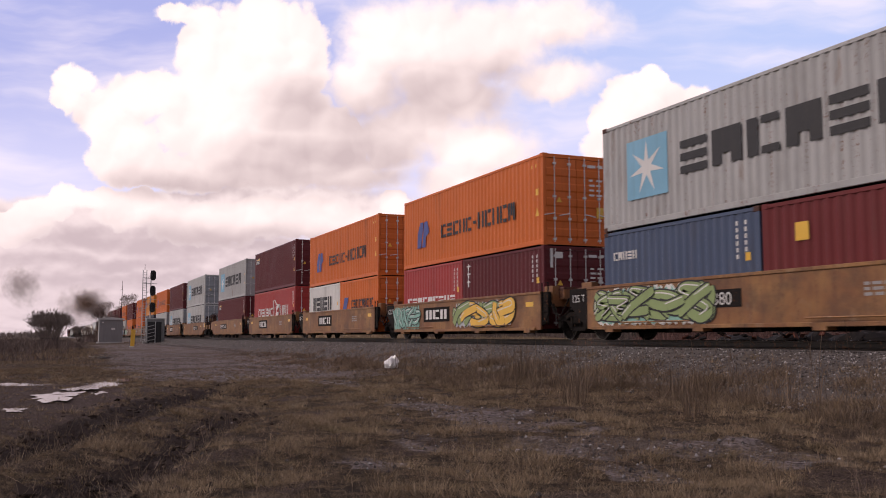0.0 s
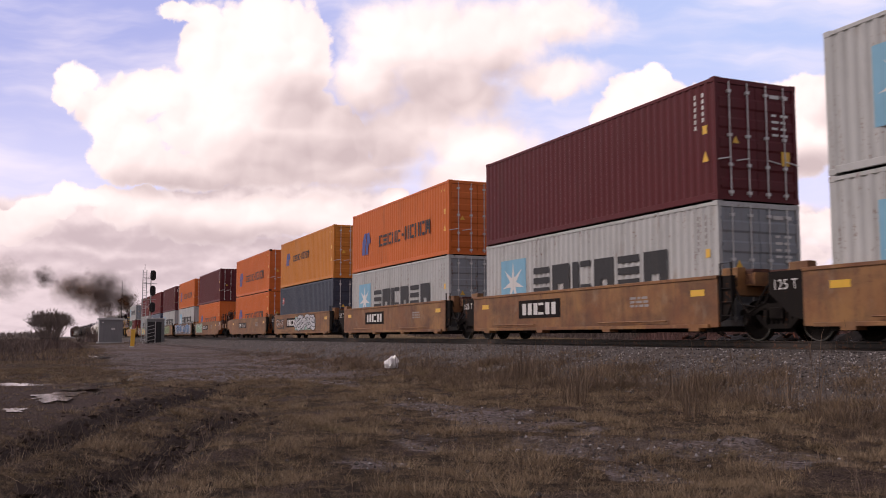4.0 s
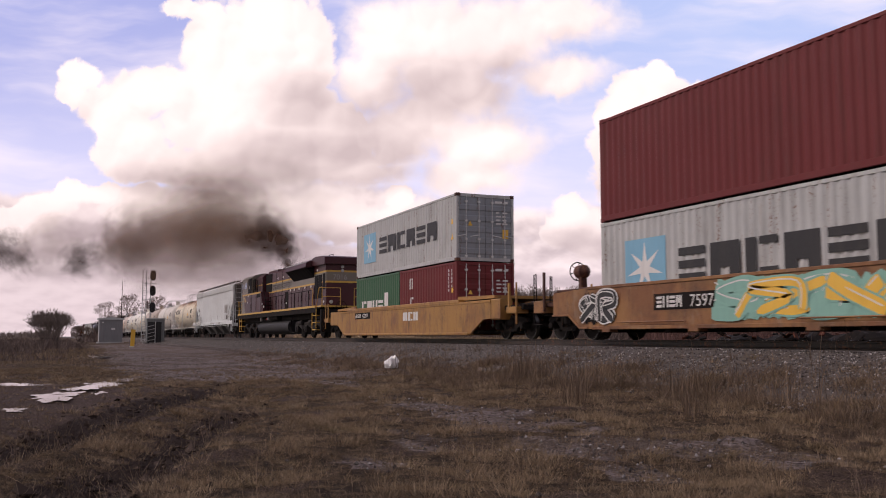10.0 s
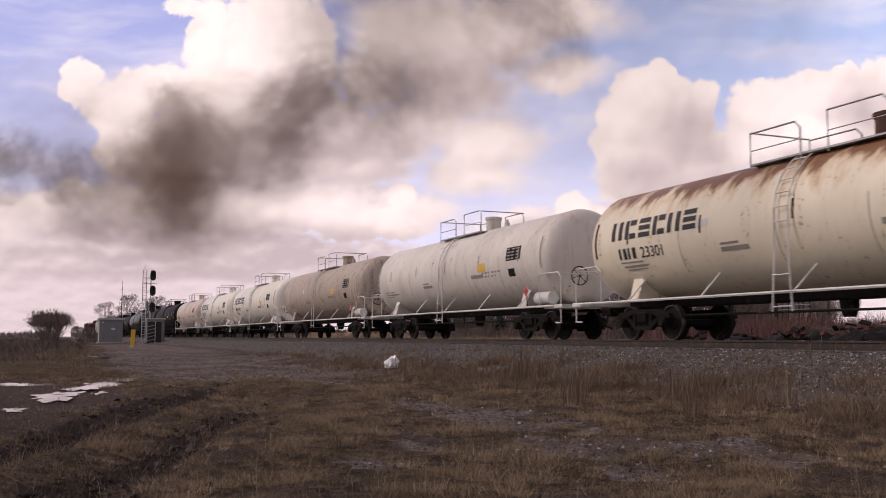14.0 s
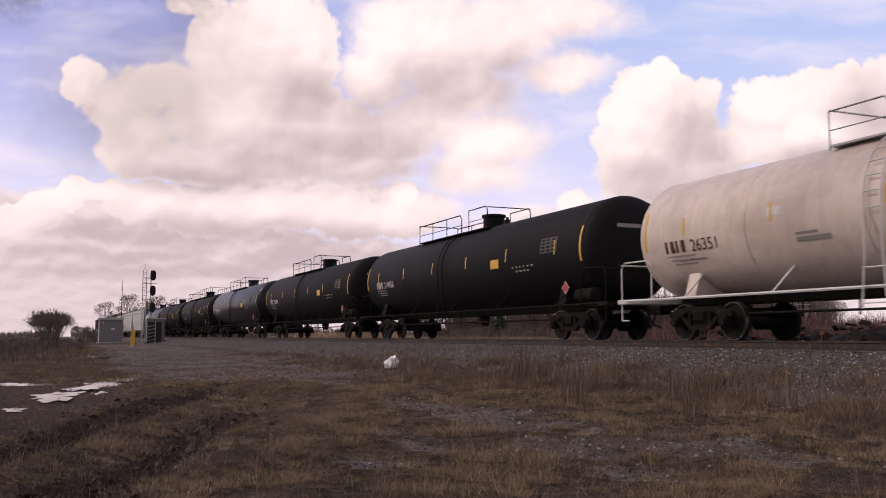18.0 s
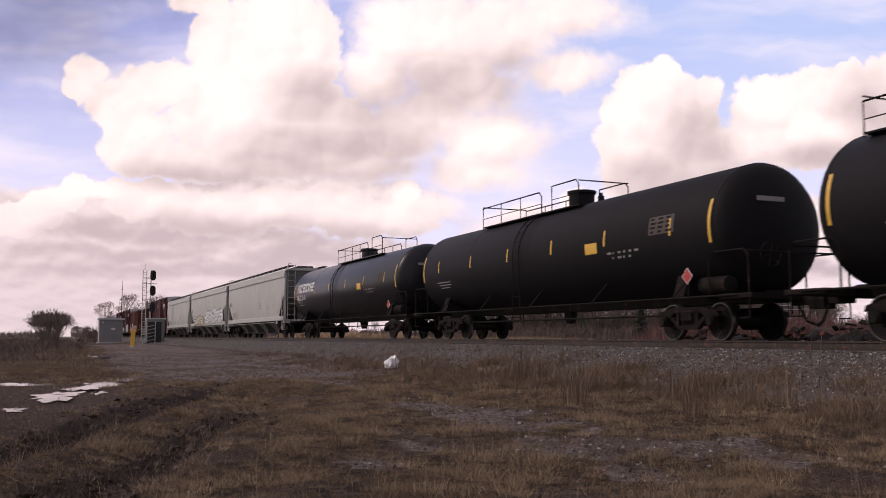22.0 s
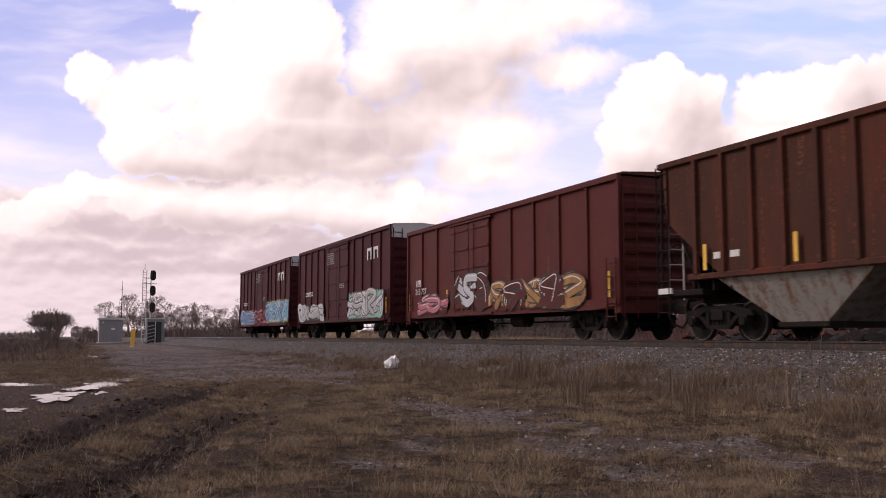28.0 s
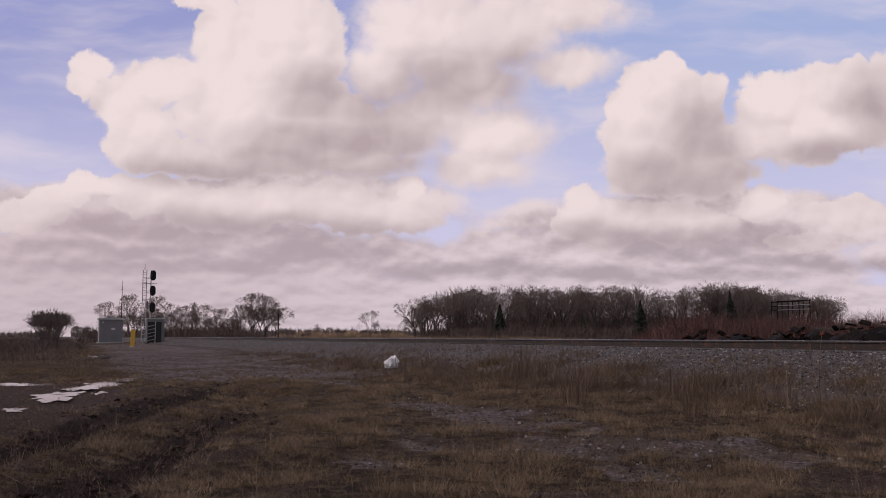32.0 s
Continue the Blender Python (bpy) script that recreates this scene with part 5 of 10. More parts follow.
            yq = -1.452
            if way < 0:
                part("cover_plate", span(Mesh(), 0.9, 2.0, -1.3, 0.9, 1.40, 1.47, 0.01), RUST, ob, "rusty cover plate")
            if way > 0 and s > -150:
                part("reflector", Mesh().flat([(x + way * 1.42, 0.98), (x + way * 1.90, 0.98), (x + way * 1.90, 1.33), (x + way * 1.42, 1.33)][::way], yq - 0.004), M_YELLOW, ob, "yellow reflective square")
            if way > 0:
                sq = Mesh()
                u0, u1 = sorted((x + way * 0.72, x + way * 1.16))
                for p0, p1, q0, q1 in ((u0, u1, 1.31, 1.34), (u0, u1, 1.02, 1.05), (u0, u0 + 0.03, 1.05, 1.31), (u1 - 0.03, u1, 1.05, 1.31), (u0 + 0.2, u0 + 0.22, 1.05, 1.31), (u0 + 0.24, u1 - 0.05, 1.16, 1.28)):
                    sq.flat([(p0, q0), (p1, q0), (p1, q1), (p0, q1)], yq - 0.004)
                part("stencil", sq, M_WHITE, ob, "white outlined square")
            truck(ob, x + way * 1.75)
            coupler(ob, e + way * 0.25, way)
    if rear == "joint":
        truck(ob, -1.70)
    yy = -1.464
    if logo == "plate":
        part("sign_plate", Mesh().flat([(2.85, 0.66), (5.45, 0.66), (5.45, 1.22), (2.85, 1.22)], yy - 0.004), STEEL, ob, "black plate")
        parts("wordmark", bars(Mesh(), 3.1, 5.3, 0.76, 1.12, yy - 0.009, 3, random.Random(2), 0.42), M_WHITE, ob, "white lettering drawn as bars")
    if number:
        x0 = num_x
        part("sign_plate", Mesh().flat([(x0, 0.74), (x0 + 3.0, 0.74), (x0 + 3.0, 1.14), (x0, 1.14)], yy - 0.004), STEEL, ob, "black number panel")
        part("stencil", bars(Mesh(), x0 + 0.12, x0 + 1.15, 0.80, 1.08, yy - 0.009, 4, random.Random(7), 0.3), M_WHITE, ob)
        lettering(number, 0.40, x0 + 1.4, yy - 0.009, 0.80, M_WHITE, ob, squeeze=1.08)
    rng = random.Random(int(-s))
    yp = Mesh()
    for xx in (0.15, L - 0.75):
        yp.flat([(xx, 1.02), (xx + 0.5, 1.02), (xx + 0.5, 1.17), (xx, 1.17)], yy - 0.003).cut()
    parts("reflector", yp, M_YELLOW, ob, "yellow reflective strip")
    sm = small_print(Mesh(), L - 3.2, L - 2.4, 0.8, 1.1, yy - 0.003, 3, rng)
    part("stencil", sm, M_GREY, ob)
    for (x0, x1, z0, z1, fills, line, n, base) in tags:
        graffiti(ob, x0, x1, z0, z1, yy - 0.004, fills, line, rng.randrange(999), n, base)
    MOVING.append((ob, s, 0.0))
    return ob


# first car, wells in order from the front; the leading wells stay out of sight
A_, B_ = [G_TEAL, G_LIME], M_BLACK
well_car(-21.3, "joint", "joint", number="751380", tags=[(0.0, 4.6, 0.36, 1.43, [G_LIME, G_TEAL], M_BLACK, 5, WHITE)])
stack(-21.3, [box_of("container", BLUE, "blue twenty-foot steel container in a railway well", TWENTY, LO, 0.0, word(0.45, 1.55, 1.80, 2.02, 5, M_WHITE, 1), doors=False, rusty=True),
              box_of("container", MAROON_B, "red-brown twenty-foot container in a railway well", TWENTY, LO, TWENTY + 0.08, lead_patch(M_YELLOW, 0.95, 1.32, 1.72, 2.1))],
      box_of("container", GREY, "weathered grey forty-foot container with a star emblem", deco=star_mark, door_mat=GREY, rusty=True), LO)
well_car(-36.9, "joint", "joint", logo="plate", tags=[(-0.5, 2.4, 0.36, 1.40, [G_TEAL], M_BLACK, 4, G_TEAL), (6.0, 10.5, 0.36, 1.43, [G_LIME, M_YELLOW, G_SILV], M_BLACK, 4, None)])
stack(-36.9, [box_of("container", RED, "bright red twenty-foot container in a railway well", TWENTY, LO, 0.0, word(0.5, 5.5, 0.95, 1.35, 9, M_WHITE, 21), doors=False),
              box_of("container", MAROON, "maroon twenty-foot container in a railway well", TWENTY, LO, TWENTY + 0.08, upright_word)],
      box_of("container", ORANGE, "orange forty-foot container with a blue emblem", deco=wing_mark), LO)
well_car(-52.5, "joint", "joint", logo="plate")
stack(-52.5, [box_of("container", WHITE, "white twenty-foot container in a railway well", TWENTY, LO, 0.0, word(0.9, 4.6, 1.2, 1.95, 5, M_BLACK, 31), doors=False),
              box_of("container", ORANGE, "orange twenty-foot container in a railway well", TWENTY, LO, TWENTY + 0.08, lambda o, l, h: (part("emblem", Mesh().flat([(0.5, 1.05), (1.1, 1.05), (1.5, 1.75), (0.8, 1.75)], SIDE), M_BLUE, o, "blue emblem"), parts("wordmark", bars(Mesh(), 2.0, 5.4, 1.15, 1.6, SIDE, 10, random.Random(8), 0.3), M_BLACK, o)))],
      box_of("container", ORANGE, "orange forty-foot container with a blue emblem", deco=wing_mark), LO)
well_car(-68.1, "joint", "joint", logo="plate")
stack(-68.1, [box_of("container", RED, "bright red forty-foot container with white lettering", deco=red_word)],
      box_of("container", MAROON, "maroon forty-foot container with a small emblem", deco=beacon))
well_car(-83.8, "joint", "end", number="751380")
stack(-83.8, [box_of("container", MAROON, "maroon forty-foot container with a small emblem", deco=beacon)],
      box_of("container", GREY, "grey forty-foot container with a star emblem", deco=star_mark, door_mat=GREY))
# second car
well_car(-104.0, "end", "joint", number="751156", num_x=6.8)
stack(-104.0, [box_of("container", GREY_L, "pale grey forty-foot container with a star emblem", deco=star_mark, door_mat=DOOR_G)],
      box_of("container", GREY_L, "pale grey forty-foot container with a star emblem", deco=star_mark, door_mat=DOOR_G))
well_car(-119.5, "joint", "joint", logo="plate")
stack(-119.5, [box_of("container", GREY_L, "pale grey forty-foot container with a star emblem", deco=star_mark, door_mat=DOOR_G)],
      box_of("container", MAROON, "plain maroon forty-foot container"))
well_car(-135.0, "joint", "joint", logo="plate")
stack(-135.0, [box_of("container", GREY_L, "pale grey forty-foot container with a star emblem", deco=star_mark, door_mat=DOOR_G)],
      box_of("container", ORANGE, "orange forty-foot container with a blue emblem", deco=wing_mark))
well_car(-150.6, "joint", "joint", logo="plate", tags=[(5.0, 9.5, 0.40, 1.40, [G_SILV, G_TEAL], M_BLACK, 6, None), (0.2, 2.2, 0.5, 1.3, [WELL], M_BLACK, 2, None)])
stack(-150.6, [box_of("container", BLUE_D, "dark blue forty-foot container in a railway well", deco=lambda o, l, h: (part("emblem", Mesh().flat([(0.72, 1.86), (1.14, 1.86), (1.14, 2.24), (0.72, 2.24)], SIDE), M_RED, o, "small red square emblem"), parts("wordmark", bars(Mesh(), 0.76, 1.12, 1.97, 2.11, SIDE - 0.005, 3, random.Random(12), 0.36).flat([(0.72, 1.78), (1.14, 1.78), (1.14, 1.82), (0.72, 1.82)], SIDE), M_WHITE, o)))],
      box_of("container", AMBER, "amber forty-foot container with a small blue emblem", deco=lambda o, l, h: wing_mark(o, l, h, True)))
well_car(-166.2, "joint", "end", number="751156")
stack(-166.2, [box_of("container", ORANGE, "orange forty-foot container with a blue emblem", deco=wing_mark)],
      box_of("container", ORANGE, "orange forty-foot container with a blue emblem", deco=wing_mark, rusty=True))
# third car
well_car(-186.0, "end", "joint", number="759745", num_x=4.4, tags=[(0.1, 4.0, 0.36, 1.42, [G_TEAL, G_SILV], G_LIME, 6, None)])
stack(-186.0, [box_of("container", ORANGE, "orange forty-foot container, its corrugated end to the front", deco=wing_mark, doors=False)],
      box_of("container", MAROON, "plain maroon forty-foot container"))
well_car(-201.6, "joint", "joint", tags=[(-0.4, 11.8, 0.36, 1.43, [G_SILV, G_BLUE, WELL], M_BLACK, 9, G_BLUE)])
stack(-201.6, [box_of("container", GREY_L, "pale grey forty-foot container with a star emblem", deco=star_mark, doors=False)],
      box_of("container", ORANGE, "orange forty-foot container with a blue emblem", deco=wing_mark))
well_car(-217.35, "joint", "joint", tags=[(0.2, 3.2, 0.4, 1.4, [G_LIME], WELL, 2, G_LIME), (4.0, 9.5, 0.40, 1.43, [G_LIME, G_SILV], M_BLACK, 5, G_TEAL)])
stack(-217.35, [box_of("container", GREY_L, "pale grey forty-foot container with a star emblem", deco=star_mark, doors=False)],
      box_of("container", MAROON, "maroon forty-foot container with upright white lettering", deco=upright_word))
well_car(-232.8, "joint", "joint", tags=[(7.5, 12.0, 0.36, 1.43, [G_RED, G_PINK], M_BLACK, 4, G_RED), (1.2, 4.1, 0.36, 1.43, [M_BLACK], M_WHITE, 3, None), (5.1, 7.2, 0.5, 1.4, [M_YELLOW, WELL], M_BLACK, 3, None)])
stack(-232.8, [box_of("container", BLUE_G, "faded blue-grey forty-foot container in a railway well", deco=word(0.4, 3.4, 2.05, 2.5, 6, M_WHITE, 41), door_mat=BLUE)],
      box_of("container", MAROON_B, "plain red-brown forty-foot steel container"))
well_car(-248.4, "joint", "end", number="759745", tags=[(5.0, 10.0, 0.38, 1.43, [G_TEAL, M_YELLOW, G_TEAL], G_TEAL, 4, None), (-0.6, 0.9, 0.36, 1.42, [M_BLACK, STEEL], M_WHITE, 2, None)])
stack(-248.4, [box_of("container", GREY_L, "pale grey forty-foot container with a star emblem", deco=star_mark, door_mat=DOOR_G)],
      box_of("container", MAROON_B, "plain red-brown forty-foot steel container"))


def deep_well_car(s):
    """A single bright yellow well car with sloping ends, carrying one stack."""
    ob = empty("well_car", "bright yellow steel container well car with sloping ends", "well car", "well cars of the train")
    for sd in (-1, 1):
        y0, y1 = sorted((sd * 1.47, sd * 1.40))
        part("side_sheet", Mesh().along_y([(13.9, 0.17), (15.0, 0.68), (15.6, 0.70), (15.6, 1.33), (-3.0, 1.33), (-3.0, 0.70), (-2.4, 0.68), (-1.3, 0.17)], y0, y1), WELL_Y, ob)
        y0, y1 = sorted((sd * 1.50, sd * 1.28))
        part("top_chord", Mesh().box(-0.5, 13.0, y0, y1, 1.30, 1.44, 0.02).box(-3.0, 15.6, y0 + 0.01, y1 - 0.01, 1.25, 1.34, 0.01), WELL_Y, ob)
        part("bottom_chord", Mesh().box(-1.2, 13.8, y0, y1, 0.14, 0.24, 0.02), WELL_Y, ob)
    part("floor", Mesh().box(1.5, 14, -1.35, 1.35, 0.20, 0.31), STEEL, ob)
    for way, x in ((1, 15.2), (-1, -2.6)):
        def span(m, u0, u1, y0, y1, z0, z1, c=0.0):
            """A box given by its distances along the end of the car."""
            return m.box(min(x + way * u0, x + way * u1), max(x + way * u0, x + way * u1), y0, y1, z0, z1, c)
        part("end_deck", span(span(Mesh(), -0.6, 2.4, -1.28, 1.28, 0.96, 1.12, 0.02), 0.2, 2.5, -0.3, 0.3, 0.76, 1.24, 0.03), STEEL, ob, "black end deck")
        bolster = Mesh()
        for sd in (-1, 1):
            y0, y1 = sorted((sd * 1.46, sd * 1.0))
            span(bolster, 0.35, 1.1, y0, y1, 0.66, 1.36, 0.04).cut()
            span(bolster, 1.55, 2.25, y0, y1, 0.84, 1.06, 0.02).cut()
        parts("end_sill", bolster, WELL_Y, ob, "yellow boxed corner of the end sill")
        part("container_seat", Mesh().along_y([(x - way * 2.7, 1.40), (x + way * 0.35, 1.40), (x + way * 0.35, 1.50), (x - way * 2.7, 1.56)][::way], -1.3, 1.3), WELL_Y, ob)
        truck(ob, x + way * 1.1)
        coupler(ob, x + way * 2.9, way)
        r = Mesh()
        for yy in (-1.42, 1.42):
            span(r, 1.64, 1.73, yy - 0.03, yy + 0.03, 1.0, 1.84).cut()
            span(r, 2.16, 2.22, yy - 0.02, yy + 0.02, 0.5, 1.84).cut()
        parts("stanchion", r, WELL_Y, ob, "short yellow stanchion")
    hand_brake(ob, -4.6, -0.6, 1.72, STEEL, 0.3)
    part("sign_plate", Mesh().flat([(0.6, 0.92), (2.9, 0.92), (2.9, 1.22), (0.6, 1.22)], -1.476), STEEL, ob, "black number panel")
    part("stencil", bars(Mesh(), 0.7, 1.5, 0.98, 1.16, -1.48, 4, random.Random(7), 0.3), M_WHITE, ob)
    lettering("470097", 0.28, 1.7, -1.48, 0.97, M_WHITE, ob)
    parts("wordmark", bars(Mesh(), 7.2, 9.0, 0.75, 1.1, -1.476, 3, random.Random(2), 0.5), M_WHITE, ob, "torn white lettering")
    MOVING.append((ob, s, 0.0))


deep_well_car(-270.5)


def green_word(ob, length, height):
    parts("wordmark", bars(Mesh(), 0.9, 4.1, 0.85, 1.45, SIDE, 4, random.Random(1), 0.36).flat([(4.15, 0.6), (4.65, 0.6), (4.65, 1.75), (4.15, 1.75)], SIDE), M_WHITE, ob, "white lettering drawn as bars")


def two_marks(ob, length, height):
    parts("wordmark", bars(Mesh(), 1.2, 1.6, 1.75, 2.2, SIDE, 1, random.Random(2), 0.3).add([], []), M_WHITE, ob)
    parts("wordmark", bars(Mesh(), 1.3, 1.7, 1.0, 1.4, SIDE, 1, random.Random(3), 0.3), M_WHITE, ob)
    side_stencils(ob, length, height, random.Random(6))


stack(-270.5, [box_of("container", GREEN, "green twenty-foot container in a yellow well car", TWENTY, LO, 0.0, green_word, doors=False),
               box_of("container", MAROON_B, "red-brown twenty-foot container in a yellow well car", TWENTY, LO, TWENTY + 0.08, two_marks)],
      box_of("container", GREY_L, "pale grey forty-foot container, rust along its edges", FORTY, LO, deco=star_mark, door_mat=DOOR_G, rusty=True), LO)


# ---- tank cars ----
def tank_car(s, length, mat, label, r=1.50, zc=2.56, fit=WHITE, mark=None, number=None, num_x=1.0, num_mat=M_BLACK, rail="short", stripes=M_YELLOW, dome=0.575, placard=True, sill=True, hat=0.5, panel=None, num_w=-13):
    """A tank on two trucks with domed heads, manway, platform rails, ladder and sill. Its space starts at the trailing head."""
    ob = empty("tank_car", label, "tank car", "tank cars of the train")
    L = length
    hd = 0.62
    prof = []
    for i in range(8):
        w = math.pi / 2 * i / 7
        prof.append((hd - hd * math.cos(w), max(r * math.sin(w), 0.02)))
    prof = prof + [(L - a, b) for a, b in prof[::-1]]
    part("tank", Mesh().spin(prof, "x", (0, 0, zc), 40), mat, ob, smooth=True)
    for x in [hd + (L - 2 * hd) * k / 4 for k in range(5)]:
        m = Mesh().spin([(-0.02, r - 0.002), (-0.02, r + 0.004), (0.02, r + 0.004), (0.02, r - 0.002)], "x", (x, 0, zc), 40)
        part("weld_seam", m, mat, ob, smooth=True)
    # manway and platform
    dx = L * dome
    top = zc + r
    hr = 0.28 if fit is WHITE else 0.40
    part("manway", Mesh().spin([(-0.3, hr), (hat - 0.14, hr), (hat - 0.10, hr * 1.14), (hat - 0.02, hr * 1.14), (hat, hr * 0.9), (hat, 0.02)], "z", (dx, 0, top), 24), RUST if mat is CREAM_R else mat, ob, smooth=True)
    part("valve", Mesh().spin([(-0.2, 0.10), (0.18, 0.10), (0.2, 0.06), (0.28, 0.06), (0.28, 0.01)], "z", (dx + 1.1, 0, top), 10), mat, ob)
    pl = Mesh()
    ends = {"short": (-3.0, 0.75), "long": (-5.3, 1.25), "full": (-9.2, 6.6), "fore": (-2.7, 4.5)}[rail]
    for sd in (-1, 1):
        pl.box(dx + ends[0], dx + ends[1], sd * 0.62 - 0.28, sd * 0.62 + 0.28, top - 0.16, top - 0.12)
    part("platform", pl, mat if fit is not WHITE else GALV, ob)
    # hand rails round the platform
    for sd in (-1, 1):
        yy = sd * 0.88
        zz = top - 0.22
        runs = {"short": [(-3.0, -1.5, 0.80), (-0.75, 0.75, 0.85)], "long": [(-5.3, -1.0, 0.78), (-0.35, 1.25, 0.86)], "fore": [(-2.7, 2.4, 0.8), (3.0, 4.5, 0.95)]}[rail] if rail != "full" else [(ends[0], -1.2, 0.72), (-0.7, ends[1], 0.90)]
        for a, b, hh in runs:
            m = Mesh()
            m.tube([(dx + a, yy, zz), (dx + a, yy, zz + hh), (dx + b - 0.15, yy, zz + hh), (dx + b, yy, zz + hh - 0.15), (dx + b, yy, zz)], 0.022, 6)
            m.tube([(dx + a, yy, zz + hh * 0.5), (dx + b, yy, zz + hh * 0.5)], 0.014, 5)
            k = max(1, int((b - a) / 1.2))
            for i in range(1, k):
                xx = dx + a + (b - a) * i / k
                m.tube([(xx, yy, zz), (xx, yy, zz + hh)], 0.016, 5)
            part("hand_rail", m, GALV if fit is WHITE else STEEL, ob)
    for e in (ends[0], ends[1]):
        m = Mesh().tube([(dx + e, -0.88, top - 0.22 + 0.82), (dx + e, 0.88, top - 0.22 + 0.82)], 0.02, 5)
        part("hand_rail", m, GALV if fit is WHITE else STEEL, ob)
    # curved side ladder
    lm = Mesh()
    lx = dx - 1.4
    for u in (-0.2, 0.2):
        pts = [(lx + u, -(r + 0.09) * math.cos(w), zc + (r + 0.09) * math.sin(w)) for w in [math.radians(d) for d in (-12, 5, 20, 35, 50, 65)]]
        lm.tube([(lx + u * 1.4, -1.62, 0.6), (lx + u, -1.6, 1.7)] + pts[1:], 0.02, 5)
    for d in range(-4, 62, 11):
        w = math.radians(d)
        lm.tube([(lx - 0.2, -(r + 0.09) * math.cos(w), zc + (r + 0.09) * math.sin(w)), (lx + 0.2, -(r + 0.09) * math.cos(w), zc + (r + 0.09) * math.sin(w))], 0.014, 5)
    for z in (0.7, 1.0, 1.35):
        lm.tube([(lx - 0.27, -1.62, z), (lx + 0.27, -1.62, z)], 0.014, 5)
    part("ladder", lm, fit if fit is WHITE else STEEL, ob)
    # underframe, sills and end platforms
    part("underframe", Mesh().box(0.1, L - 0.1, -0.25, 0.25, 0.86, 1.14, 0.03), STEEL, ob)
    for sd in (-1, 1):
        if sill:
            part("side_sill", Mesh().tube([(-0.1, sd * 1.52, 1.0), (L + 0.1, sd * 1.52, 1.0)], 0.035 if fit is WHITE else 0.025, 6), fit, ob)
            for k in range(5):
                xx = 2.2 + (L - 4.4) * k / 4
                part("bracket", Mesh().tube([(xx, sd * 1.5, 1.0), (xx + 0.3, sd * 1.15, 1.55)], 0.025, 5), fit, ob)
    for way, x in ((-1, 0.0), (1, L)):
        e = Mesh().box(min(x - way * 0.5, x + way * 0.55), max(x - way * 0.5, x + way * 0.55), -1.5, 1.5, 0.92, 1.04, 0.02)
        part("end_sill", e, fit, ob)
        g = Mesh()
        for yy in (-1.45, 1.45):
            xx = x + way * 0.42
            g.tube([(xx, yy, 0.5), (xx, yy, 1.0)], 0.02, 5)
            g.tube([(xx - way * 0.3, yy, 0.5), (xx, yy, 0.5)], 0.02, 5)
            g.tube([(xx - way * 1.3, yy, 1.0), (xx - way * 1.3, yy, 1.85), (xx - way * 1.1, yy, 2.0), (xx - way * 0.15, yy, 2.0), (xx, yy, 1.85), (xx, yy, 1.0)], 0.022, 6)
        g.tube([(x + way * 0.42, -1.45, 1.95), (x + way * 0.42, 1.45, 1.95)], 0.022, 6)
        part("end_rail", g, fit if fit is WHITE else STEEL, ob)
        tx = x - way * 2.2
        sd_m = Mesh().along_x([(-1.3, 1.05), (1.3, 1.05), (1.12, 1.66), (0.8, 1.35), (0, 1.15), (-0.8, 1.35), (-1.12, 1.66)], tx - 0.2, tx + 0.2)
        part("saddle", sd_m, mat if fit is WHITE else STEEL, ob)
        truck(ob, tx)
        coupler(ob, x + way * 0.95, way)
    for k in range(4):
        bx = L * 0.32 + 1.5 * k
        part("pipe_hanger", Mesh().tube([(bx, -0.7, 1.0), (bx, -0.7, 0.52)], 0.02, 5), STEEL, ob)
    part("brake_pipe", Mesh().tube([(2.0, -0.7, 0.62), (L - 2.0, -0.7, 0.62)], 0.03, 6), STEEL, ob)
    part("outlet_valve", Mesh().spin([(-0.55, 0.14), (-0.35, 0.2), (0.1, 0.24), (0.12, 0.02)], "z", (L * 0.5, 0, 1.05), 12), STEEL, ob)
    hand_brake(ob, L + 0.35, -0.75, 1.9, STEEL)
    part("air_tank", Mesh().spin([(-0.5, 0.03), (-0.45, 0.2), (0.45, 0.2), (0.5, 0.03)], "x", (L - 0.9, -1.2, 1.27), 14), fit, ob, smooth=True)
    # marks wrap round the shell
    def shell(x0, x1, w0, w1, d=0.006):
        m = Mesh()
        n = 6
        vs = []
        for i in range(n + 1):
            w = math.radians(w0 + (w1 - w0) * i / n)
            y, z = -(r + d) * math.cos(w), zc + (r + d) * math.sin(w)
            vs += [(x0, y, z), (x1, y, z)]
        return m.add(vs, [(2 * i, 2 * i + 1, 2 * i + 3, 2 * i + 2) for i in range(n)])
    for x, w0, w1 in ((hd + 0.06, -14, 24), (L - hd - 0.14, -14, 24)):
        part("reflector", shell(x, x + 0.09, w0, w1), stripes, ob, "upright reflective stripe")
    k = 6 if L > 17 else 5
    for i in range(k):
        x = 2.2 + (L - 4.4) * i / (k - 1)
        part("reflector", shell(x, x + 0.07, -3, 13), stripes, ob, "short reflective stripe")
    rng = random.Random(int(-s * 10))
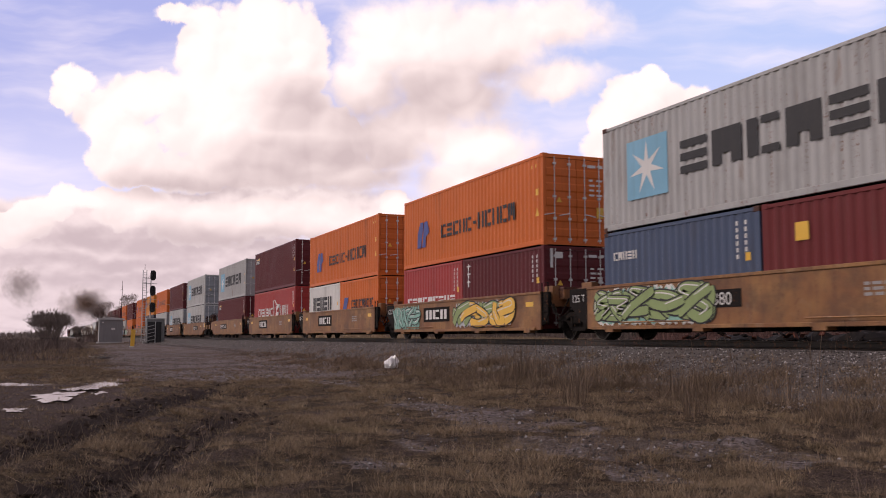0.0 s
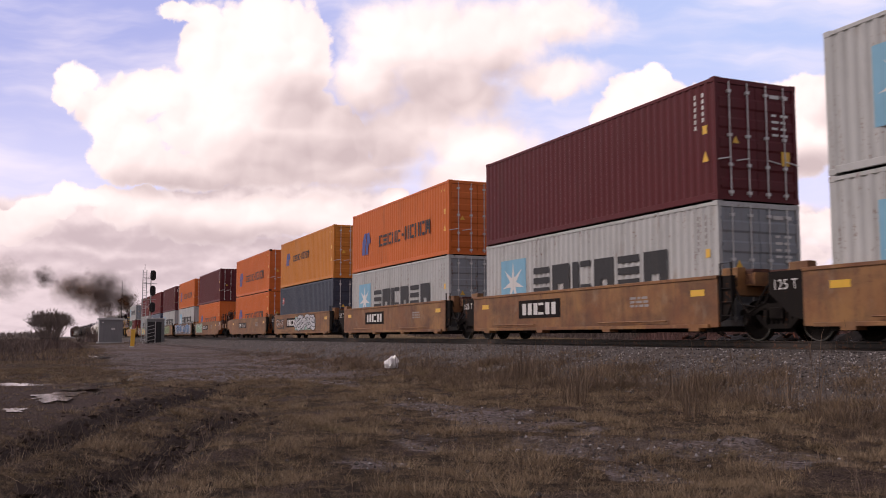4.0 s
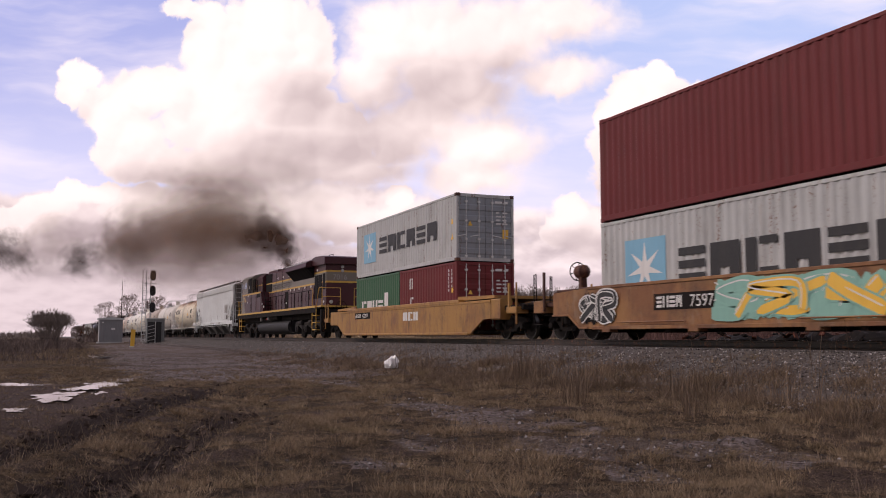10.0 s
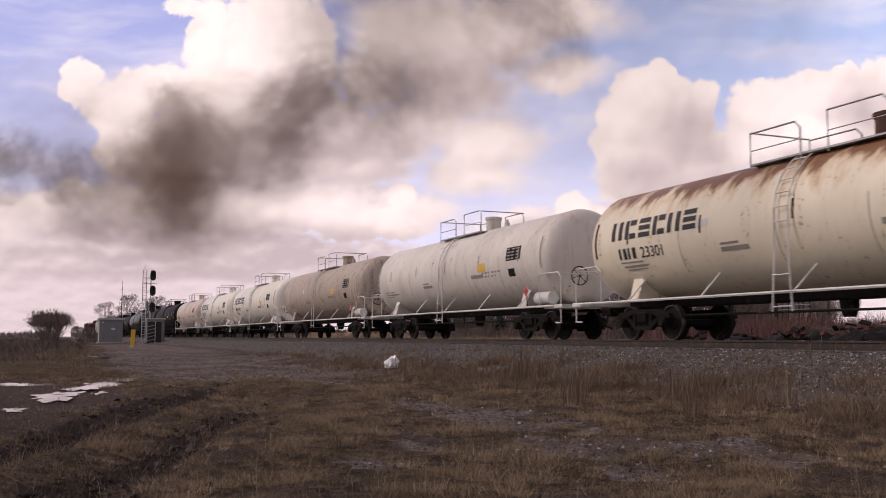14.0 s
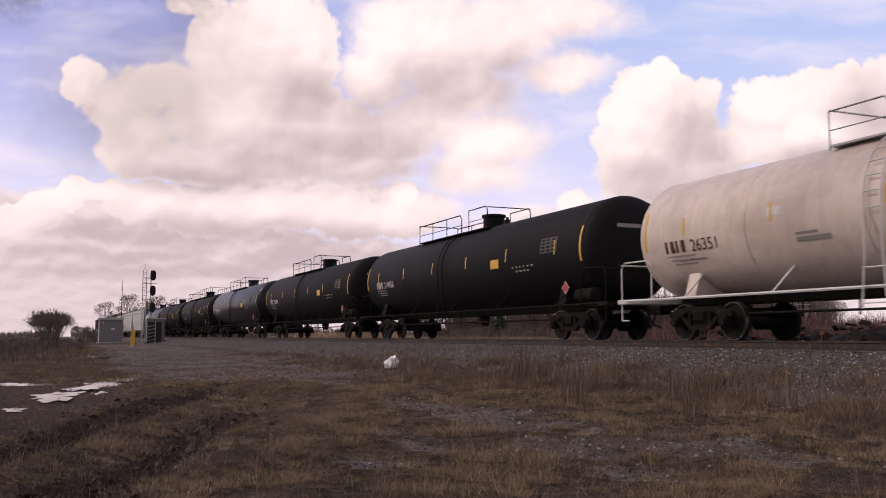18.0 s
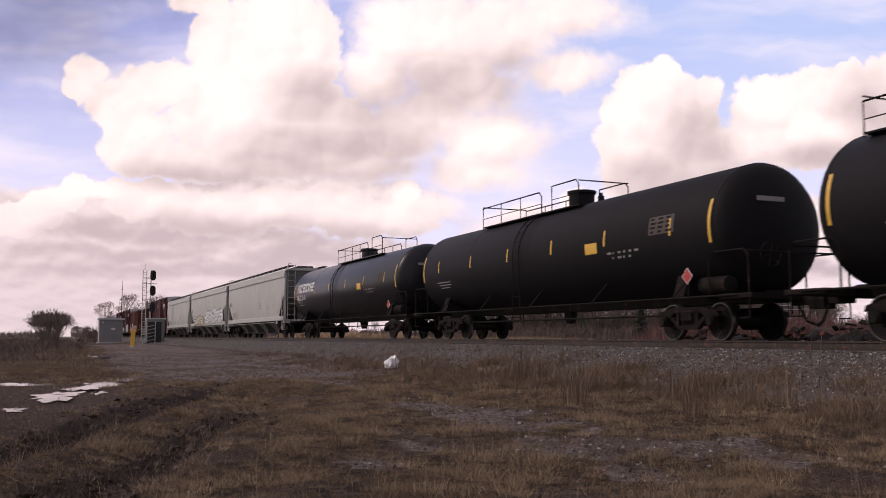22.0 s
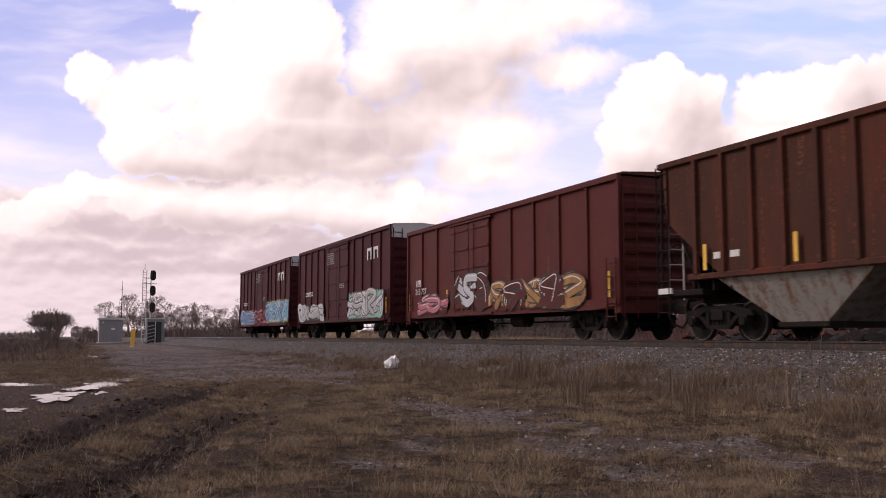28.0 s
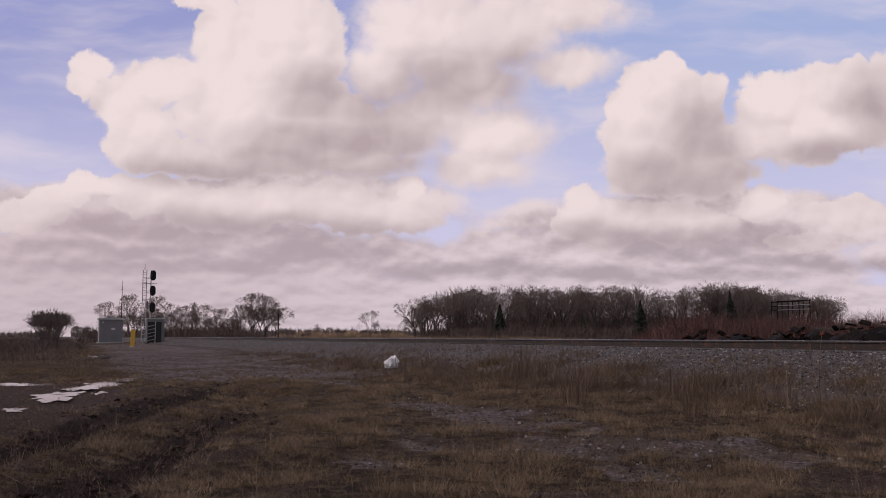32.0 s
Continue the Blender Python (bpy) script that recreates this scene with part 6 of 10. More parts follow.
    if mark:
        def wrapped(x0, x1, w0, w1, n):
            ms = Mesh()
            w = (x1 - x0) / n
            for i in range(n):
                a = x0 + i * w
                forms = (((0, 0.26, 0, 1), (0.52, 0.80, 0, 1)), ((0, 0.26, 0, 1), (0.34, 0.80, 0.70, 1), (0.34, 0.80, 0, 0.28)), ((0, 0.80, 0.74, 1), (0, 0.80, 0.37, 0.62), (0, 0.80, 0, 0.25)))
                for (u0, u1, v0, v1) in forms[(0, 1, 2, 1, 0, 2, 1)[i % 7]]:
                    q = shell(a + u0 * w, a + u1 * w, w0 + (w1 - w0) * v0, w0 + (w1 - w0) * v1)
                    ms.add(q.v, q.f)
                ms.cut()
            return ms
        parts("wordmark", wrapped(1.5, 5.1, 2, 21, 6), mark, ob, "broad lettering drawn as bars")
    if number:
        w = math.radians(num_w - 5)
        lettering(number, 0.40, num_x + 0.95, -(r + 0.012) * math.cos(w), zc + (r + 0.012) * math.sin(w), num_mat, ob, tilt=num_w)
        for j in range(4):
            part("stencil", shell(num_x + 0.2 * j, num_x + 0.2 * j + 0.09 + 0.05 * (j % 2), num_w - 5, num_w + 6), num_mat, ob, "bars of lettering")
    for j in range(3):
        part("stencil", shell(num_x + 0.1 * j, num_x + 0.9 + 0.35 * rng.random(), num_w - 9 - 4 * j, num_w - 7.6 - 4 * j), M_GREY, ob, "small print, unreadable")
    xp = L - hd - 2.6
    pan = part("data_panel", shell(xp + 0.2, xp + 1.2, 0, 17, 0.005), panel or (STEEL if fit is WHITE else M_DIM), ob, "stencilled data panel")
    ink = STEEL if fit is not WHITE else M_GREY
    for j in range(4):
        for k in range(3):
            a = xp + 0.27 + 0.31 * k
            part("stencil", shell(a, a + rng.uniform(0.12, 0.25), 13.5 - 4 * j, 15.5 - 4 * j, 0.009), ink, pan)
    for j, (a, b) in enumerate(((xp - 1.7, xp - 0.2), (xp - 1.5, xp - 0.5))):
        while a < b:
            part("stencil", shell(a, a + rng.uniform(0.06, 0.2), -12 - 5 * j, -9.8 - 5 * j), M_GREY, ob, "small print, unreadable")
            a += 0.25
    if stripes is M_YELLOW or fit is WHITE:
        part("sign_plate", shell(L * 0.68, L * 0.68 + 0.6, -9, 2), M_YELLOW, ob, "yellow panel")
    if fit is WHITE:
        part("data_panel", shell(xp + 0.3, xp + 0.75, -20, -10, 0.005), STEEL, ob, "small dark panel")
        for x0, x1, w0, w1 in ((xp - 2.6, xp - 1.6, -17, -12), (L * 0.36, L * 0.36 + 0.9, -22, -18), (L * 0.36, L * 0.36 + 0.6, -16, -14), (1.9, 2.9, num_w - 14, num_w - 12)):
            part("stencil", shell(x0, x1, w0, w1), M_FAINT, ob, "faint print, unreadable")
        for x in (L * 0.27, L * 0.47, L * 0.62, L * 0.78):
            part("drip_line", shell(x, x + 0.022, -38, 8, 0.004), M_FAINT, ob, "thin dark weld line")
        part("vent_patch", shell(dx - 4.2, dx - 3.8, 2, 9, 0.005), M_WHITE, ob)
    if placard:
        px = L - hd - 0.9
        d = Mesh().flat([(px - 0.20, 1.5), (px, 1.30), (px + 0.20, 1.5), (px, 1.70)], -1.56)
        part("placard", d, M_WHITE, ob, "white diamond placard")
        part("placard", Mesh().flat([(px - 0.175, 1.5), (px, 1.325), (px + 0.175, 1.5), (px, 1.675)], -1.565), M_RED, ob, "red diamond")
        part("placard_holder", Mesh().tube([(px, -1.52, 1.0), (px, -1.54, 1.7)], 0.02, 5), STEEL, ob)
    if fit is not WHITE:
        x = L - 0.02
        part("stencil", Mesh().add([(L - 0.03, -0.75, zc + 0.55), (L - 0.03, 0.05, zc + 0.55), (L - 0.03, 0.05, zc + 0.66), (L - 0.03, -0.75, zc + 0.66)], [(0, 1, 2, 3)]), M_GREY, ob)
    MOVING.append((ob, s, 0.0))
    return ob


tank_car(-339.5, 16.0, CREAM_R, "cream railway tank car badly streaked with rust", mark=M_BLACK, number="23301", num_x=1.8, stripes=RUST, placard=False)
tank_car(-357.5, 16.3, TANK_G, "dirty grey-white railway tank car", num_x=1.3, stripes=M_GREY)
tank_car(-375.8, 16.3, TANK_B, "brownish cream railway tank car, grimy all over", num_x=1.4, stripes=M_GREY)
tank_car(-393.4, 16.0, CREAM, "cream-white railway tank car with dark lettering", mark=M_BLACK, number="23095", num_x=1.8, stripes=RUST)
tank_car(-410.5, 16.0, CREAM, "cream-white railway tank car with dark lettering", mark=M_BLACK, number="23308", num_x=1.8, stripes=RUST)
tank_car(-428.4, 16.0, PINK, "pinkish cream railway tank car", number="26351", num_x=1.5, num_mat=RUST)
BK = dict(r=1.55, zc=2.60, fit=STEEL, num_mat=M_WHITE, rail="long", panel=M_DIM, num_w=-9, num_x=2.0, dome=0.54)
tank_car(-450.2, 20.2, BLACK, "matt black railway tank car with yellow stripes", number="219456", **BK)
tank_car(-472.0, 20.0, BLACK, "matt black railway tank car with yellow stripes", number="785394", **BK)
tank_car(-493.9, 19.85, BLACK_G, "glossy black railway tank car with yellow stripes", number="306302", **BK)
tank_car(-514.9, 19.0, BLACK, "black railway tank car with a full-length top rail", **{**BK, "rail": "full"})
tank_car(-535.7, 18.75, BLACK, "matt black railway tank car with a yellow panel", **BK)
tank_car(-556.7, 19.1, BLACK_G, "black railway tank car with white lettering", mark=M_WHITE, number="37542", **{**BK, "rail": "fore", "num_x": 1.4})


# ---- covered hoppers ----
def covered_hopper(s, length, mat, label, number=None, tags=(), ztop=4.42, end_mat=HOP_D, outlets=4, seed=1):
    """Smooth-sided covered hopper: bowed sides, cut-away ends, roof walk, ladders and outlet gates. Its space starts at the trailing end."""
    ob = empty("hopper_car", label, "hopper car", "hopper cars of the train")
    L = length
    e = 1.75            # end bay
    zb = 1.14
    for sd in (-1, 1):
        m = Mesh()
        # slightly bowed side sheet as strips from sill to roof, with the lower corners cut away
        rows = [(1.38, 1.40), (1.9, 1.47), (2.9, 1.50), (3.8, 1.47), (ztop - 0.18, 1.42)]
        xs = [0.0, 1.15, 1.3, e, L - e, L - 1.3, L - 1.15, L]
        vs, ids = [], {}
        for i, (z, h) in enumerate(rows):
            for j, x in enumerate(xs):
                ids[i, j] = len(vs)
                vs.append((x, sd * h, z))
        fs = []
        for i in range(len(rows) - 1):
            for j in range(len(xs) - 1):
                if i == 0 and j != 3:
                    continue
                if i == 1 and j in (0, 6):
                    continue
                q = (ids[i, j], ids[i, j + 1], ids[i + 1, j + 1], ids[i + 1, j])
                fs.append(q if sd < 0 else q[::-1])
        # triangles close the cut corners
        for a, b, c in (((1, 1), (2, 0), (2, 1)), ((1, 6), (2, 6), (2, 7)), ((0, 3), (1, 1), (1, 3)), ((0, 4), (1, 4), (1, 6))):
            q = (ids[a], ids[b], ids[c])
            fs.append(q)
        m.add(vs, fs)
        part("side_sheet", m, mat, ob, smooth=True)
        y0, y1 = sorted((sd * 1.52, sd * 1.36))
        part("side_sill", Mesh().box(0.05, L - 0.05, y0, y1, zb - 0.02, 1.40, 0.02), HOP_L if mat is HOP_L else mat, ob)
        y0, y1 = sorted((sd * 1.46, sd * 1.36))
        part("top_chord", Mesh().box(0.0, L, y0, y1, ztop - 0.26, ztop - 0.06, 0.02), mat, ob)
        pr = [(sd * 1.40, ztop - 0.58), (sd * 1.525, ztop - 0.50), (sd * 1.50, ztop - 0.22), (sd * 1.40, ztop - 0.20)]
        part("eave_sheet", Mesh().along_x(pr if sd > 0 else pr[::-1], 0.02, L - 0.02), mat, ob)
        part("eave_lip", Mesh().box(0.05, L - 0.05, min(sd * 1.53, sd * 1.44), max(sd * 1.53, sd * 1.44), ztop - 0.53, ztop - 0.505), mat, ob)
        for zz, yw in ((0.43, 1.520), (0.36, 1.515), (0.29, 1.510)) if seed == 3 else ():
            part("eave_crease", Mesh().box(0.05, L - 0.05, min(sd * yw, sd * (yw + 0.012)), max(sd * yw, sd * (yw + 0.012)), ztop - zz - 0.01, ztop - zz + 0.01), mat, ob)
    part("roof", Mesh().along_x([(-1.42, ztop - 0.10), (1.42, ztop - 0.10), (1.1, ztop + 0.03), (0, ztop + 0.10), (-1.1, ztop + 0.03)], 0.02, L - 0.02), mat, ob)
    walk_m = Mesh()
    for sd in (-1, 1):
        walk_m.box(-0.2, L + 0.2, sd * 1.1 - 0.16, sd * 1.1 + 0.16, ztop + 0.14, ztop + 0.20)
    walk_m.box(0.5, L - 0.5, -0.5, 0.5, ztop + 0.08, ztop + 0.22, 0.03)
    part("roof_walk", walk_m, STEEL, ob, "dark grating along the roof")
    n = int(L / 1.35)
    for i in range(n + 1):
        x = 0.05 + (L - 0.1) * i / n
        part("walk_bracket", cached(("wb", mat.name, ztop), lambda: Mesh().tube([(0, -1.41, ztop - 0.05), (0, -1.24, ztop + 0.19)], 0.022, 5).data("walk_bracket", mat)), None, ob, at=pose(x, 0, 0))
    # end walls and slope sheets in the shade-darkened grey, end cages
    for way, x in ((-1, 0.0), (1, L)):
        xi = x - way * 0.12
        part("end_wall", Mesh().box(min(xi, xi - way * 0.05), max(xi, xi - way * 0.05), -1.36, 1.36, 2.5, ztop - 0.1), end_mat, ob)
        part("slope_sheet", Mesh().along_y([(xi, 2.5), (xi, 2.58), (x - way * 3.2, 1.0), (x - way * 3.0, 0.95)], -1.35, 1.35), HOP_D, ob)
        ladder(ob, x + way * 0.02, -1.05, 1.0, ztop + 0.25, 0.46, mat, 0.36, side="y")
        ladder(ob, x - way * 0.3, -1.53, 0.55, 2.6, 0.42, mat, 0.36)
        for yy in (-1.42, 1.42):
            part("corner_post", Mesh().box(min(x, x - way * 0.1), max(x, x - way * 0.1), yy - 0.05, yy + 0.05, 1.0, ztop - 0.1), mat, ob)
        part("end_sill", Mesh().box(min(x, x - way * 0.4), max(x, x - way * 0.4), -1.45, 1.45, 0.95, 1.2, 0.02), mat, ob)
        g = Mesh().tube([(x, -1.1, ztop + 0.28), (x, -1.1, ztop + 0.34), (x + way * 0.12, -1.25, ztop + 0.34), (x + way * 0.12, -1.45, ztop - 0.2)], 0.02, 5)
        part("grab_iron", g, mat, ob)
        truck(ob, x - way * 1.75)
        coupler(ob, x + way * 0.7, way)
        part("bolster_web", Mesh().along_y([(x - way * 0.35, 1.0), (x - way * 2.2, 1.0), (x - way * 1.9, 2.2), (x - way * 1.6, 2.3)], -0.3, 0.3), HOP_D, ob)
        st = Mesh().tube([(x - way * 0.08, -1.44, 0.98), (x - way * 0.08, -1.44, 0.52), (x - way * 0.5, -1.44, 0.52), (x - way * 0.5, -1.44, 0.98)], 0.02, 5)
        part("stirrup_step", st.tube([(x - way * 0.08, -1.44, 0.76), (x - way * 0.5, -1.44, 0.76)], 0.016, 5), mat, ob)
        part("brake_rigging", Mesh().box(min(x - way * 0.5, x - way * 3.2), max(x - way * 0.5, x - way * 3.2), -0.9, 0.9, 0.82, 0.98).box(min(x - way * 2.9, x - way * 3.5), max(x - way * 2.9, x - way * 3.5), -0.8, 0.8, 0.45, 0.95, 0.05), STEEL, ob)
        # jacking pad: pale square with a dark hole
        jx = x - way * 1.9
        part("jacking_pad", Mesh().box(jx - 0.13, jx + 0.13, -1.53, -1.48, 0.92, 1.16, 0.01), mat, ob)
    hand_brake(ob, L + 0.1, 0.2, 2.0, STEEL)
    part("centre_sill", Mesh().box(0.2, L - 0.2, -0.25, 0.25, 0.86, 1.1), STEEL, ob)
    part("inner_bin", Mesh().box(e, L - e, -1.3, 1.3, 1.05, 1.45), STEEL, ob)
    part("bin_wall", Mesh().box(e + 0.6, L - e - 0.6, -0.06, 0.06, 0.55, 1.1), STEEL, ob)
    span = (L - 5.4) / outlets
    for k in range(outlets):
        x0 = 2.7 + k * span
        c = x0 + span / 2
        m = Mesh()
        a, b = span * 0.30, 0.50
        vs = [(c - a, -1.35, 1.16), (c + a, -1.35, 1.16), (c + a, 1.35, 1.16), (c - a, 1.35, 1.16), (c - b, -0.75, 0.42), (c + b, -0.75, 0.42), (c + b, 0.75, 0.42), (c - b, 0.75, 0.42)]
        m.add(vs, [(0, 1, 5, 4), (1, 2, 6, 5), (2, 3, 7, 6), (3, 0, 4, 7), (4, 5, 6, 7)])
        part("outlet_bin", m, HOP_B, ob)
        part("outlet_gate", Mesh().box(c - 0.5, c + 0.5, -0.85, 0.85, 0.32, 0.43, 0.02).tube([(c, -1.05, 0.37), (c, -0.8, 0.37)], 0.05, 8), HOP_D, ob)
    part("brake_pipe", Mesh().tube([(2.9, -1.42, 1.02), (L - 2.9, -1.42, 1.02)], 0.018, 6), mat, ob)
    rng = random.Random(seed)
    y = -1.475
    for i in range(6):
        x = (3.2, 6.4, 9.6, 12.75, 15.95, 17.7)[i] if seed == 3 else 1.9 + (L - 3.8) * i / 5
        h = 0.75 if i == 5 or (i == 0 and seed != 3) else 0.42
        part("reflector", Mesh().flat([(x, 1.52), (x + 0.08, 1.52), (x + 0.08, 1.52 + h), (x, 1.52 + h)], y - 0.045), M_YELLOW if seed == 5 else RUST, ob, "upright reflective stripe")
    nx = 1.6 if seed == 3 else 0.95
    part("stencil", bars(Mesh(), nx, nx + 0.8, 2.50, 2.78, y - 0.05, 4, rng, 0.3), M_BLACK, ob)
    if number:
        lettering(number, 0.34, nx, y - 0.052, 2.0, M_BLACK, ob)
    if seed == 3:
        dp = part("data_panel", Mesh().flat([(16.8, 1.54), (17.35, 1.54), (17.35, 1.90), (16.8, 1.90)], y - 0.045), M_DIM, ob, "dark data panel with pale print")
        part("stencil", small_print(Mesh(), 16.84, 17.32, 1.57, 1.87, y - 0.049, 3, rng), M_GREY, dp)
        part("stencil", small_print(Mesh(), 16.1, 17.45, 2.05, 2.75, y - 0.048, 8, rng), M_FAINT, ob, "paragraph of faint print, unreadable")
        for x0, x1 in ((8.8, 11.0), (13.2, 14.2), (16.4, 16.7)):
            part("stencil", small_print(Mesh(), x0, x1, 1.19, 1.33, -1.525, 2, rng), M_FAINT, ob, "faint print on the sill")
        for x0 in (1.15, 18.3):
            part("grab_iron", Mesh().tube([(x0, y - 0.03, 2.0), (x0, y - 0.09, 2.02), (x0 + 0.32, y - 0.09, 2.6), (x0 + 0.32, y - 0.03, 2.62)], 0.02, 5), HOP_D, ob)
    part("stencil", small_print(Mesh(), 2.0, 3.6, 1.55, 1.95, y - 0.04, 4, rng), M_GREY, ob, "small print, unreadable")
    if seed == 5:
        for k, (x, z) in enumerate(((L * 0.62, 2.0), (L * 0.75, 1.95), (L * 0.84, 2.0))):
            part("stencil", small_print(Mesh(), x, x + (0.75, 0.45, 0.35)[k], z, z + (0.42, 0.25, 0.25)[k], y - 0.048, 4, rng), M_GREY, ob, "small print, unreadable")
    if seed == 8:
        part("stencil", small_print(Mesh(), L * 0.62, L * 0.62 + 1.1, 1.9, 2.5, y - 0.048, 5, rng), M_GREY, ob, "small print, unreadable")
    for (x0, x1, z0, z1, fills, line, n, base) in tags:
        graffiti(ob, x0, x1, z0, z1, -1.535, fills, line, rng.randrange(999), n, base)
    MOVING.append((ob, s, 0.0))
    return ob


covered_hopper(-321.95, 19.75, HOP_L, "pale grey covered hopper car, streaked sides", number="52262", outlets=4, seed=3, ztop=4.42,
               tags=[(0.3, 3.2, 1.12, 1.62, [WHITE, HOP_L], M_GREY, 4, None)])
covered_hopper(-578.4, 19.6, HOP, "light grey covered hopper car with a roof walk", seed=5)
covered_hopper(-600.0, 20.5, HOP, "light grey covered hopper car covered in graffiti", number="6345", seed=6,
               tags=[(2.9, 8.6, 1.15, 2.15, [G_TEAL, G_CREAM, G_ORAN], BOX_R, 4, G_ORAN), (9.4, 19.2, 1.2, 2.7, [HOP_L, HOP], M_BLACK, 8, None)])
covered_hopper(-620.6, 19.2, HOP, "light grey covered hopper car with a roof walk", seed=8)


# ---- box cars ----
def box_car(s, length, mat, label, ztop=5.12, ribs=12, door=(6.1, 9.9), word_mat=M_WHITE, pale_roof=True, tags=(), lines=True, number=None):
    ob = empty("box_car", label, "box car", "box cars of the train")
    L = length
    zb = 0.82
    for sd in (-1, 1):
        y0, y1 = sorted((sd * 1.38, sd * 1.33))
        part("side_wall", Mesh().box(0.05, L - 0.05, y0, y1, zb, ztop - 0.1), mat, ob)
        y0, y1 = sorted((sd * 1.47, sd * 1.34))
        part("side_sill", Mesh().along_y([(0, zb + 0.1), (1.2, zb), (L - 1.2, zb), (L, zb + 0.1), (L, zb + 0.28), (0, zb + 0.28)], y0, y1), mat, ob)
        part("top_chord", Mesh().box(0, L, y0, y1, ztop - 0.22, ztop - 0.04, 0.02), mat, ob)
        for i in range(ribs + 1):
            x = 0.06 + (L - 0.12) * i / ribs
            if door[0] - 0.2 < x < door[1] + 0.1:
                continue
            y0, y1 = sorted((sd * 1.45, sd * 1.37))
            part("rib", Mesh().along_x([(y0, zb + 0.2), (y1, zb + 0.2), (y1, ztop - 0.2), (y0, ztop - 0.2)], x - 0.06, x + 0.06), mat, ob)
        d0, d1 = door
        w = (d1 - d0) / 2
        for k in range(2 if d1 - d0 > 2.6 else 1):
            ww = w if d1 - d0 > 2.6 else 2 * w
            a = d0 + k * ww
            y0, y1 = sorted((sd * 1.47, sd * 1.40))
            dr = part("door", Mesh().box(a + 0.03, a + ww - 0.03, y0, y1, zb + 0.12, ztop - 0.32, 0.015), mat, ob)
            for q in range(5):
                z = zb + 0.3 + q * (ztop - zb - 0.9) / 4
                y2, y3 = sorted((sd * 1.50, sd * 1.46))
                part("door_rib", Mesh().box(a + 0.05, a + ww - 0.05, y2, y3, z, z + 0.10, 0.01), mat, dr)
            part("lock_rod", Mesh().tube([(a + ww * 0.3, sd * 1.52, zb + 0.15), (a + ww * 0.3, sd * 1.52, ztop - 0.4)], 0.022, 5), mat, dr)
            part("door_handle", Mesh().box(a + ww * 0.3 - 0.2, a + ww * 0.3 + 0.2, min(sd * 1.56, sd * 1.5), max(sd * 1.56, sd * 1.5), 1.7, 1.78), mat, dr)
        y0, y1 = sorted((sd * 1.53, sd * 1.40))
        parts("door_track", Mesh().box(d0 - 1.6 if d0 > 2 else d0, d1 + 0.3, y0, y1, zb + 0.03, zb + 0.11).cut().box(d0 - 0.2, d1 + 0.2, y0, y1, ztop - 0.32, ztop - 0.26), mat, ob)
    part("roof", Mesh().along_x([(-1.44, ztop - 0.06), (1.44, ztop - 0.06), (1.3, ztop), (0, ztop + 0.08), (-1.3, ztop)], 0.0, L), SILVER if pale_roof else mat, ob)
    part("floor", Mesh().box(0.1, L - 0.1, -1.36, 1.36, zb + 0.1, zb + 0.28).box(0.1, L - 0.1, -0.25, 0.25, 0.75, zb + 0.1), STEEL, ob)
    for way, x in ((-1, 0.0), (1, L)):
        xi = x - way * 0.08
        hi_ = ztop - (0.62 if pale_roof else 0.1)
        part("end_wall", Mesh().box(min(xi, xi - way * 0.04), max(xi, xi - way * 0.04), -1.38, 1.38, zb, hi_), mat, ob)
        if pale_roof:
            part("end_cap", Mesh().box(min(x, xi), max(x, xi), -1.40, 1.40, hi_, ztop - 0.05), SILVER, ob, "pale grey upper end panel")
        k = 8
        for i in range(k):
            z = zb + 0.25 + (hi_ - zb - 0.4) * i / k
            part("end_rib", Mesh().along_y([(xi, z), (xi + way * 0.08, z + 0.1), (xi + way * 0.08, z + 0.24), (xi, z + 0.34)], -1.25, 1.25), mat, ob)
        ladder(ob, x - way * 0.32, -1.5, 0.5, 2.2, 0.44, mat, 0.36)
        ladder(ob, x + way * 0.03, -1.1, 0.6, ztop - 0.2, 0.42, mat, 0.4, side="y")
        truck(ob, x - way * 2.05)
        coupler(ob, x + way * 0.75, way)
        part("end_sill", Mesh().box(min(x, x - way * 0.3), max(x, x - way * 0.3), -1.42, 1.42, zb - 0.1, zb + 0.12), mat, ob)
    hand_brake(ob, L + 0.12, 0.4, 2.3, STEEL)
    part("brake_gear", Mesh().spin([(-0.5, 0.05), (-0.45, 0.22), (0.45, 0.22), (0.5, 0.05)], "x", (L * 0.55, -0.6, 0.62), 10).box(L * 0.3, L * 0.7, -0.05, 0.05, 0.55, 0.6), STEEL, ob)
    y = -1.476
    rng = random.Random(int(-s))
    if lines:
        part("stencil", small_print(Mesh(), door[0] + 0.25, door[0] + 1.5, ztop - 1.25, ztop - 0.6, y - 0.03, 6, rng), M_GREY, ob, "small print, unreadable")
        part("stencil", small_print(Mesh(), door[1] - 1.3, door[1] - 0.5, 2.55, 2.8, y - 0.03, 3, rng), M_GREY, ob, "small print, unreadable")
        part("stencil", bars(Mesh(), 1.7, 3.3, 2.38, 2.62, -1.455, 5, rng, 0.25), M_WHITE, ob)
        m = Mesh()
        z = ztop - 1.42
        for x in (12.9, 13.85):
            m.flat([(x, z), (x + 0.16, z), (x + 0.16, z + 0.55), (x, z + 0.55)], -1.458)
            m.flat([(x + 0.16, z + 0.41), (x + 0.66, z + 0.41), (x + 0.66, z + 0.55), (x + 0.16, z + 0.55)], -1.458)
            m.flat([(x + 0.5, z), (x + 0.66, z), (x + 0.66, z + 0.41), (x + 0.5, z + 0.41)], -1.458).cut()
        parts("wordmark", m, word_mat, ob, "white lettering drawn as bars")
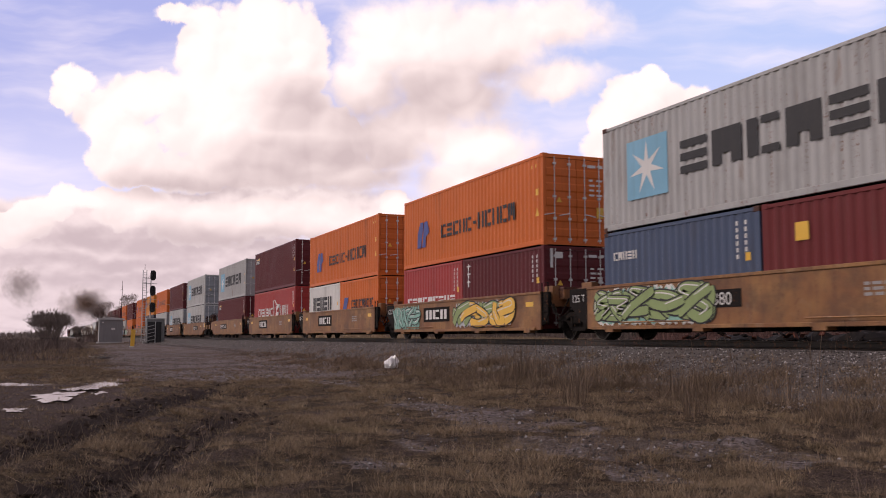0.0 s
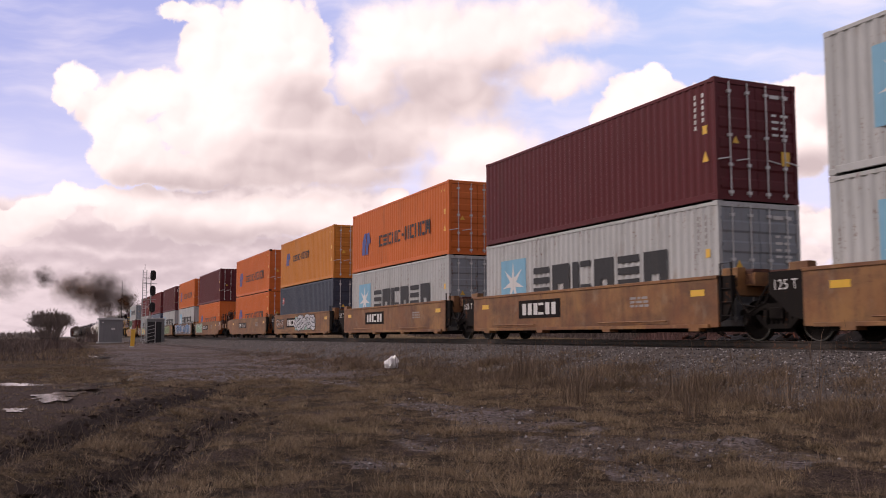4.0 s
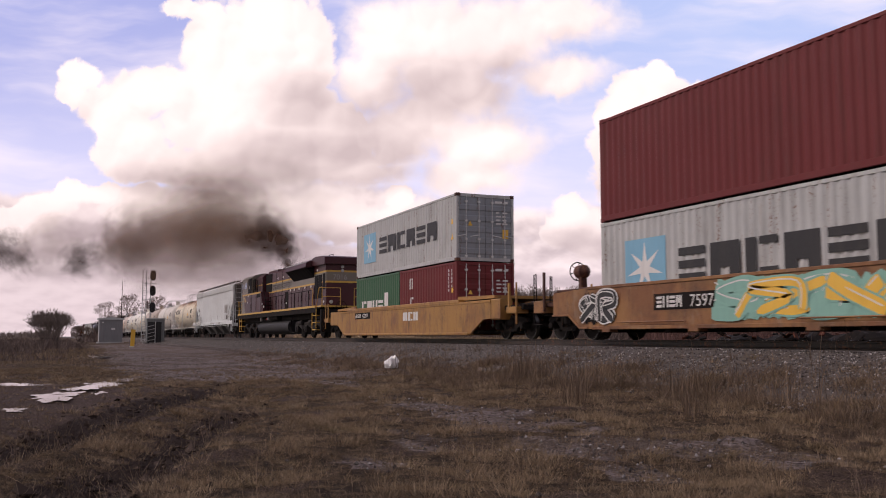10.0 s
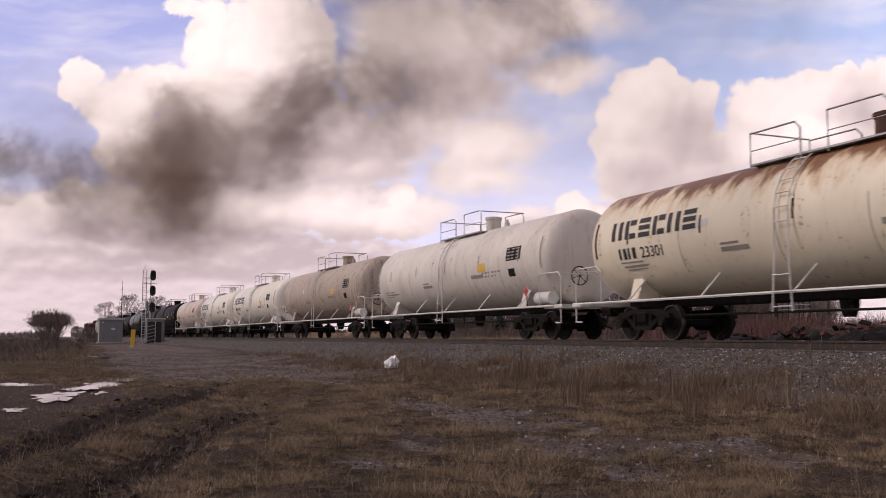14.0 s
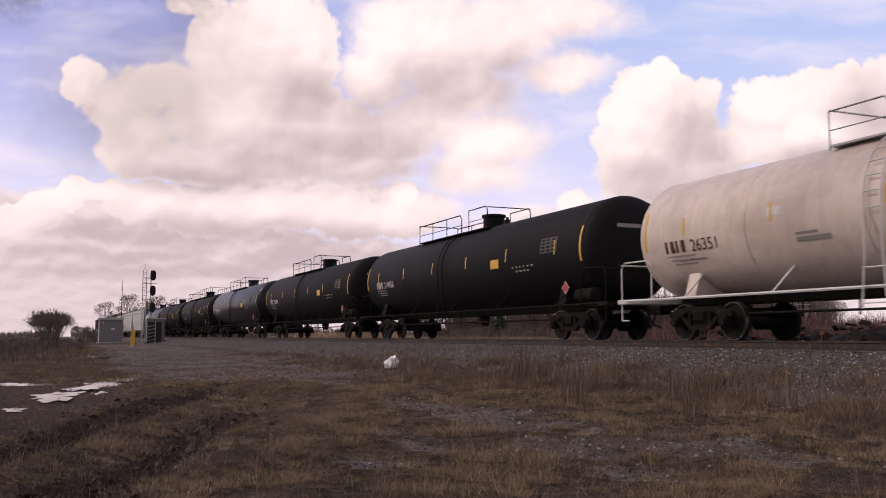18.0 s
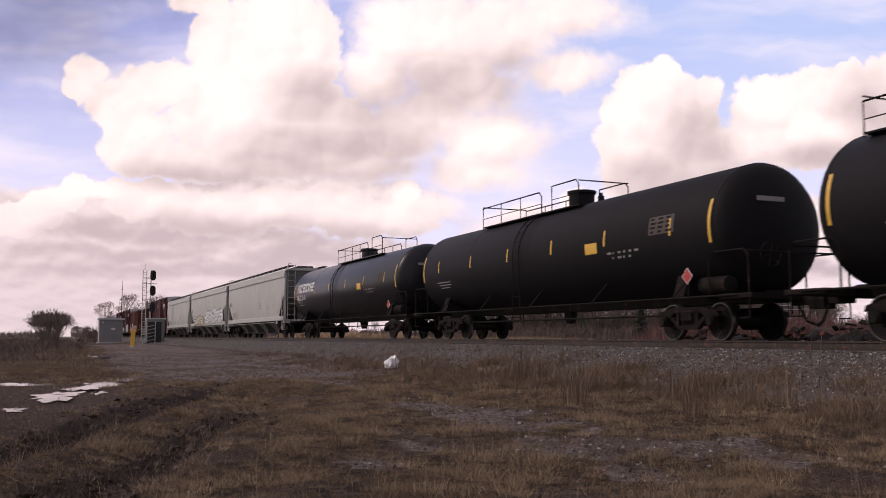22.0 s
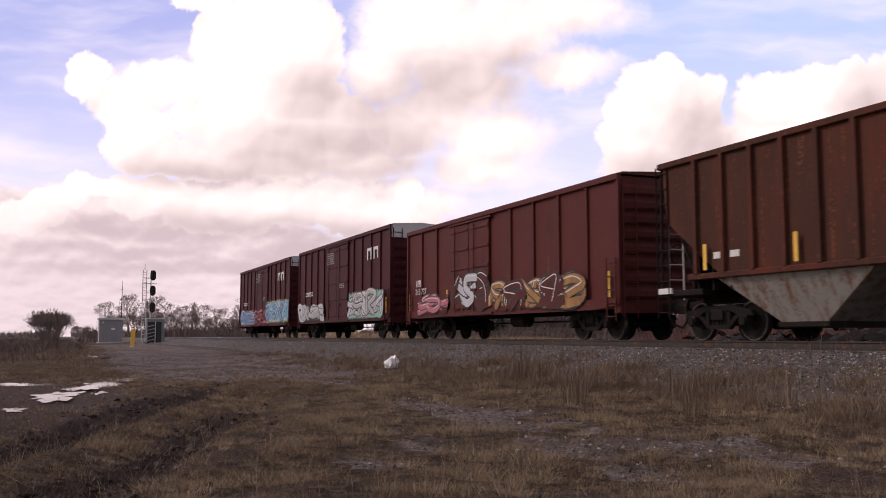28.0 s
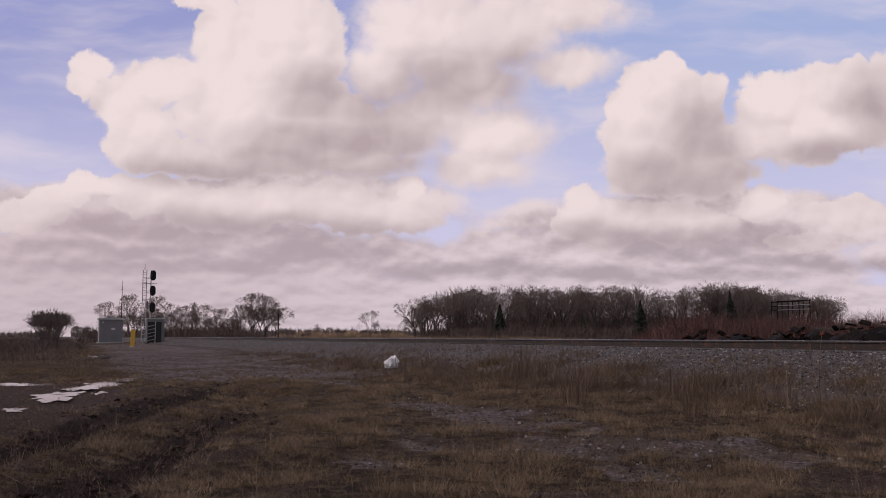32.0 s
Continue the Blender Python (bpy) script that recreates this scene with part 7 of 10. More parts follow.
    if number:
        part("stencil", bars(Mesh(), 1.1, 1.6, 2.1, 2.36, -1.455, 2, rng, 0.3), M_WHITE, ob)
        lettering(number, 0.34, 1.0, -1.456, 1.78, M_WHITE, ob, squeeze=1.05)
    yr = Mesh()
    for x in (0.35, 4.2, L - 4.4, L - 0.55):
        yr.flat([(x, 1.15), (x + 0.12, 1.15), (x + 0.12, 1.85), (x, 1.85)], -1.462).cut()
    parts("reflector", yr, M_YELLOW, ob, "upright yellow reflective stripe")
    for (x0, x1, z0, z1, fills, line, n, base) in tags:
        graffiti(ob, x0, x1, z0, z1, -1.50, fills, line, rng.randrange(999), n, base)
    MOVING.append((ob, s, 0.0))
    return ob


box_car(-638.7, 16.2, BOX_M, "tall maroon box car with ribbed sides and a pale roof",
        tags=[(1.0, 5.8, 0.9, 1.9, [G_SILV, G_LIME, BOX_M], M_BLACK, 4, None), (10.4, 15.4, 0.9, 2.3, [M_YELLOW, G_LIME, BOX_M], M_BLACK, 4, None)])
box_car(-677.1, 15.7, BOX_R, "red-brown box car with panelled sides, graffiti along the bottom", ztop=4.5, ribs=10, door=(4.6, 7.9), pale_roof=False, lines=False, number="215 727",
        tags=[(1.6, 4.4, 0.9, 1.8, [G_PINK, BOX_R], M_BLACK, 3, None), (4.8, 7.8, 0.95, 2.5, [BOX_R, G_SILV, BOX_R], M_BLACK, 3, None), (8.2, 13.9, 0.85, 2.0, [WELL_Y, BOX_R, BOX_R], M_BLACK, 5, None)])
box_car(-695.3, 16.1, BOX_M, "tall maroon box car with ribbed sides and a pale roof",
        tags=[(0.4, 5.7, 0.88, 2.0, [G_SILV, GREY, M_BLACK], M_BLACK, 5, None), (10.2, 15.2, 0.9, 2.35, [G_SILV, GREY, G_TEAL], M_BLACK, 5, G_TEAL)])
box_car(-713.7, 16.1, BOX_M, "tall maroon box car ending the train, bright graffiti on it",
        tags=[(0.9, 5.9, 0.9, 2.1, [G_BLUE, M_SKY], M_BLACK, 5, G_PINK), (6.2, 9.7, 0.95, 2.0, [BOX_M, G_PINK], G_RED, 3, None), (9.8, 16.0, 0.95, 2.6, [G_BLUE, M_SKY, G_SILV], M_BLACK, 6, G_LIME)])


# ---- the rusty hopper ----
def rusty_hopper(s):
    ob = empty("hopper_car", "rusty brown ribbed hopper car with worn white-painted bins", "hopper car", "hopper cars of the train")
    L = 18.0
    z0, z1 = 1.52, 4.28
    pale = paint("worn_white_paint", (0.30, 0.28, 0.25), 0.7, 0.9, (0.05, 0.04, 0.035), rust=0.8, fade=0.5)
    for sd in (-1, 1):
        m = Mesh().along_y([(2.2, z0), (L - 2.2, z0), (L - 0.8, z0 + 0.5), (L - 0.2, z1), (0.2, z1), (0.35, z0 + 1.35)], min(sd * 1.42, sd * 1.36), max(sd * 1.42, sd * 1.36))
        part("side_sheet", m, HOP_R, ob)
        y0, y1 = sorted((sd * 1.50, sd * 1.34))
        part("top_chord", Mesh().box(0.1, L - 0.1, y0, y1, z1 - 0.08, z1 + 0.07, 0.02), HOP_R, ob)
        part("side_sill", Mesh().box(1.2, L - 1.2, y0, y1, z0 - 0.12, z0 + 0.02, 0.02), HOP_R, ob)
        for i in range(17):
            x = 1.5 + (L - 3.0) * i / 16
            y2, y3 = sorted((sd * 1.52, sd * 1.41))
            part("rib", cached(("rib", sd), lambda: Mesh().box(-0.055, 0.055, y2, y3, z0, z1 - 0.06, 0.015).data("rib", HOP_R)), None, ob, at=pose(x, 0, 0))
    part("roof", Mesh().along_x([(-1.4, z1), (1.4, z1), (0, z1 + 0.12)], 0.3, L - 0.3), STEEL, ob)
    part("roof_walk", Mesh().box(0, L, -0.4, 0.4, z1 + 0.16, z1 + 0.22), STEEL, ob)
    for way, x in ((-1, 0.0), (1, L)):
        part("slope_sheet", Mesh().along_y([(x - way * 0.25, z1), (x - way * 0.35, z1), (x - way * 3.0, 1.4), (x - way * 2.8, 1.35)], -1.34, 1.34), HOP_R, ob)
        part("end_sill", Mesh().box(min(x, x - way * 1.6), max(x, x - way * 1.6), -1.4, 1.4, 1.05, 1.2, 0.02), STEEL, ob)
        ladder(ob, x - way * 0.2, -1.45, 0.55, z1, 0.44, STEEL, 0.38)
        part("corner_post", Mesh().tube([(x - way * 0.1, -1.4, 1.1), (x - way * 0.15, -1.4, z1)], 0.04, 5).tube([(x - way * 1.4, -1.3, 1.2), (x - way * 0.3, -1.3, 3.4)], 0.04, 5), STEEL, ob)
        # Added plates, no part of the car: they darken the open gap over each truck.
        for d, top in ((1.2, 2.9), (1.9, 2.4), (2.5, 1.8)):
            part("cross_web", Mesh().box(x - way * d - 0.03, x - way * d + 0.03, -1.33, 1.33, 1.15, top), STEEL, ob, "added dark plate blocking the open gap over the truck")
        ladder(ob, x, -0.9, 1.0, z1, 0.44, M_WHITE, 0.38, side="y")
        part("end_pad", Mesh().box(min(x, x - way * 0.5), max(x, x - way * 0.5), -1.46, -1.40, 1.12, 1.26), M_WHITE, ob)
        truck(ob, x - way * 1.7)
        coupler(ob, x + way * 0.7, way)
    for k in range(3):
        c = 4.3 + k * (L - 8.6) / 2
        m = Mesh()
        a, b = 2.2, 0.6
        vs = [(c - a, -1.4, 1.42), (c + a, -1.4, 1.42), (c + a, 1.4, 1.42), (c - a, 1.4, 1.42), (c - b, -1.0, 0.38), (c + b, -1.0, 0.38), (c + b, 1.0, 0.38), (c - b, 1.0, 0.38)]
        m.add(vs, [(0, 1, 5, 4), (1, 2, 6, 5), (2, 3, 7, 6), (3, 0, 4, 7), (4, 5, 6, 7)])
        part("outlet_bin", m, pale, ob, "bin in worn white and black paint")
        part("outlet_gate", Mesh().box(c - 0.7, c + 0.7, -1.05, 1.05, 0.28, 0.4, 0.02), STEEL, ob)
    part("centre_sill", Mesh().box(0.2, L - 0.2, -0.25, 0.25, 0.9, 1.3), STEEL, ob)
    yr = Mesh()
    for x in (1.8, 4.6, 7.4, 10.2, 13.0, 15.6):
        yr.flat([(x, 1.6), (x + 0.12, 1.6), (x + 0.12, 2.2), (x, 2.2)], -1.525).cut()
    parts("reflector", yr, M_YELLOW, ob, "upright yellow reflective stripe")
    part("stencil", Mesh().flat([(2.05, 1.85), (2.35, 1.85), (2.35, 2.0), (2.05, 2.0)], -1.43).flat([(2.6, 1.85), (2.9, 1.85), (2.9, 2.0), (2.6, 2.0)], -1.43), M_WHITE, ob)
    part("data_panel", Mesh().flat([(13.5, 1.75), (14.2, 1.75), (14.2, 2.2), (13.5, 2.2)], -1.43).flat([(14.6, 1.75), (15.4, 1.75), (15.4, 2.2), (14.6, 2.2)], -1.43), STEEL, ob, "dark data panel")
    part("stencil", Mesh().flat([(9.4, 3.75), (9.55, 3.75), (9.55, 4.1), (9.4, 4.1)], -1.43), M_WHITE, ob)
    graffiti(ob, 9.6, 11.2, 1.75, 2.1, -1.425, [G_TEAL], G_TEAL, 5, 2, None)
    graffiti(ob, 11.5, 12.8, 1.75, 2.1, -1.425, [G_TEAL], G_TEAL, 6, 2, None)
    MOVING.append((ob, s, 0.0))


rusty_hopper(-659.7)


# ---- the locomotive in the middle of the train, cab to the rear ----
def locomotive(s):
    """Six-axle diesel locomotive. Its space starts at the cab end of the frame; the long hood leads."""
    ob = empty("locomotive", "six-axle maroon and grey diesel locomotive with yellow stripes", "locomotive")
    E = 24.3                                  # leading end of the frame
    F = 23.4                                  # leading end of the hood
    hw = 0.98                                 # half width of the hood
    cw = 1.54                                 # half width of the cab

    def flat(pts, mat, name, y, label="", parent=ob):
        """A thin plate on both sides, at y from the middle line."""
        for sd in (-1, 1):
            a, b = sorted((sd * y, sd * (y - 0.012)))
            part(name, Mesh().along_y(pts, a, b), mat, parent, label)

    def hull(x0, x1, z0, z1, mat, name, w=hw, label="", c=0.0):
        return part(name, Mesh().box(x0, x1, -w, w, z0, z1, c), mat, ob, label)
    # frame, walkway and sill
    hull(0.3, E - 0.3, 1.10, 1.66, STEEL, "frame", 1.1, c=0.03)
    hull(2.0, E, 1.66, 1.72, STEEL, "walkway", 1.55)
    for sd in (-1, 1):
        y0, y1 = sorted((sd * 1.585, sd * 1.52))
        part("sill_stripe", Mesh().box(0.6, F - 0.1, y0, y1, 1.70, 1.82, 0.006), YELLOW, ob, "yellow stripe along the sill")
        y0, y1 = sorted((sd * 1.57, sd * 1.50))
        part("side_skirt", Mesh().box(0.5, F, y0, y1, 1.42, 1.70), STEEL, ob)
    # long hood: maroon below, a grey band between yellow stripes, maroon above
    hull(8.8, F, 1.72, 3.12, LOCO, "hood_lower")
    hull(7.8, F, 3.12, 3.22, YELLOW, "stripe", hw + 0.004)
    hull(9.85, F, 3.22, 3.72, LOCO_G, "hood_band", hw + 0.002)
    hull(7.8, F, 3.72, 3.82, YELLOW, "stripe", hw + 0.004)
    part("hood_upper", Mesh().along_x([(-hw, 3.82), (hw, 3.82), (hw, 4.42), (0.72, 4.60), (-0.72, 4.60), (-hw, 4.42)], 7.8, 20.8), LOCO, ob)
    for x in (11.05, 12.9, 14.7):
        for sd in (-1, 1):
            y0, y1 = sorted((sd * (hw + 0.012), sd * hw))
            part("panel_seam", Mesh().box(x, x + 0.04, y0, y1, 1.8, 4.45), STEEL, ob, "dark seam between hood panels")
    # doors along the hood, each with a latch
    for sd in (-1, 1):
        y0, y1 = sorted((sd * (hw + 0.035), sd * hw))
        def door_mesh():
            m = Mesh().box(0.03, 0.86, y0, y1, 1.86, 3.02, 0.012)
            return m.box(0.76, 0.80, min(y0, y0 + sd * 0.02), max(y1, y1 + sd * 0.02), 2.25, 2.6).data("hood_door", LOCO)
        for i in range(13):
            if i == 5:
                continue
            part("hood_door", cached(("hd", sd), door_mesh), None, ob, at=pose(9.3 + i * 0.9, 0, 0))
            y2, y3 = sorted((sd * (hw + 0.02), sd * hw))
            part("door_gap", cached(("hg", sd), lambda: Mesh().box(-0.035, 0.03, y2, y3, 1.8, 3.08).data("door_gap", STEEL)), None, ob, at=pose(9.3 + i * 0.9, 0, 0))
    hull(13.85, 14.55, 1.9, 3.0, STEEL, "switch_cabinet", hw + 0.02, "dark switch cabinet with a white label")
    flat([(14.08, 2.2), (14.26, 2.2), (14.26, 2.32), (14.08, 2.32)], M_WHITE, "warning_label", hw + 0.035)
    # radiator wings: a dark grille leaning outwards under a maroon roof edge
    for sd in (-1, 1):
        k = sd * 1.0
        pr = [(k * hw, 3.55), (k * 1.50, 4.12), (k * 1.52, 4.16), (k * 0.6, 4.16), (k * 0.6, 3.55)]
        part("radiator_grille", Mesh().along_x(pr if sd < 0 else pr[::-1], 16.0, 20.9), GRILLE_SHADE, ob, "dark radiator grille under the roof's edge")
        pr = [(k * 1.50, 4.12), (k * 1.56, 4.14), (k * 1.50, 4.40), (k * 0.9, 4.66), (k * 0.5, 4.66), (k * 0.5, 4.16)]
        part("radiator_wing", Mesh().along_x(pr if sd < 0 else pr[::-1], 15.75, 21.0), LOCO, ob)
        part("wing_edge", Mesh().tube([(15.75, k * 1.50, 4.42), (21.0, k * 1.50, 4.42)], 0.022, 5), SILVER, ob, "bright edge strip")
        for i in range(6):
            x = 16.5 + i * 0.82
            part("grille_rib", Mesh().tube([(x, k * 1.02, 3.60), (x, k * 1.50, 4.10)], 0.014, 4), STEEL, ob)
    for x in (16.7, 18.3, 19.9):
        part("roof_fan", Mesh().spin([(0, 0.62), (0.14, 0.62), (0.14, 0.5), (0.08, 0.02)], "z", (x, 0, 4.64), 20), STEEL, ob)
    # tail of the hood with its overhanging cap
    part("hood_tail", Mesh().along_x([(-1.02, 3.82), (1.02, 3.82), (1.02, 4.5), (0.8, 4.62), (-0.8, 4.62), (-1.02, 4.5)], 20.7, F), LOCO, ob)
    part("tail_cap", Mesh().along_y([(20.9, 4.2), (22.9, 4.14), (F + 0.22, 4.16), (F + 0.24, 4.54), (F + 0.05, 4.62), (21.6, 4.68), (20.9, 4.60)], -1.16, 1.16), LOCO, ob)
    part("grab_iron", Mesh().tube([(22.3, -0.5, 4.64), (22.3, -0.5, 4.76), (23.1, -0.5, 4.74), (23.1, -0.5, 4.60)], 0.015, 5), STEEL, ob)
    for x in (21.05, 21.85):
        for sd in (-1, 1):
            y0, y1 = sorted((sd * (hw + 0.03), sd * hw))
            g = part("air_intake", Mesh().box(x, x + 0.68, y0, y1, 2.28, 3.62, 0.01), GRILLE_SHADE, ob, "dark intake grille")
            for z in (2.36, 2.78, 3.2):
                part("slat", Mesh().box(x + 0.04, x + 0.64, min(y0, y0 + sd * 0.015), max(y1, y1 + sd * 0.015), z, z + 0.03), STEEL, g)
    for sd in (-1, 1):
        y0, y1 = sorted((sd * (hw + 0.02), sd * hw))
        part("door", Mesh().box(22.72, 23.22, y0, y1, 2.75, 3.66, 0.01), GRILLE_SHADE, ob, "dark end door")
    # end of the hood: grey band, stripes, headlights
    part("end_band", Mesh().box(F, F + 0.012, -0.96, 0.96, 3.22, 3.72), LOCO_G, ob)
    parts("stripe", Mesh().box(F, F + 0.016, -0.97, 0.97, 3.12, 3.22).cut().box(F, F + 0.016, -0.97, 0.97, 3.72, 3.82), YELLOW, ob)
    parts("headlight", Mesh().spin([(0, 0.09), (0.06, 0.09), (0.08, 0.01)], "x", (F + 0.01, -0.05, 4.02), 12).cut().spin([(0, 0.09), (0.06, 0.09), (0.08, 0.01)], "x", (F + 0.01, -0.05, 3.80), 12), LENS, ob, "round headlight")
    lettering("7016", 0.42, F + 0.02, -0.6, 3.30, M_GREY, ob, facing=90)
    # blower grille, exhaust, horn
    for sd in (-1, 1):
        y0, y1 = sorted((sd * (hw + 0.03), sd * hw))
        g = part("blower_grille", Mesh().box(7.95, 9.85, y0, y1, 3.84, 4.46, 0.01), GRILLE_SHADE, ob, "dark blower grille")
        for i in range(5):
            part("slat", Mesh().box(8.0, 9.8, min(y0, y0 + sd * 0.012), max(y1, y1 + sd * 0.012), 3.92 + i * 0.11, 3.95 + i * 0.11), STEEL, g)
        # Dark plate that paints in the stair's shadow; there is no such panel.
        part("dark_panel", Mesh().box(8.0, 9.85, y0, y1 - 0.0, 3.20, 3.74), GRILLE_SHADE, ob, "dark plate standing for stair shade under the grille")
    part("hood_roof", Mesh().box(7.9, 10.7, -0.80, 0.80, 4.46, 4.72, 0.04), LOCO, ob)
    part("exhaust_stack", Mesh().box(10.0, 11.0, -0.28, 0.28, 4.55, 4.84, 0.03), STEEL, ob)
    part("horn", Mesh().spin([(0, 0.03), (0.4, 0.05), (0.5, 0.12)], "x", (15.0, -0.3, 4.74), 8).spin([(0, 0.03), (0.35, 0.05), (0.45, 0.11)], "x", (15.0, -0.1, 4.74), 8).box(14.95, 15.2, -0.4, 0.1, 4.56, 4.68), STEEL, ob)
    # cab, its roof, and the equipment body behind it
    part("cab", Mesh().along_y([(2.1, 1.72), (5.6, 1.72), (5.6, 4.40), (2.15, 4.40), (2.1, 3.6)], -cw, cw), LOCO_G, ob)
    part("cab_roof", Mesh().along_x([(-cw, 4.40), (cw, 4.40), (1.30, 4.60), (0.7, 4.74), (-0.7, 4.74), (-1.30, 4.60)], 2.1, 5.7), LOCO_G, ob)
    part("rear_body", Mesh().along_x([(-1.25, 3.25), (1.25, 3.25), (1.25, 4.3), (0.95, 4.58), (-0.95, 4.58), (-1.25, 4.3)], 5.6, 7.9), LOCO, ob, "high maroon equipment body")
    part("lower_body", Mesh().box(5.6, 8.8, -cw, cw, 1.72, 3.25, 0.03), LOCO, ob, "wide maroon equipment cabinet")
    part("lower_body", Mesh().along_y([(8.8, 1.72), (9.3, 1.72), (9.3, 2.0), (8.8, 3.2)], -1.5, 1.5), LOCO, ob)
    part("nose", Mesh().along_y([(0.3, 1.72), (2.15, 1.72), (2.15, 3.72), (1.3, 3.62), (0.55, 3.36), (0.36, 3.0)], -1.18, 1.18), LOCO_G, ob)
    part("nose_door", Mesh().box(0.27, 0.33, -0.35, 0.35, 1.8, 3.0, 0.01), LOCO_G, ob)
    # maroon panel with a slanting edge, the stripes above it and down the slant
    flat([(3.35, 1.84), (5.62, 1.84), (5.62, 3.14), (2.62, 3.14)], LOCO, "cab_panel", cw + 0.006)
    flat([(2.2, 3.14), (8.7, 3.14), (8.7, 3.26), (2.15, 3.26)], YELLOW, "stripe", cw + 0.010)
    flat([(5.62, 3.72), (7.9, 3.72), (7.9, 3.80), (5.62, 3.80)], YELLOW, "stripe", 1.262)
    for x0, x1, z0, z1 in ((3.7, 5.45, 2.62, 3.04), (3.7, 5.45, 1.95, 2.52), (5.85, 7.25, 1.95, 3.02)):
        for sd in (-1, 1):
            y0, y1 = sorted((sd * (cw + 0.03), sd * cw))
            part("cabinet_door", Mesh().box(x0, x1, y0, y1, z0, z1, 0.012), LOCO, ob)
    # Flat plate, coloured dark for the shade inside a recess.
    flat([(7.4, 2.86), (8.62, 2.86), (8.62, 3.12), (7.4, 3.12)], GRILLE_SHADE, "vent", cw + 0.008, "flat dark plate for the shade in a recess")
    flat([(5.65, 1.86), (5.70, 1.86), (5.70, 3.12), (5.65, 3.12)], STEEL, "panel_seam", cw + 0.009)
    for sd in (-1, 1):
        y0, y1 = sorted((sd * (cw + 0.03), sd * (cw - 0.01)))
        wf = part("window_frame", Mesh().box(2.22, 4.12, y0, y1, 3.62, 4.22, 0.01), LOCO_G, ob)
        y2, y3 = sorted((sd * (cw + 0.038), sd * cw))
        for k, (a, b) in enumerate(((2.30, 2.62), (2.68, 3.08), (3.14, 3.60), (3.66, 4.04))):
            part("pane", Mesh().box(a, b, y2, y3, 3.70, 4.08), GLASS_D if k != 1 else M_GREY, wf, "cab side window")
        # The doorway is not cut out: a dark plate paints in its shade.
        dw = part("cab_door", Mesh().box(4.45, 5.55, y0, y1, 3.28, 4.36, 0.01), GRILLE_SHADE, ob, "flat dark plate for the shaded open cab doorway")
        part("pane", Mesh().box(4.75, 5.0, y2, y3, 3.60, 3.82), M_GREY, dw)
        part("mirror", Mesh().box(6.35, 6.75, sd * 1.5 - 0.03, sd * 1.5 + 0.03, 3.45, 4.25, 0.01), STEEL, ob)
        part("hand_rail", Mesh().tube([(5.75, sd * 1.45, 3.3), (5.75, sd * 1.45, 4.2), (7.2, sd * 1.45, 4.1), (7.2, sd * 1.45, 3.3)], 0.022, 5).tube([(5.75, sd * 1.45, 3.75), (7.2, sd * 1.45, 3.7)], 0.016, 5), STEEL, ob)
        # stair down to the walkway
        st = part("stair", Mesh().tube([(8.5, sd * 1.42, 3.9), (8.75, sd * 1.42, 3.86), (10.0, sd * 1.5, 2.72)], 0.024, 5), STEEL, ob)
        for i in range(4):
            part("step", Mesh().box(9.35 + 0.12 * i, 9.75 + 0.12 * i, sd * 1.25 - 0.22, sd * 1.25 + 0.22, 2.75 - 0.26 * i, 2.79 - 0.26 * i), STEEL, st)
    lettering("7016", 0.52, 2.75, -cw - 0.03, 2.68, M_YELLOW, ob)
    # three yellow bars round the nose
    ns = Mesh()
    for z, x in ((2.06, 1.75), (2.34, 1.60), (2.62, 1.45)):
        ns.box(0.32, x, -1.19, 1.19, z, z + 0.15).cut()
    parts("nose_stripe", ns, YELLOW, ob, "yellow nose stripes")
    # broad spaced lettering on the band, as thin bars
    wm = bars(Mesh(), 10.2, 12.75, 3.30, 3.62, -hw - 0.012, 8, random.Random(3), 0.24)
    bars(wm, 13.1, 15.5, 3.30, 3.62, -hw - 0.012, 7, random.Random(4), 0.24)
    parts("wordmark", wm, M_BROWN, ob, "dark lettering drawn as bars")
    for lx, lz, y in [(4.35, 2.55, cw + 0.04), (4.5, 3.02, cw + 0.04), (9.05, 2.30, 1.51), (9.6, 2.1, 1.51), (11.5, 3.96, hw), (13.0, 3.96, hw), (14.6, 3.96, hw), (15.2, 2.98, hw + 0.04), (16.2, 2.98, hw + 0.04), (17.4, 2.98, hw + 0.04), (18.8, 2.98, hw + 0.04), (20.2, 2.98, hw + 0.04), (21.6, 3.85, 1.03), (22.9, 2.0, hw + 0.02)]:
        part("warning_label", Mesh().box(lx, lx + 0.2, -y - 0.012, -y, lz, lz + 0.12), M_WHITE, ob, "small white label")
    # platforms, steps and rails at both ends
    for way, x in ((1, E), (-1, 0.3)):
        part("pilot", Mesh().box(min(x, x - way * 0.25), max(x, x - way * 0.25), -1.5, 1.5, 0.35, 1.60, 0.03), STEEL, ob)
        part("platform_edge", Mesh().box(min(x - way * 0.9, x), max(x - way * 0.9, x), -1.53, 1.53, 1.66, 1.80, 0.01), YELLOW, ob, "yellow platform edge")
        coupler(ob, x + way * 0.55, way)
        for z, d in ((0.45, 0.46), (0.85, 0.36), (1.25, 0.31)):
            for sd in (-1, 1):
                part("step", Mesh().box(min(x - way * 0.95, x - way * 1.65), max(x - way * 0.95, x - way * 1.65), min(sd * 1.56, sd * (1.56 - d)), max(sd * 1.56, sd * (1.56 - d)), z, z + 0.05), YELLOW, ob)
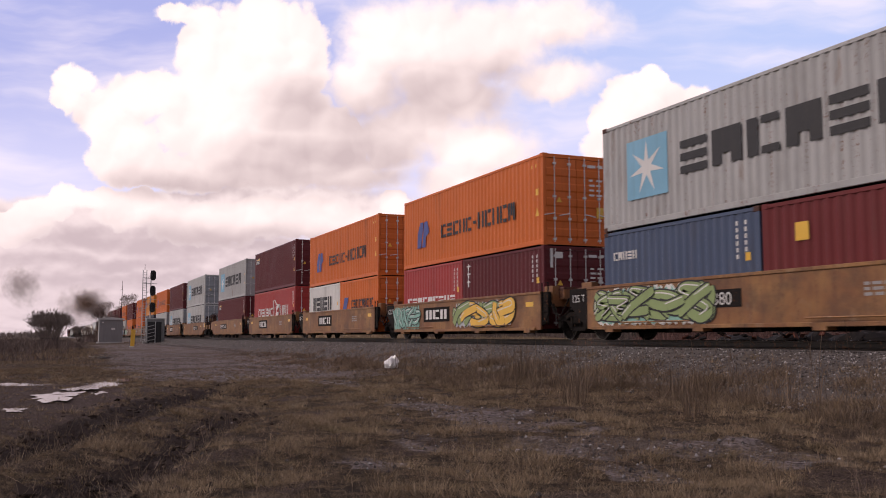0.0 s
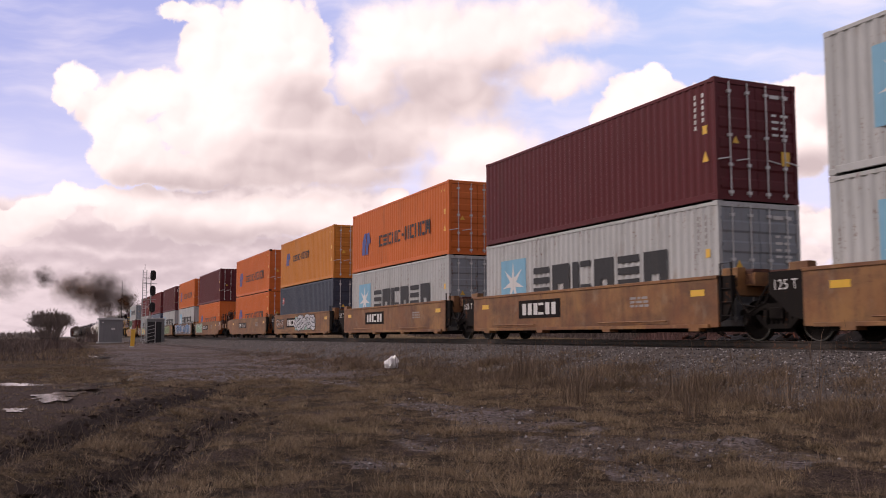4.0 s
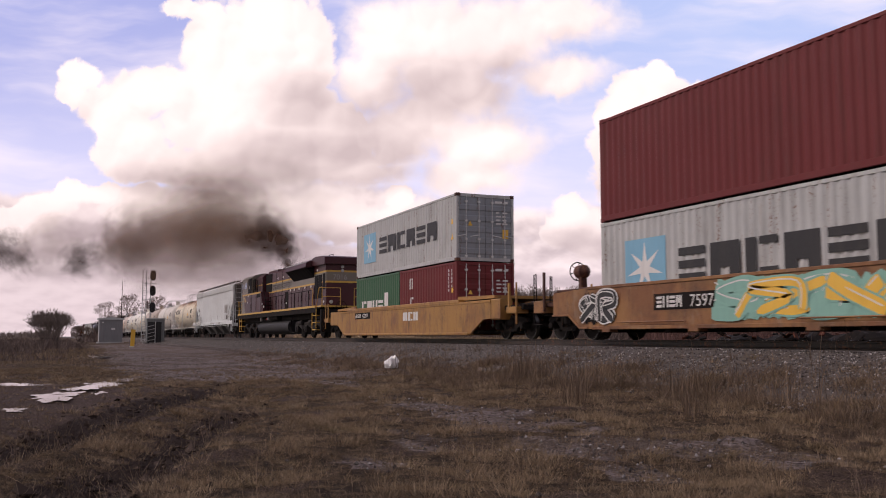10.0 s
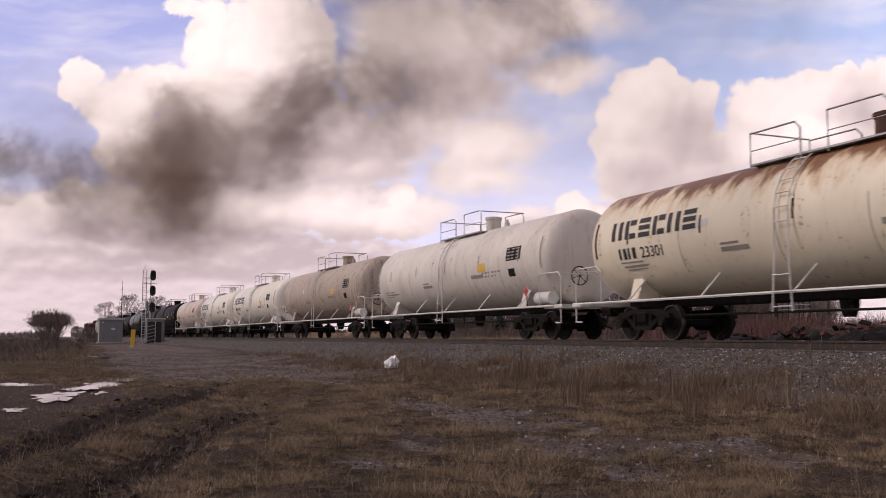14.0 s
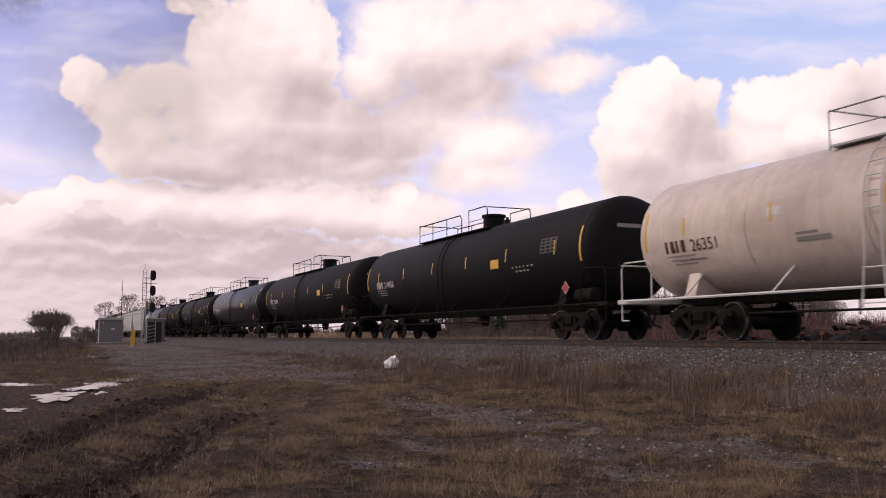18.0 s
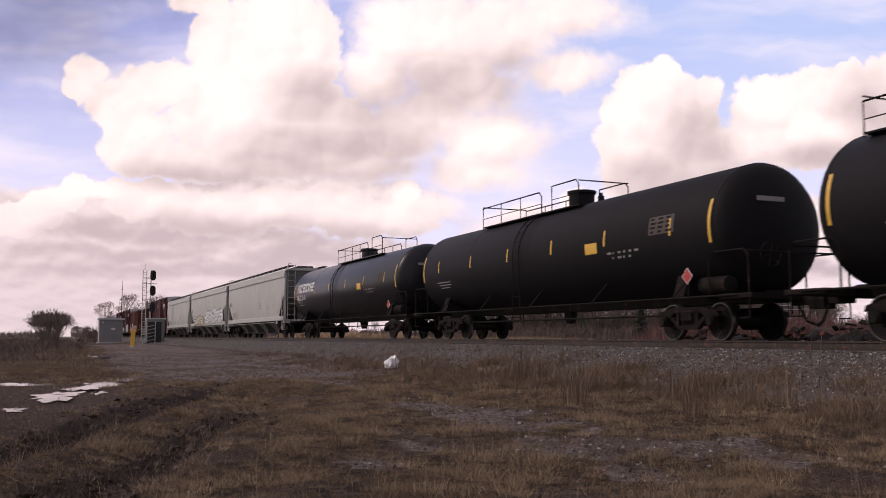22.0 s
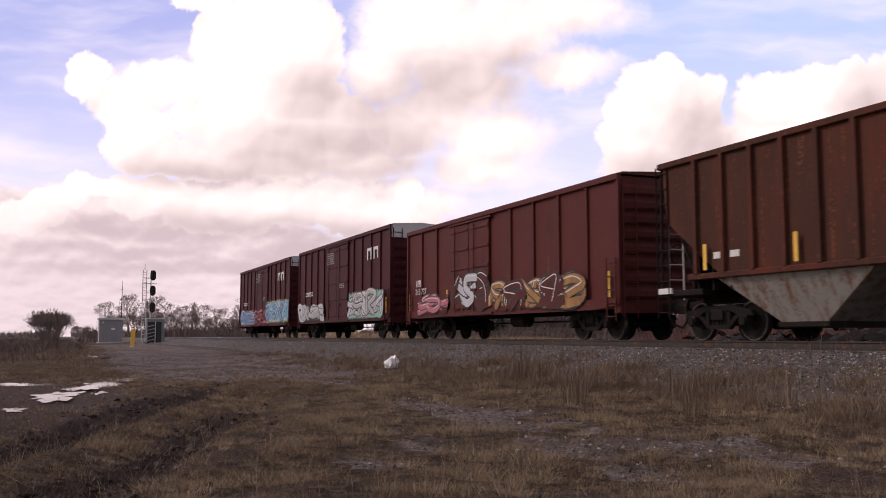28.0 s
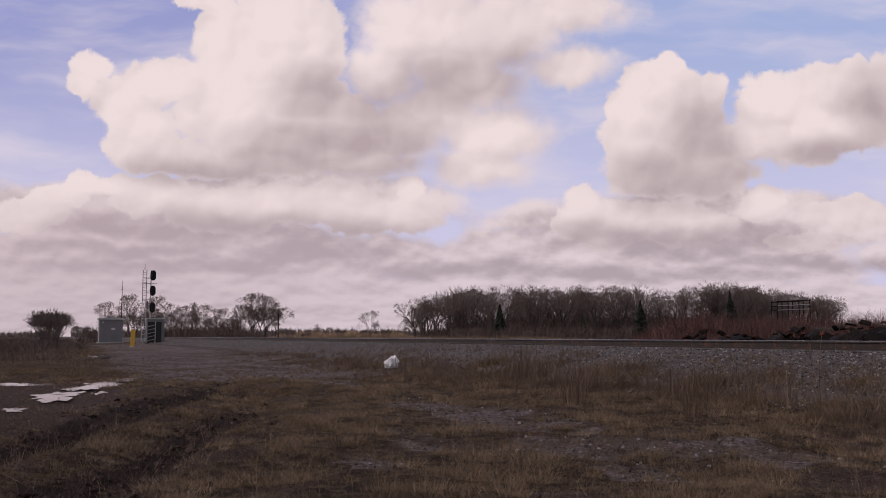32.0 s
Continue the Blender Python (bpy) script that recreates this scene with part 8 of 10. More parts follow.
        for yy in (-1.54, 1.54):
            part("hand_rail", Mesh().tube([(x - way * 1.75, yy, 0.55), (x - way * 1.75, yy, 2.0), (x - way * 1.62, yy, 2.6), (x - way * 1.75, yy, 2.78), (x - way * 2.2, yy, 2.80)], 0.026, 6), YELLOW, ob, "yellow hand rail")
            part("hand_rail", Mesh().tube([(x - way * 0.9, yy, 0.55), (x - way * 0.9, yy, 1.7), (x - way * 0.45, yy, 2.68), (x - way * 0.3, yy, 2.80), (x - way * 0.05, yy * 0.95, 2.80)], 0.026, 6), YELLOW, ob, "yellow hand rail")
        g = Mesh()
        for a, b in ((-1.45, -0.4), (0.4, 1.45)):
            g.tube([(x - way * 0.06, a, 1.7), (x - way * 0.06, a, 2.78), (x - way * 0.06, b, 2.78), (x - way * 0.06, b, 1.7)], 0.026, 6)
            g.tube([(x - way * 0.06, a, 2.3), (x - way * 0.06, b, 2.3)], 0.018, 5).cut()
        parts("hand_rail", g, YELLOW, ob, "yellow hand rail")
        for yy in (-1, 1):
            part("ditch_light", Mesh().spin([(0, 0.10), (way * 0.08, 0.10), (way * 0.1, 0.08), (way * 0.1, 0.01)], "x", (x - way * 0.02, yy * 0.95, 2.0), 12), LENS, ob, "round ditch light")
    part("walkway_rail", Mesh().tube([(10.0, -1.52, 2.72), (E - 2.2, -1.52, 2.72)], 0.02, 5), STEEL, ob)
    for i in range(8):
        part("rail_post", Mesh().tube([(10.3 + i * 1.62, -1.53, 1.75), (10.3 + i * 1.62, -1.53, 2.72)], 0.022, 5), STEEL, ob)
    # fuel tank and trucks
    part("fuel_tank", Mesh().along_x([(1.42 * math.copysign(abs(math.cos(w)) ** 0.6, math.cos(w)), 0.72 + 0.47 * math.copysign(abs(math.sin(w)) ** 0.7, math.sin(w))) for w in [2 * math.pi * i / 28 for i in range(28)]], 7.4, 16.4), TANK_K, ob, "long dark grey fuel tank", smooth=True)
    part("fuel_gauge", Mesh().box(8.6, 8.8, -1.5, -1.4, 1.16, 1.42, 0.01).box(10.9, 11.1, -1.5, -1.4, 1.2, 1.4, 0.01), M_GREY, ob)
    part("fuel_filler", Mesh().spin([(-0.06, 0.02), (-0.06, 0.07), (0.1, 0.07)], "y", (10.4, -1.42, 1.28), 10), M_RED, ob, "red fuel filler cap")
    part("air_tank", Mesh().spin([(-1.0, 0.03), (-0.95, 0.2), (0.95, 0.2), (1.0, 0.03)], "x", (12.4, -1.25, 1.36), 12), STEEL, ob, smooth=True)
    part("pipe", Mesh().tube([(16.5, -1.35, 1.35), (17.2, -1.38, 1.1), (16.9, -1.38, 0.7), (17.2, -1.35, 0.35), (17.8, -1.3, 0.3)], 0.035, 6), STEEL, ob)
    for c in (4.0, 20.1):
        tk = part("truck", Mesh().box(c - 2.6, c + 2.6, -0.8, 0.8, 0.6, 1.0, 0.05), STEEL, ob)
        for sd in (-1, 1):
            y0, y1 = sorted((sd * 1.16, sd * 0.95))
            part("side_frame", Mesh().along_y([(c - 2.95, 0.66), (c - 2.75, 0.98), (c - 1.5, 1.08), (c - 0.9, 0.94), (c + 0.9, 0.94), (c + 1.5, 1.08), (c + 2.75, 0.98), (c + 2.95, 0.66), (c + 1.9, 0.70), (c + 1.2, 0.52), (c + 0.4, 0.68), (c - 0.4, 0.68), (c - 1.2, 0.52), (c - 1.9, 0.70)], y0, y1), TRUCK_K, tk)
            for ax in (-2.15, 0, 2.15):
                part("wheel", cached("bigwheel", lambda: Mesh().spin([(-0.06, 0.1), (-0.05, 0.42), (-0.06, 0.5), (0.06, 0.52), (0.08, 0.54), (0.08, 0.44), (0.03, 0.4), (0.08, 0.1)], "y", n=28).data("wheel", WHEEL, True)), None, tk, at=pose(c + ax, sd * 0.76, 0.53, 0, 0, 0 if sd < 0 else 180))
                part("journal_box", Mesh().box(c + ax - 0.24, c + ax + 0.24, min(sd * 1.26, sd * 1.0), max(sd * 1.26, sd * 1.0), 0.34, 0.76, 0.04).spin([(-0.05, 0.03), (-0.05, 0.15), (0.05, 0.15)], "y", (c + ax, sd * 1.25, 0.55), 12), TRUCK_K, tk)
            for ax in (-1.08, 1.08):
                part("brake_cylinder", Mesh().spin([(-0.34, 0.04), (-0.3, 0.14), (0.3, 0.14), (0.34, 0.04)], "x", (c + ax, sd * 1.22, 0.92), 10), TRUCK_K, tk)
                part("spring", Mesh().spin([(0.36, 0.13), (0.68, 0.13)], "z", (c + ax, sd * 1.05, 0), 10), STEEL, tk)
    MOVING.append((ob, s, 0.0))
    return ob


# Dark grilles, and also the plates that paint in shade on cab and hood.
GRILLE_SHADE = paint("dark_grille_and_shade", (0.011, 0.0095, 0.011), 0.7, 0.2, (0.02, 0.016, 0.014), spec=0.1)
TANK_K = paint("dusty_fuel_tank_paint", (0.019, 0.018, 0.020), 0.6, 0.5, (0.032, 0.027, 0.025), spec=0.25)
TRUCK_K = paint("dusty_truck_steel", (0.026, 0.022, 0.021), 0.75, 0.6, (0.06, 0.048, 0.04), rust=0.1, spec=0.15)
locomotive(-300.2)


# ---- beside the line: signal, relay case, hut, marker post, litter ----
def gz(x, y):
    return float(ground_z(x, y))


def signal_mast(x, y):
    z0 = gz(x, y)
    ob = empty("railway_signal", "silver railway signal mast with three black light heads", "signal")
    ob.location = (x, y, z0)
    part("foundation", Mesh().box(-0.5, 0.5, -0.5, 0.5, -0.3, 0.25, 0.04), paint("concrete", (0.3, 0.29, 0.27), 0.9, 0.3), ob)
    part("mast", Mesh().tube([(0, 0.25, 0.2), (0, 0.25, 8.7)], [0.09, 0.06], 10), SILVER, ob)
    # caged ladder beside the mast, on the camera's side towards the field
    lad = Mesh()
    for u in (-0.45, -0.02):
        lad.tube([(0.1, u - 0.25, 0.2), (0.1, u - 0.25, 8.75)], 0.045, 6)
    for i in range(27):
        lad.tube([(0.1, -0.70, 0.4 + 0.31 * i), (0.1, -0.27, 0.4 + 0.31 * i)], 0.028, 5)
    part("ladder", lad, SILVER, ob)
    for z in (2.6, 4.3, 6.0, 7.7):
        part("stand_off", Mesh().tube([(0.1, -0.5, z), (0, 0.25, z)], 0.03, 5).tube([(0.1, -0.27, z), (0, 0.25, z + 0.4)], 0.02, 5), SILVER, ob)
    for z in (8.10, 6.25, 4.25):
        h = Mesh()
        pts = []
        for i in range(24):
            w = 2 * math.pi * i / 24
            pts.append((0.33 * math.cos(w) + 0.45, z + 0.36 * math.sin(w) + (0.26 if math.sin(w) > 0 else -0.26)))
        vs = [(0.34, yy, zz) for yy, zz in pts] + [(0.28, yy, zz) for yy, zz in pts]
        n = len(pts)
        h.add(vs, [tuple(range(n)), tuple(range(n, 2 * n))[::-1]] + [(i, n + i, n + (i + 1) % n, (i + 1) % n) for i in range(n)])
        hd = part("signal_head", h, M_BLACK, ob, "black oval signal background")
        part("lamp_housing", Mesh().box(0.0, 0.28, 0.25, 0.65, z - 0.45, z + 0.45, 0.04), STEEL, hd)
        for dz in (0.33, 0.0, -0.33):
            part("visor", Mesh().spin([(0.34, 0.12), (0.58, 0.12), (0.58, 0.10), (0.36, 0.10)], "x", (0, 0.45, z + dz), 12), M_BLACK, hd)
        part("bracket", Mesh().tube([(0, 0.25, z), (0.1, 0.45, z)], 0.05, 6), SILVER, ob)
    part("finial", Mesh().tube([(0.1, -0.5, 8.75), (0.1, -0.5, 9.4)], 0.03, 5), SILVER, ob)
    part("work_platform", Mesh().box(-0.2, 0.25, -0.75, 0.9, 7.1, 7.14).box(-0.2, 0.25, -0.75, 0.9, 5.2, 5.24), SILVER, ob)


signal_mast(-116.0, 11.15)


def relay_case(x, y):
    relay_grey = paint("relay_case_grey", (0.19, 0.205, 0.21), 0.6, 0.3)
    ob = empty("relay_case", "grey steel relay case with open lattice front, beside the signal", "relay case")
    ob.location = (x, y, gz(x, y))
    part("cabinet", Mesh().box(-0.5, 0.5, -0.2, 1.75, 0.1, 2.75, 0.04), relay_grey, ob)
    part("roof", Mesh().box(-0.6, 0.6, -0.3, 1.85, 2.75, 2.88, 0.03), SILVER, ob)
    part("door", Mesh().box(0.5, 0.56, -0.1, 0.7, 0.1, 2.45, 0.02), M_BLACK, ob, "dark door")
    part("door", Mesh().box(0.5, 0.56, 0.72, 1.4, 0.1, 2.45, 0.02), M_BLACK, ob, "dark door")
    g = Mesh()
    g.tube([(0.6, 0.72, 0.0), (0.6, 0.72, 2.5)], 0.05, 5)
    for k in range(5):
        g.tube([(0.6, -0.1, 0.3 + 0.4 * k), (0.6, 0.7, 0.5 + 0.4 * k)], 0.03, 5)
    part("brace", g, SILVER, ob)
    part("leg", Mesh().box(-0.4, 0.4, -0.1, 0.1, -0.2, 0.3).box(-0.4, 0.4, 1.7, 1.9, -0.2, 0.3), STEEL, ob)


relay_case(-111.0, 10.75)


def signal_hut(x, y):
    ob = empty("signal_hut", "small grey steel equipment hut with a pale roof edge", "hut")
    ob.location = (x, y, gz(x, y))
    body = paint("hut_grey_paint", (0.235, 0.235, 0.245), 0.6, 0.3)
    part("wall", Mesh().box(-1.4, 1.4, -1.55, 1.55, 0.15, 3.25, 0.04), body, ob)
    part("roof", Mesh().along_x([(-1.75, 3.25), (1.75, 3.25), (1.75, 3.45), (0, 3.6), (-1.75, 3.45)], -1.6, 1.6), SILVER, ob, "pale roof")
    part("door", Mesh().box(1.4, 1.46, -1.1, -0.1, 0.25, 2.5, 0.02), body, ob)
    part("sign_plate", Mesh().box(1.405, 1.43, 0.05, 0.55, 1.85, 2.1), M_WHITE, ob, "white plate")
    part("base", Mesh().box(-1.5, 1.5, -1.75, 1.75, -0.3, 0.16), SILVER, ob)
    part("lamp", Mesh().box(1.4, 1.6, -1.2, -1.0, 2.8, 2.95), M_WHITE, ob)
    part("aerial", Mesh().tube([(-1.2, 1.5, 0), (-1.2, 1.5, 8.2)], [0.06, 0.035], 6).tube([(-1.2, 1.3, 7.6), (-1.2, 1.7, 7.6)], 0.02, 4).tube([(-1.2, 1.5, 8.2), (-1.2, 1.5, 8.9)], 0.02, 4), STEEL, ob, "thin radio mast")


signal_hut(-139.0, 8.35)


def marker_post(x, y):
    ob = empty("marker_post", "bright yellow marker post standing in gravel", "post")
    ob.location = (x, y, gz(x, y))
    part("post", Mesh().along_x([(-0.21, -0.2), (0.13, -0.2), (0.21, 1.55), (-0.16, 1.58)], -0.06, 0.06), M_YELLOW, ob)
    part("foot", Mesh().box(-0.12, 0.12, -0.3, 0.12, -0.05, 0.1, 0.02), M_WHITE, ob, "pale foot")


marker_post(-86.0, 7.05)


def litter_bag(x, y):
    """A crumpled white plastic bag."""
    bm = bmesh.new()
    bmesh.ops.create_icosphere(bm, subdivisions=3, radius=0.21)
    for v in bm.verts:
        p = v.co.copy()
        n1 = noise.noise(p * 9) * 0.09 + noise.noise(p * 23) * 0.03
        v.co += v.normal * n1
        v.co.z = max(v.co.z * 0.95, -0.12)
        if p.z > 0.12 and p.x < 0.1:
            v.co.z += 0.10 * max(0, math.sin(p.y * 22))
    me = bpy.data.meshes.new("litter_bag")
    bm.to_mesh(me)
    bm.free()
    mt, nt, ln, bs = mat_new("white_plastic_film")
    nz = node(nt, "ShaderNodeTexNoise", Scale=22, Detail=4)
    ln.new(blend(nt, ln, nz.outputs["Fac"], (0.72, 0.71, 0.70), (0.95, 0.94, 0.93)), bs.inputs["Base Color"])
    bs.inputs["Roughness"].default_value = 0.35
    me.materials.append(mt)
    ob = tagged(new("litter_bag", me), "crumpled white plastic bag lying in the weeds", "bag")
    ob.matrix_basis = pose(x, y, gz(x, y) + 0.16, 0, 0, 30)


litter_bag(-26.6, 9.7)

# ---- trees and bushes, leafless ----
bark = paint("bare_bark", (0.11, 0.088, 0.078), 0.95, 0.4, (0.05, 0.04, 0.035))
twig = paint("fine_twigs", (0.20, 0.155, 0.135), 0.95, 0.3, (0.12, 0.09, 0.08))
pale_twig = paint("weathered_twigs", (0.30, 0.235, 0.21), 0.95, 0.3, (0.19, 0.145, 0.13))
fir = paint("fir_needles", (0.022, 0.034, 0.020), 0.9, 0.3, (0.015, 0.02, 0.012))


def tree_meshes(seed, height, spread, depth, shrub=False):
    """Trunk and limbs, and a crown of fine twigs, grown by forking."""
    rng = random.Random(seed)
    wood, fine = Mesh(), Mesh()

    def grow(p, d, length, r, level):
        n = 2 if level < 2 else 1
        pts, q = [p], p
        for i in range(n):
            d = (d + Vector((rng.uniform(-1, 1), rng.uniform(-1, 1), rng.uniform(-0.3, 0.7))) * 0.16).normalized()
            q = q + d * (length / n)
            pts.append(q)
        tgt = wood if level < 3 else fine
        r = max(r, 0.012 if height < 6 else 0.022)
        if level >= 4:
            w = d.orthogonal().normalized()
            w.rotate(Matrix.Rotation(rng.uniform(0, 6.28), 3, d))
            tgt.add([tuple(pts[0] + w * r), tuple(pts[0] - w * r), tuple(pts[-1])], [(0, 1, 2)])
        else:
            tgt.tube(pts, [r * (1 - 0.4 * i / n) for i in range(n + 1)], 5 if level < 2 else 3)
        if level >= depth:
            return
        k = rng.choice((2, 3, 3, 4)) if level else rng.choice((3, 4, 5))
        for j in range(k):
            a = rng.uniform(0.3, 0.85) * spread
            w = rng.uniform(0, 6.28)
            side = d.orthogonal()
            side.rotate(Euler((0, 0, 0)))
            b = d.cross(side).normalized()
            nd = (d * math.cos(a) + (side.normalized() * math.cos(w) + b * math.sin(w)) * math.sin(a) + Vector((0, 0, 0.12))).normalized()
            at = pts[-1] if j < 2 or n == 1 else pts[1]
            grow(at, nd, length * rng.uniform(0.58, 0.82), r * 0.58, level + 1)
        if level > 0:
            grow(pts[-1], d, length * 0.7, r * 0.6, level + 1)
    if shrub:
        for i in range(9):
            w = i * 0.7
            grow(Vector((0.25 * math.cos(w), 0.25 * math.sin(w), -0.1)), Vector((0.42 * math.cos(w), 0.42 * math.sin(w), 1.1)).normalized(), height * 0.36, height * 0.014, 2)
    else:
        grow(Vector((0, 0, -0.3)), Vector((0, 0, 1)), height * 0.30, height * 0.017, 0)
    return wood, fine


TREES = {}


def tree_model(key, seed, height, spread=1.0, depth=5, shrub=False):
    a, b = tree_meshes(seed, height, spread, depth, shrub)
    tall = max(v[2] for v in b.v)
    TREES[key] = (a.data("trunk", bark), b.data("crown", pale_twig if key[0] == "round" else twig), tall)


for i_ in range(5):
    tree_model(("wood", i_), 11 + i_, 13.0, 0.85, 5)
tree_model(("round", 0), 31, 9.0, 1.0, 6)
tree_model(("round", 1), 37, 9.0, 0.95, 6)
tree_model(("shrub", 0), 41, 3.0, 0.62, 6, True)
tree_model(("shrub", 1), 47, 3.0, 0.62, 6, True)


def plant(key, x, y, height, turn, label, name="tree", group=""):
    t, c, h = TREES[key]
    ob = empty(name, label, "tree" if name == "tree" else "bush", group)
    k = height / h
    ob.matrix_basis = Matrix.Translation((x, y, gz(x, y) - 0.05)) @ Matrix.Rotation(turn, 4, "Z") @ Matrix.Diagonal((k, k, k, 1))
    part("trunk", t, None, ob)
    part("crown", c, None, ob)
    return ob


def sight(px, d):
    """A place on the ground d metres ahead, at that many sky units from the middle of the view."""
    q = AIM.to_quaternion()
    v = q @ Vector((px / FOCAL, 0, -1))
    v.z = 0
    v.normalize()
    k = d / (v.x * -math.cos(HEAD) + v.y * math.sin(HEAD))
    return v.x * k, v.y * k


rng_t = random.Random(77)
# the wood behind the line
for i in range(150):
    u = rng_t.uniform(-55, 690)
    d = rng_t.uniform(235, 300) + (0 if u > -20 else 20)
    x, y = sight(u, d)
    edge = min(1.0, 0.72 + max(0, (u + 55)) / 260)
    tall = (0.9 if u < 470 else 1.0 - 0.28 * (u - 470) / 220) * edge
    plant(("wood", i % 5), x, y, rng_t.uniform(15.5, 18.2) * tall * d / 260, rng_t.uniform(0, 6.28), "bare grey-brown tree at a wood's edge", group="trees of the wood")
# trees beyond the signal and along the field
for u, d, h, kind in [(-590, 210, 7.0, 0), (-570, 200, 6.0, 1), (-548, 205, 8.2, 0), (-520, 190, 6.5, 1), (-500, 195, 7.6, 0), (-478, 190, 6.2, 1), (-455, 210, 6.4, 0), (-437, 205, 6.8, 1), (-420, 210, 6.6, 0), (-402, 215, 6.0, 1),
                   (-384, 220, 6.2, 0), (-336, 215, 8.8, 1), (-322, 215, 9.0, 0), (-312, 218, 8.6, 1), (-350, 220, 7.0, 0), (-126, 260, 8.6, 0), (-220, 330, 5.6, 1), (-200, 340, 4.6, 0), (-184, 340, 4.2, 1), (-68, 300, 7.2, 0), (-50, 290, 8.5, 1),
                   (-365, 210, 5.5, 1), (-296, 215, 6.0, 0), (-541, 190, 5.6, 1), (-506, 195, 5.4, 0)]:
    x, y = sight(u, d)
    h = h * (1.3 if u < -290 else 1.0)
    plant(("round", kind), x, y, h, rng_t.uniform(0, 6.28), "bare branching tree beside the railway", group="trees along the field")
# bushes
for i, (u, d, h) in enumerate([(-688, 88, 3.8), (-694, 90, 3.2), (-684, 87, 3.2), (-689, 86, 3.0), (-691, 91, 3.5), (-686, 90, 3.6), (-636, 120, 2.6), (-275, 150, 2.6), (-268, 155, 2.0), (-240, 160, 1.8), (-180, 260, 3.2), (-135, 240, 3.0), (-100, 250, 3.0), (30, 190, 3.0), (60, 200, 3.2), (150, 180, 2.4), (380, 170, 2.8), (640, 120, 2.6), (670, 110, 2.4), (500, 140, 2.4), (560, 130, 2.2), (600, 128, 2.8)]):
    x, y = sight(u, d)
    plant(("shrub", i % 2), x, y, h, i * 1.3, "dense bare brown bush", "bush", "bushes")


def fir_tree(u, d, h):
    x, y = sight(u, d)
    rng = random.Random(int(u))
    m = Mesh()
    for i in range(420):
        t = rng.random() ** 0.8
        z = h * (0.08 + 0.9 * t)
        r = (1 - t) * h * 0.24 * rng.uniform(0.5, 1.1) + 0.1
        w = rng.uniform(0, 6.28)
        a, b = math.cos(w), math.sin(w)
        l = 0.5 + 0.5 * (1 - t)
        m.add([(r * a * 0.3, r * b * 0.3, z + 0.2), (r * a - b * l * 0.4, r * b + a * l * 0.4, z - 0.3), (r * a + b * l * 0.4, r * b - a * l * 0.4, z - 0.25), (r * a * 1.15, r * b * 1.15, z - 0.1)], [(0, 1, 3), (0, 3, 2)])
    ob = empty("fir_tree", "dark green narrow fir tree", "tree")
    ob.location = (x, y, gz(x, y))
    part("trunk", Mesh().tube([(0, 0, -0.2), (0, 0, h)], [h * 0.02, 0.02], 6), bark, ob)
    part("crown", m, fir, ob)


fir_tree(347, 215, 9.5)
fir_tree(100, 228, 9.0)
fir_tree(245, 225, 6.5)
fir_tree(505, 232, 12.5)


def telegraph_pole(u, d, h):
    x, y = sight(u, d)
    ob = empty("utility_pole", "thin dark wooden pole beside the field", "pole")
    ob.location = (x, y, gz(x, y))
    part("pole", Mesh().tube([(0, 0, -0.3), (0, 0, h)], [0.16, 0.11], 8), bark, ob)
    part("crossarm", Mesh().box(-0.06, 0.06, -0.5, 0.5, h - 0.5, h - 0.38), bark, ob)


telegraph_pole(-289, 170, 5.3)


def thicket(name, label, u0, u1, d0, d1, count, h0, h1, mat, seed, width=0.05):
    """Dense dead stems over a strip of ground, one object."""
    rng = np.random.default_rng(seed)
    q = np.array([sight(u, 1.0) for u in np.linspace(u0, u1, 60)])
    k = rng.integers(0, 60, count)
    f = rng.random(count)
    d = d0 + (d1 - d0) * rng.random(count)
    base = q[k] + (q[np.minimum(k + 1, 59)] - q[k]) * f[:, None]
    x, y = base[:, 0] * d, base[:, 1] * d
    lean = rng.normal(0, 0.35, (count, 2))
    h = rng.uniform(h0, h1, count) * (0.7 + 0.3 * lumps(x, y, 9, seed))
    along = (k + f) / 60
    h = h * (0.25 + 0.75 * smooth(0, 0.12, along + 0.04 * lumps(x, y, 6, 3)) * smooth(1.0, 0.8, along + 0.04 * lumps(x, y, 6, 4)))
    h = h * (0.2 + 0.8 * smooth(0, 0.4, (d - d0) / (d1 - d0) + 0.12 * lumps(x, y, 8, 13)))
    keep = (np.abs(y - YT) > 6.5) & (rng.random(count) < 0.05 + smooth(0, 0.25, along + 0.10 * lumps(x, y, 7, 3)) * smooth(1.02, 0.70, along + 0.12 * lumps(x, y, 7, 4)))
    x, y, h, lean, count = x[keep], y[keep], h[keep], lean[keep], int(keep.sum())
    return blades(name, label, x, y, h, lean, np.full(count, width), mat, rng)


def surface_z(x, y):
    """The ground, or the ballast where that lies higher."""
    bed_z = np.interp(np.abs(y - YT), [0, 1.95, 4.4, 5.0], [-0.19, -0.23, -0.81, -1.15])
    return np.where(np.abs(y - YT) < 5, np.maximum(ground_z(x, y), bed_z), ground_z(x, y))


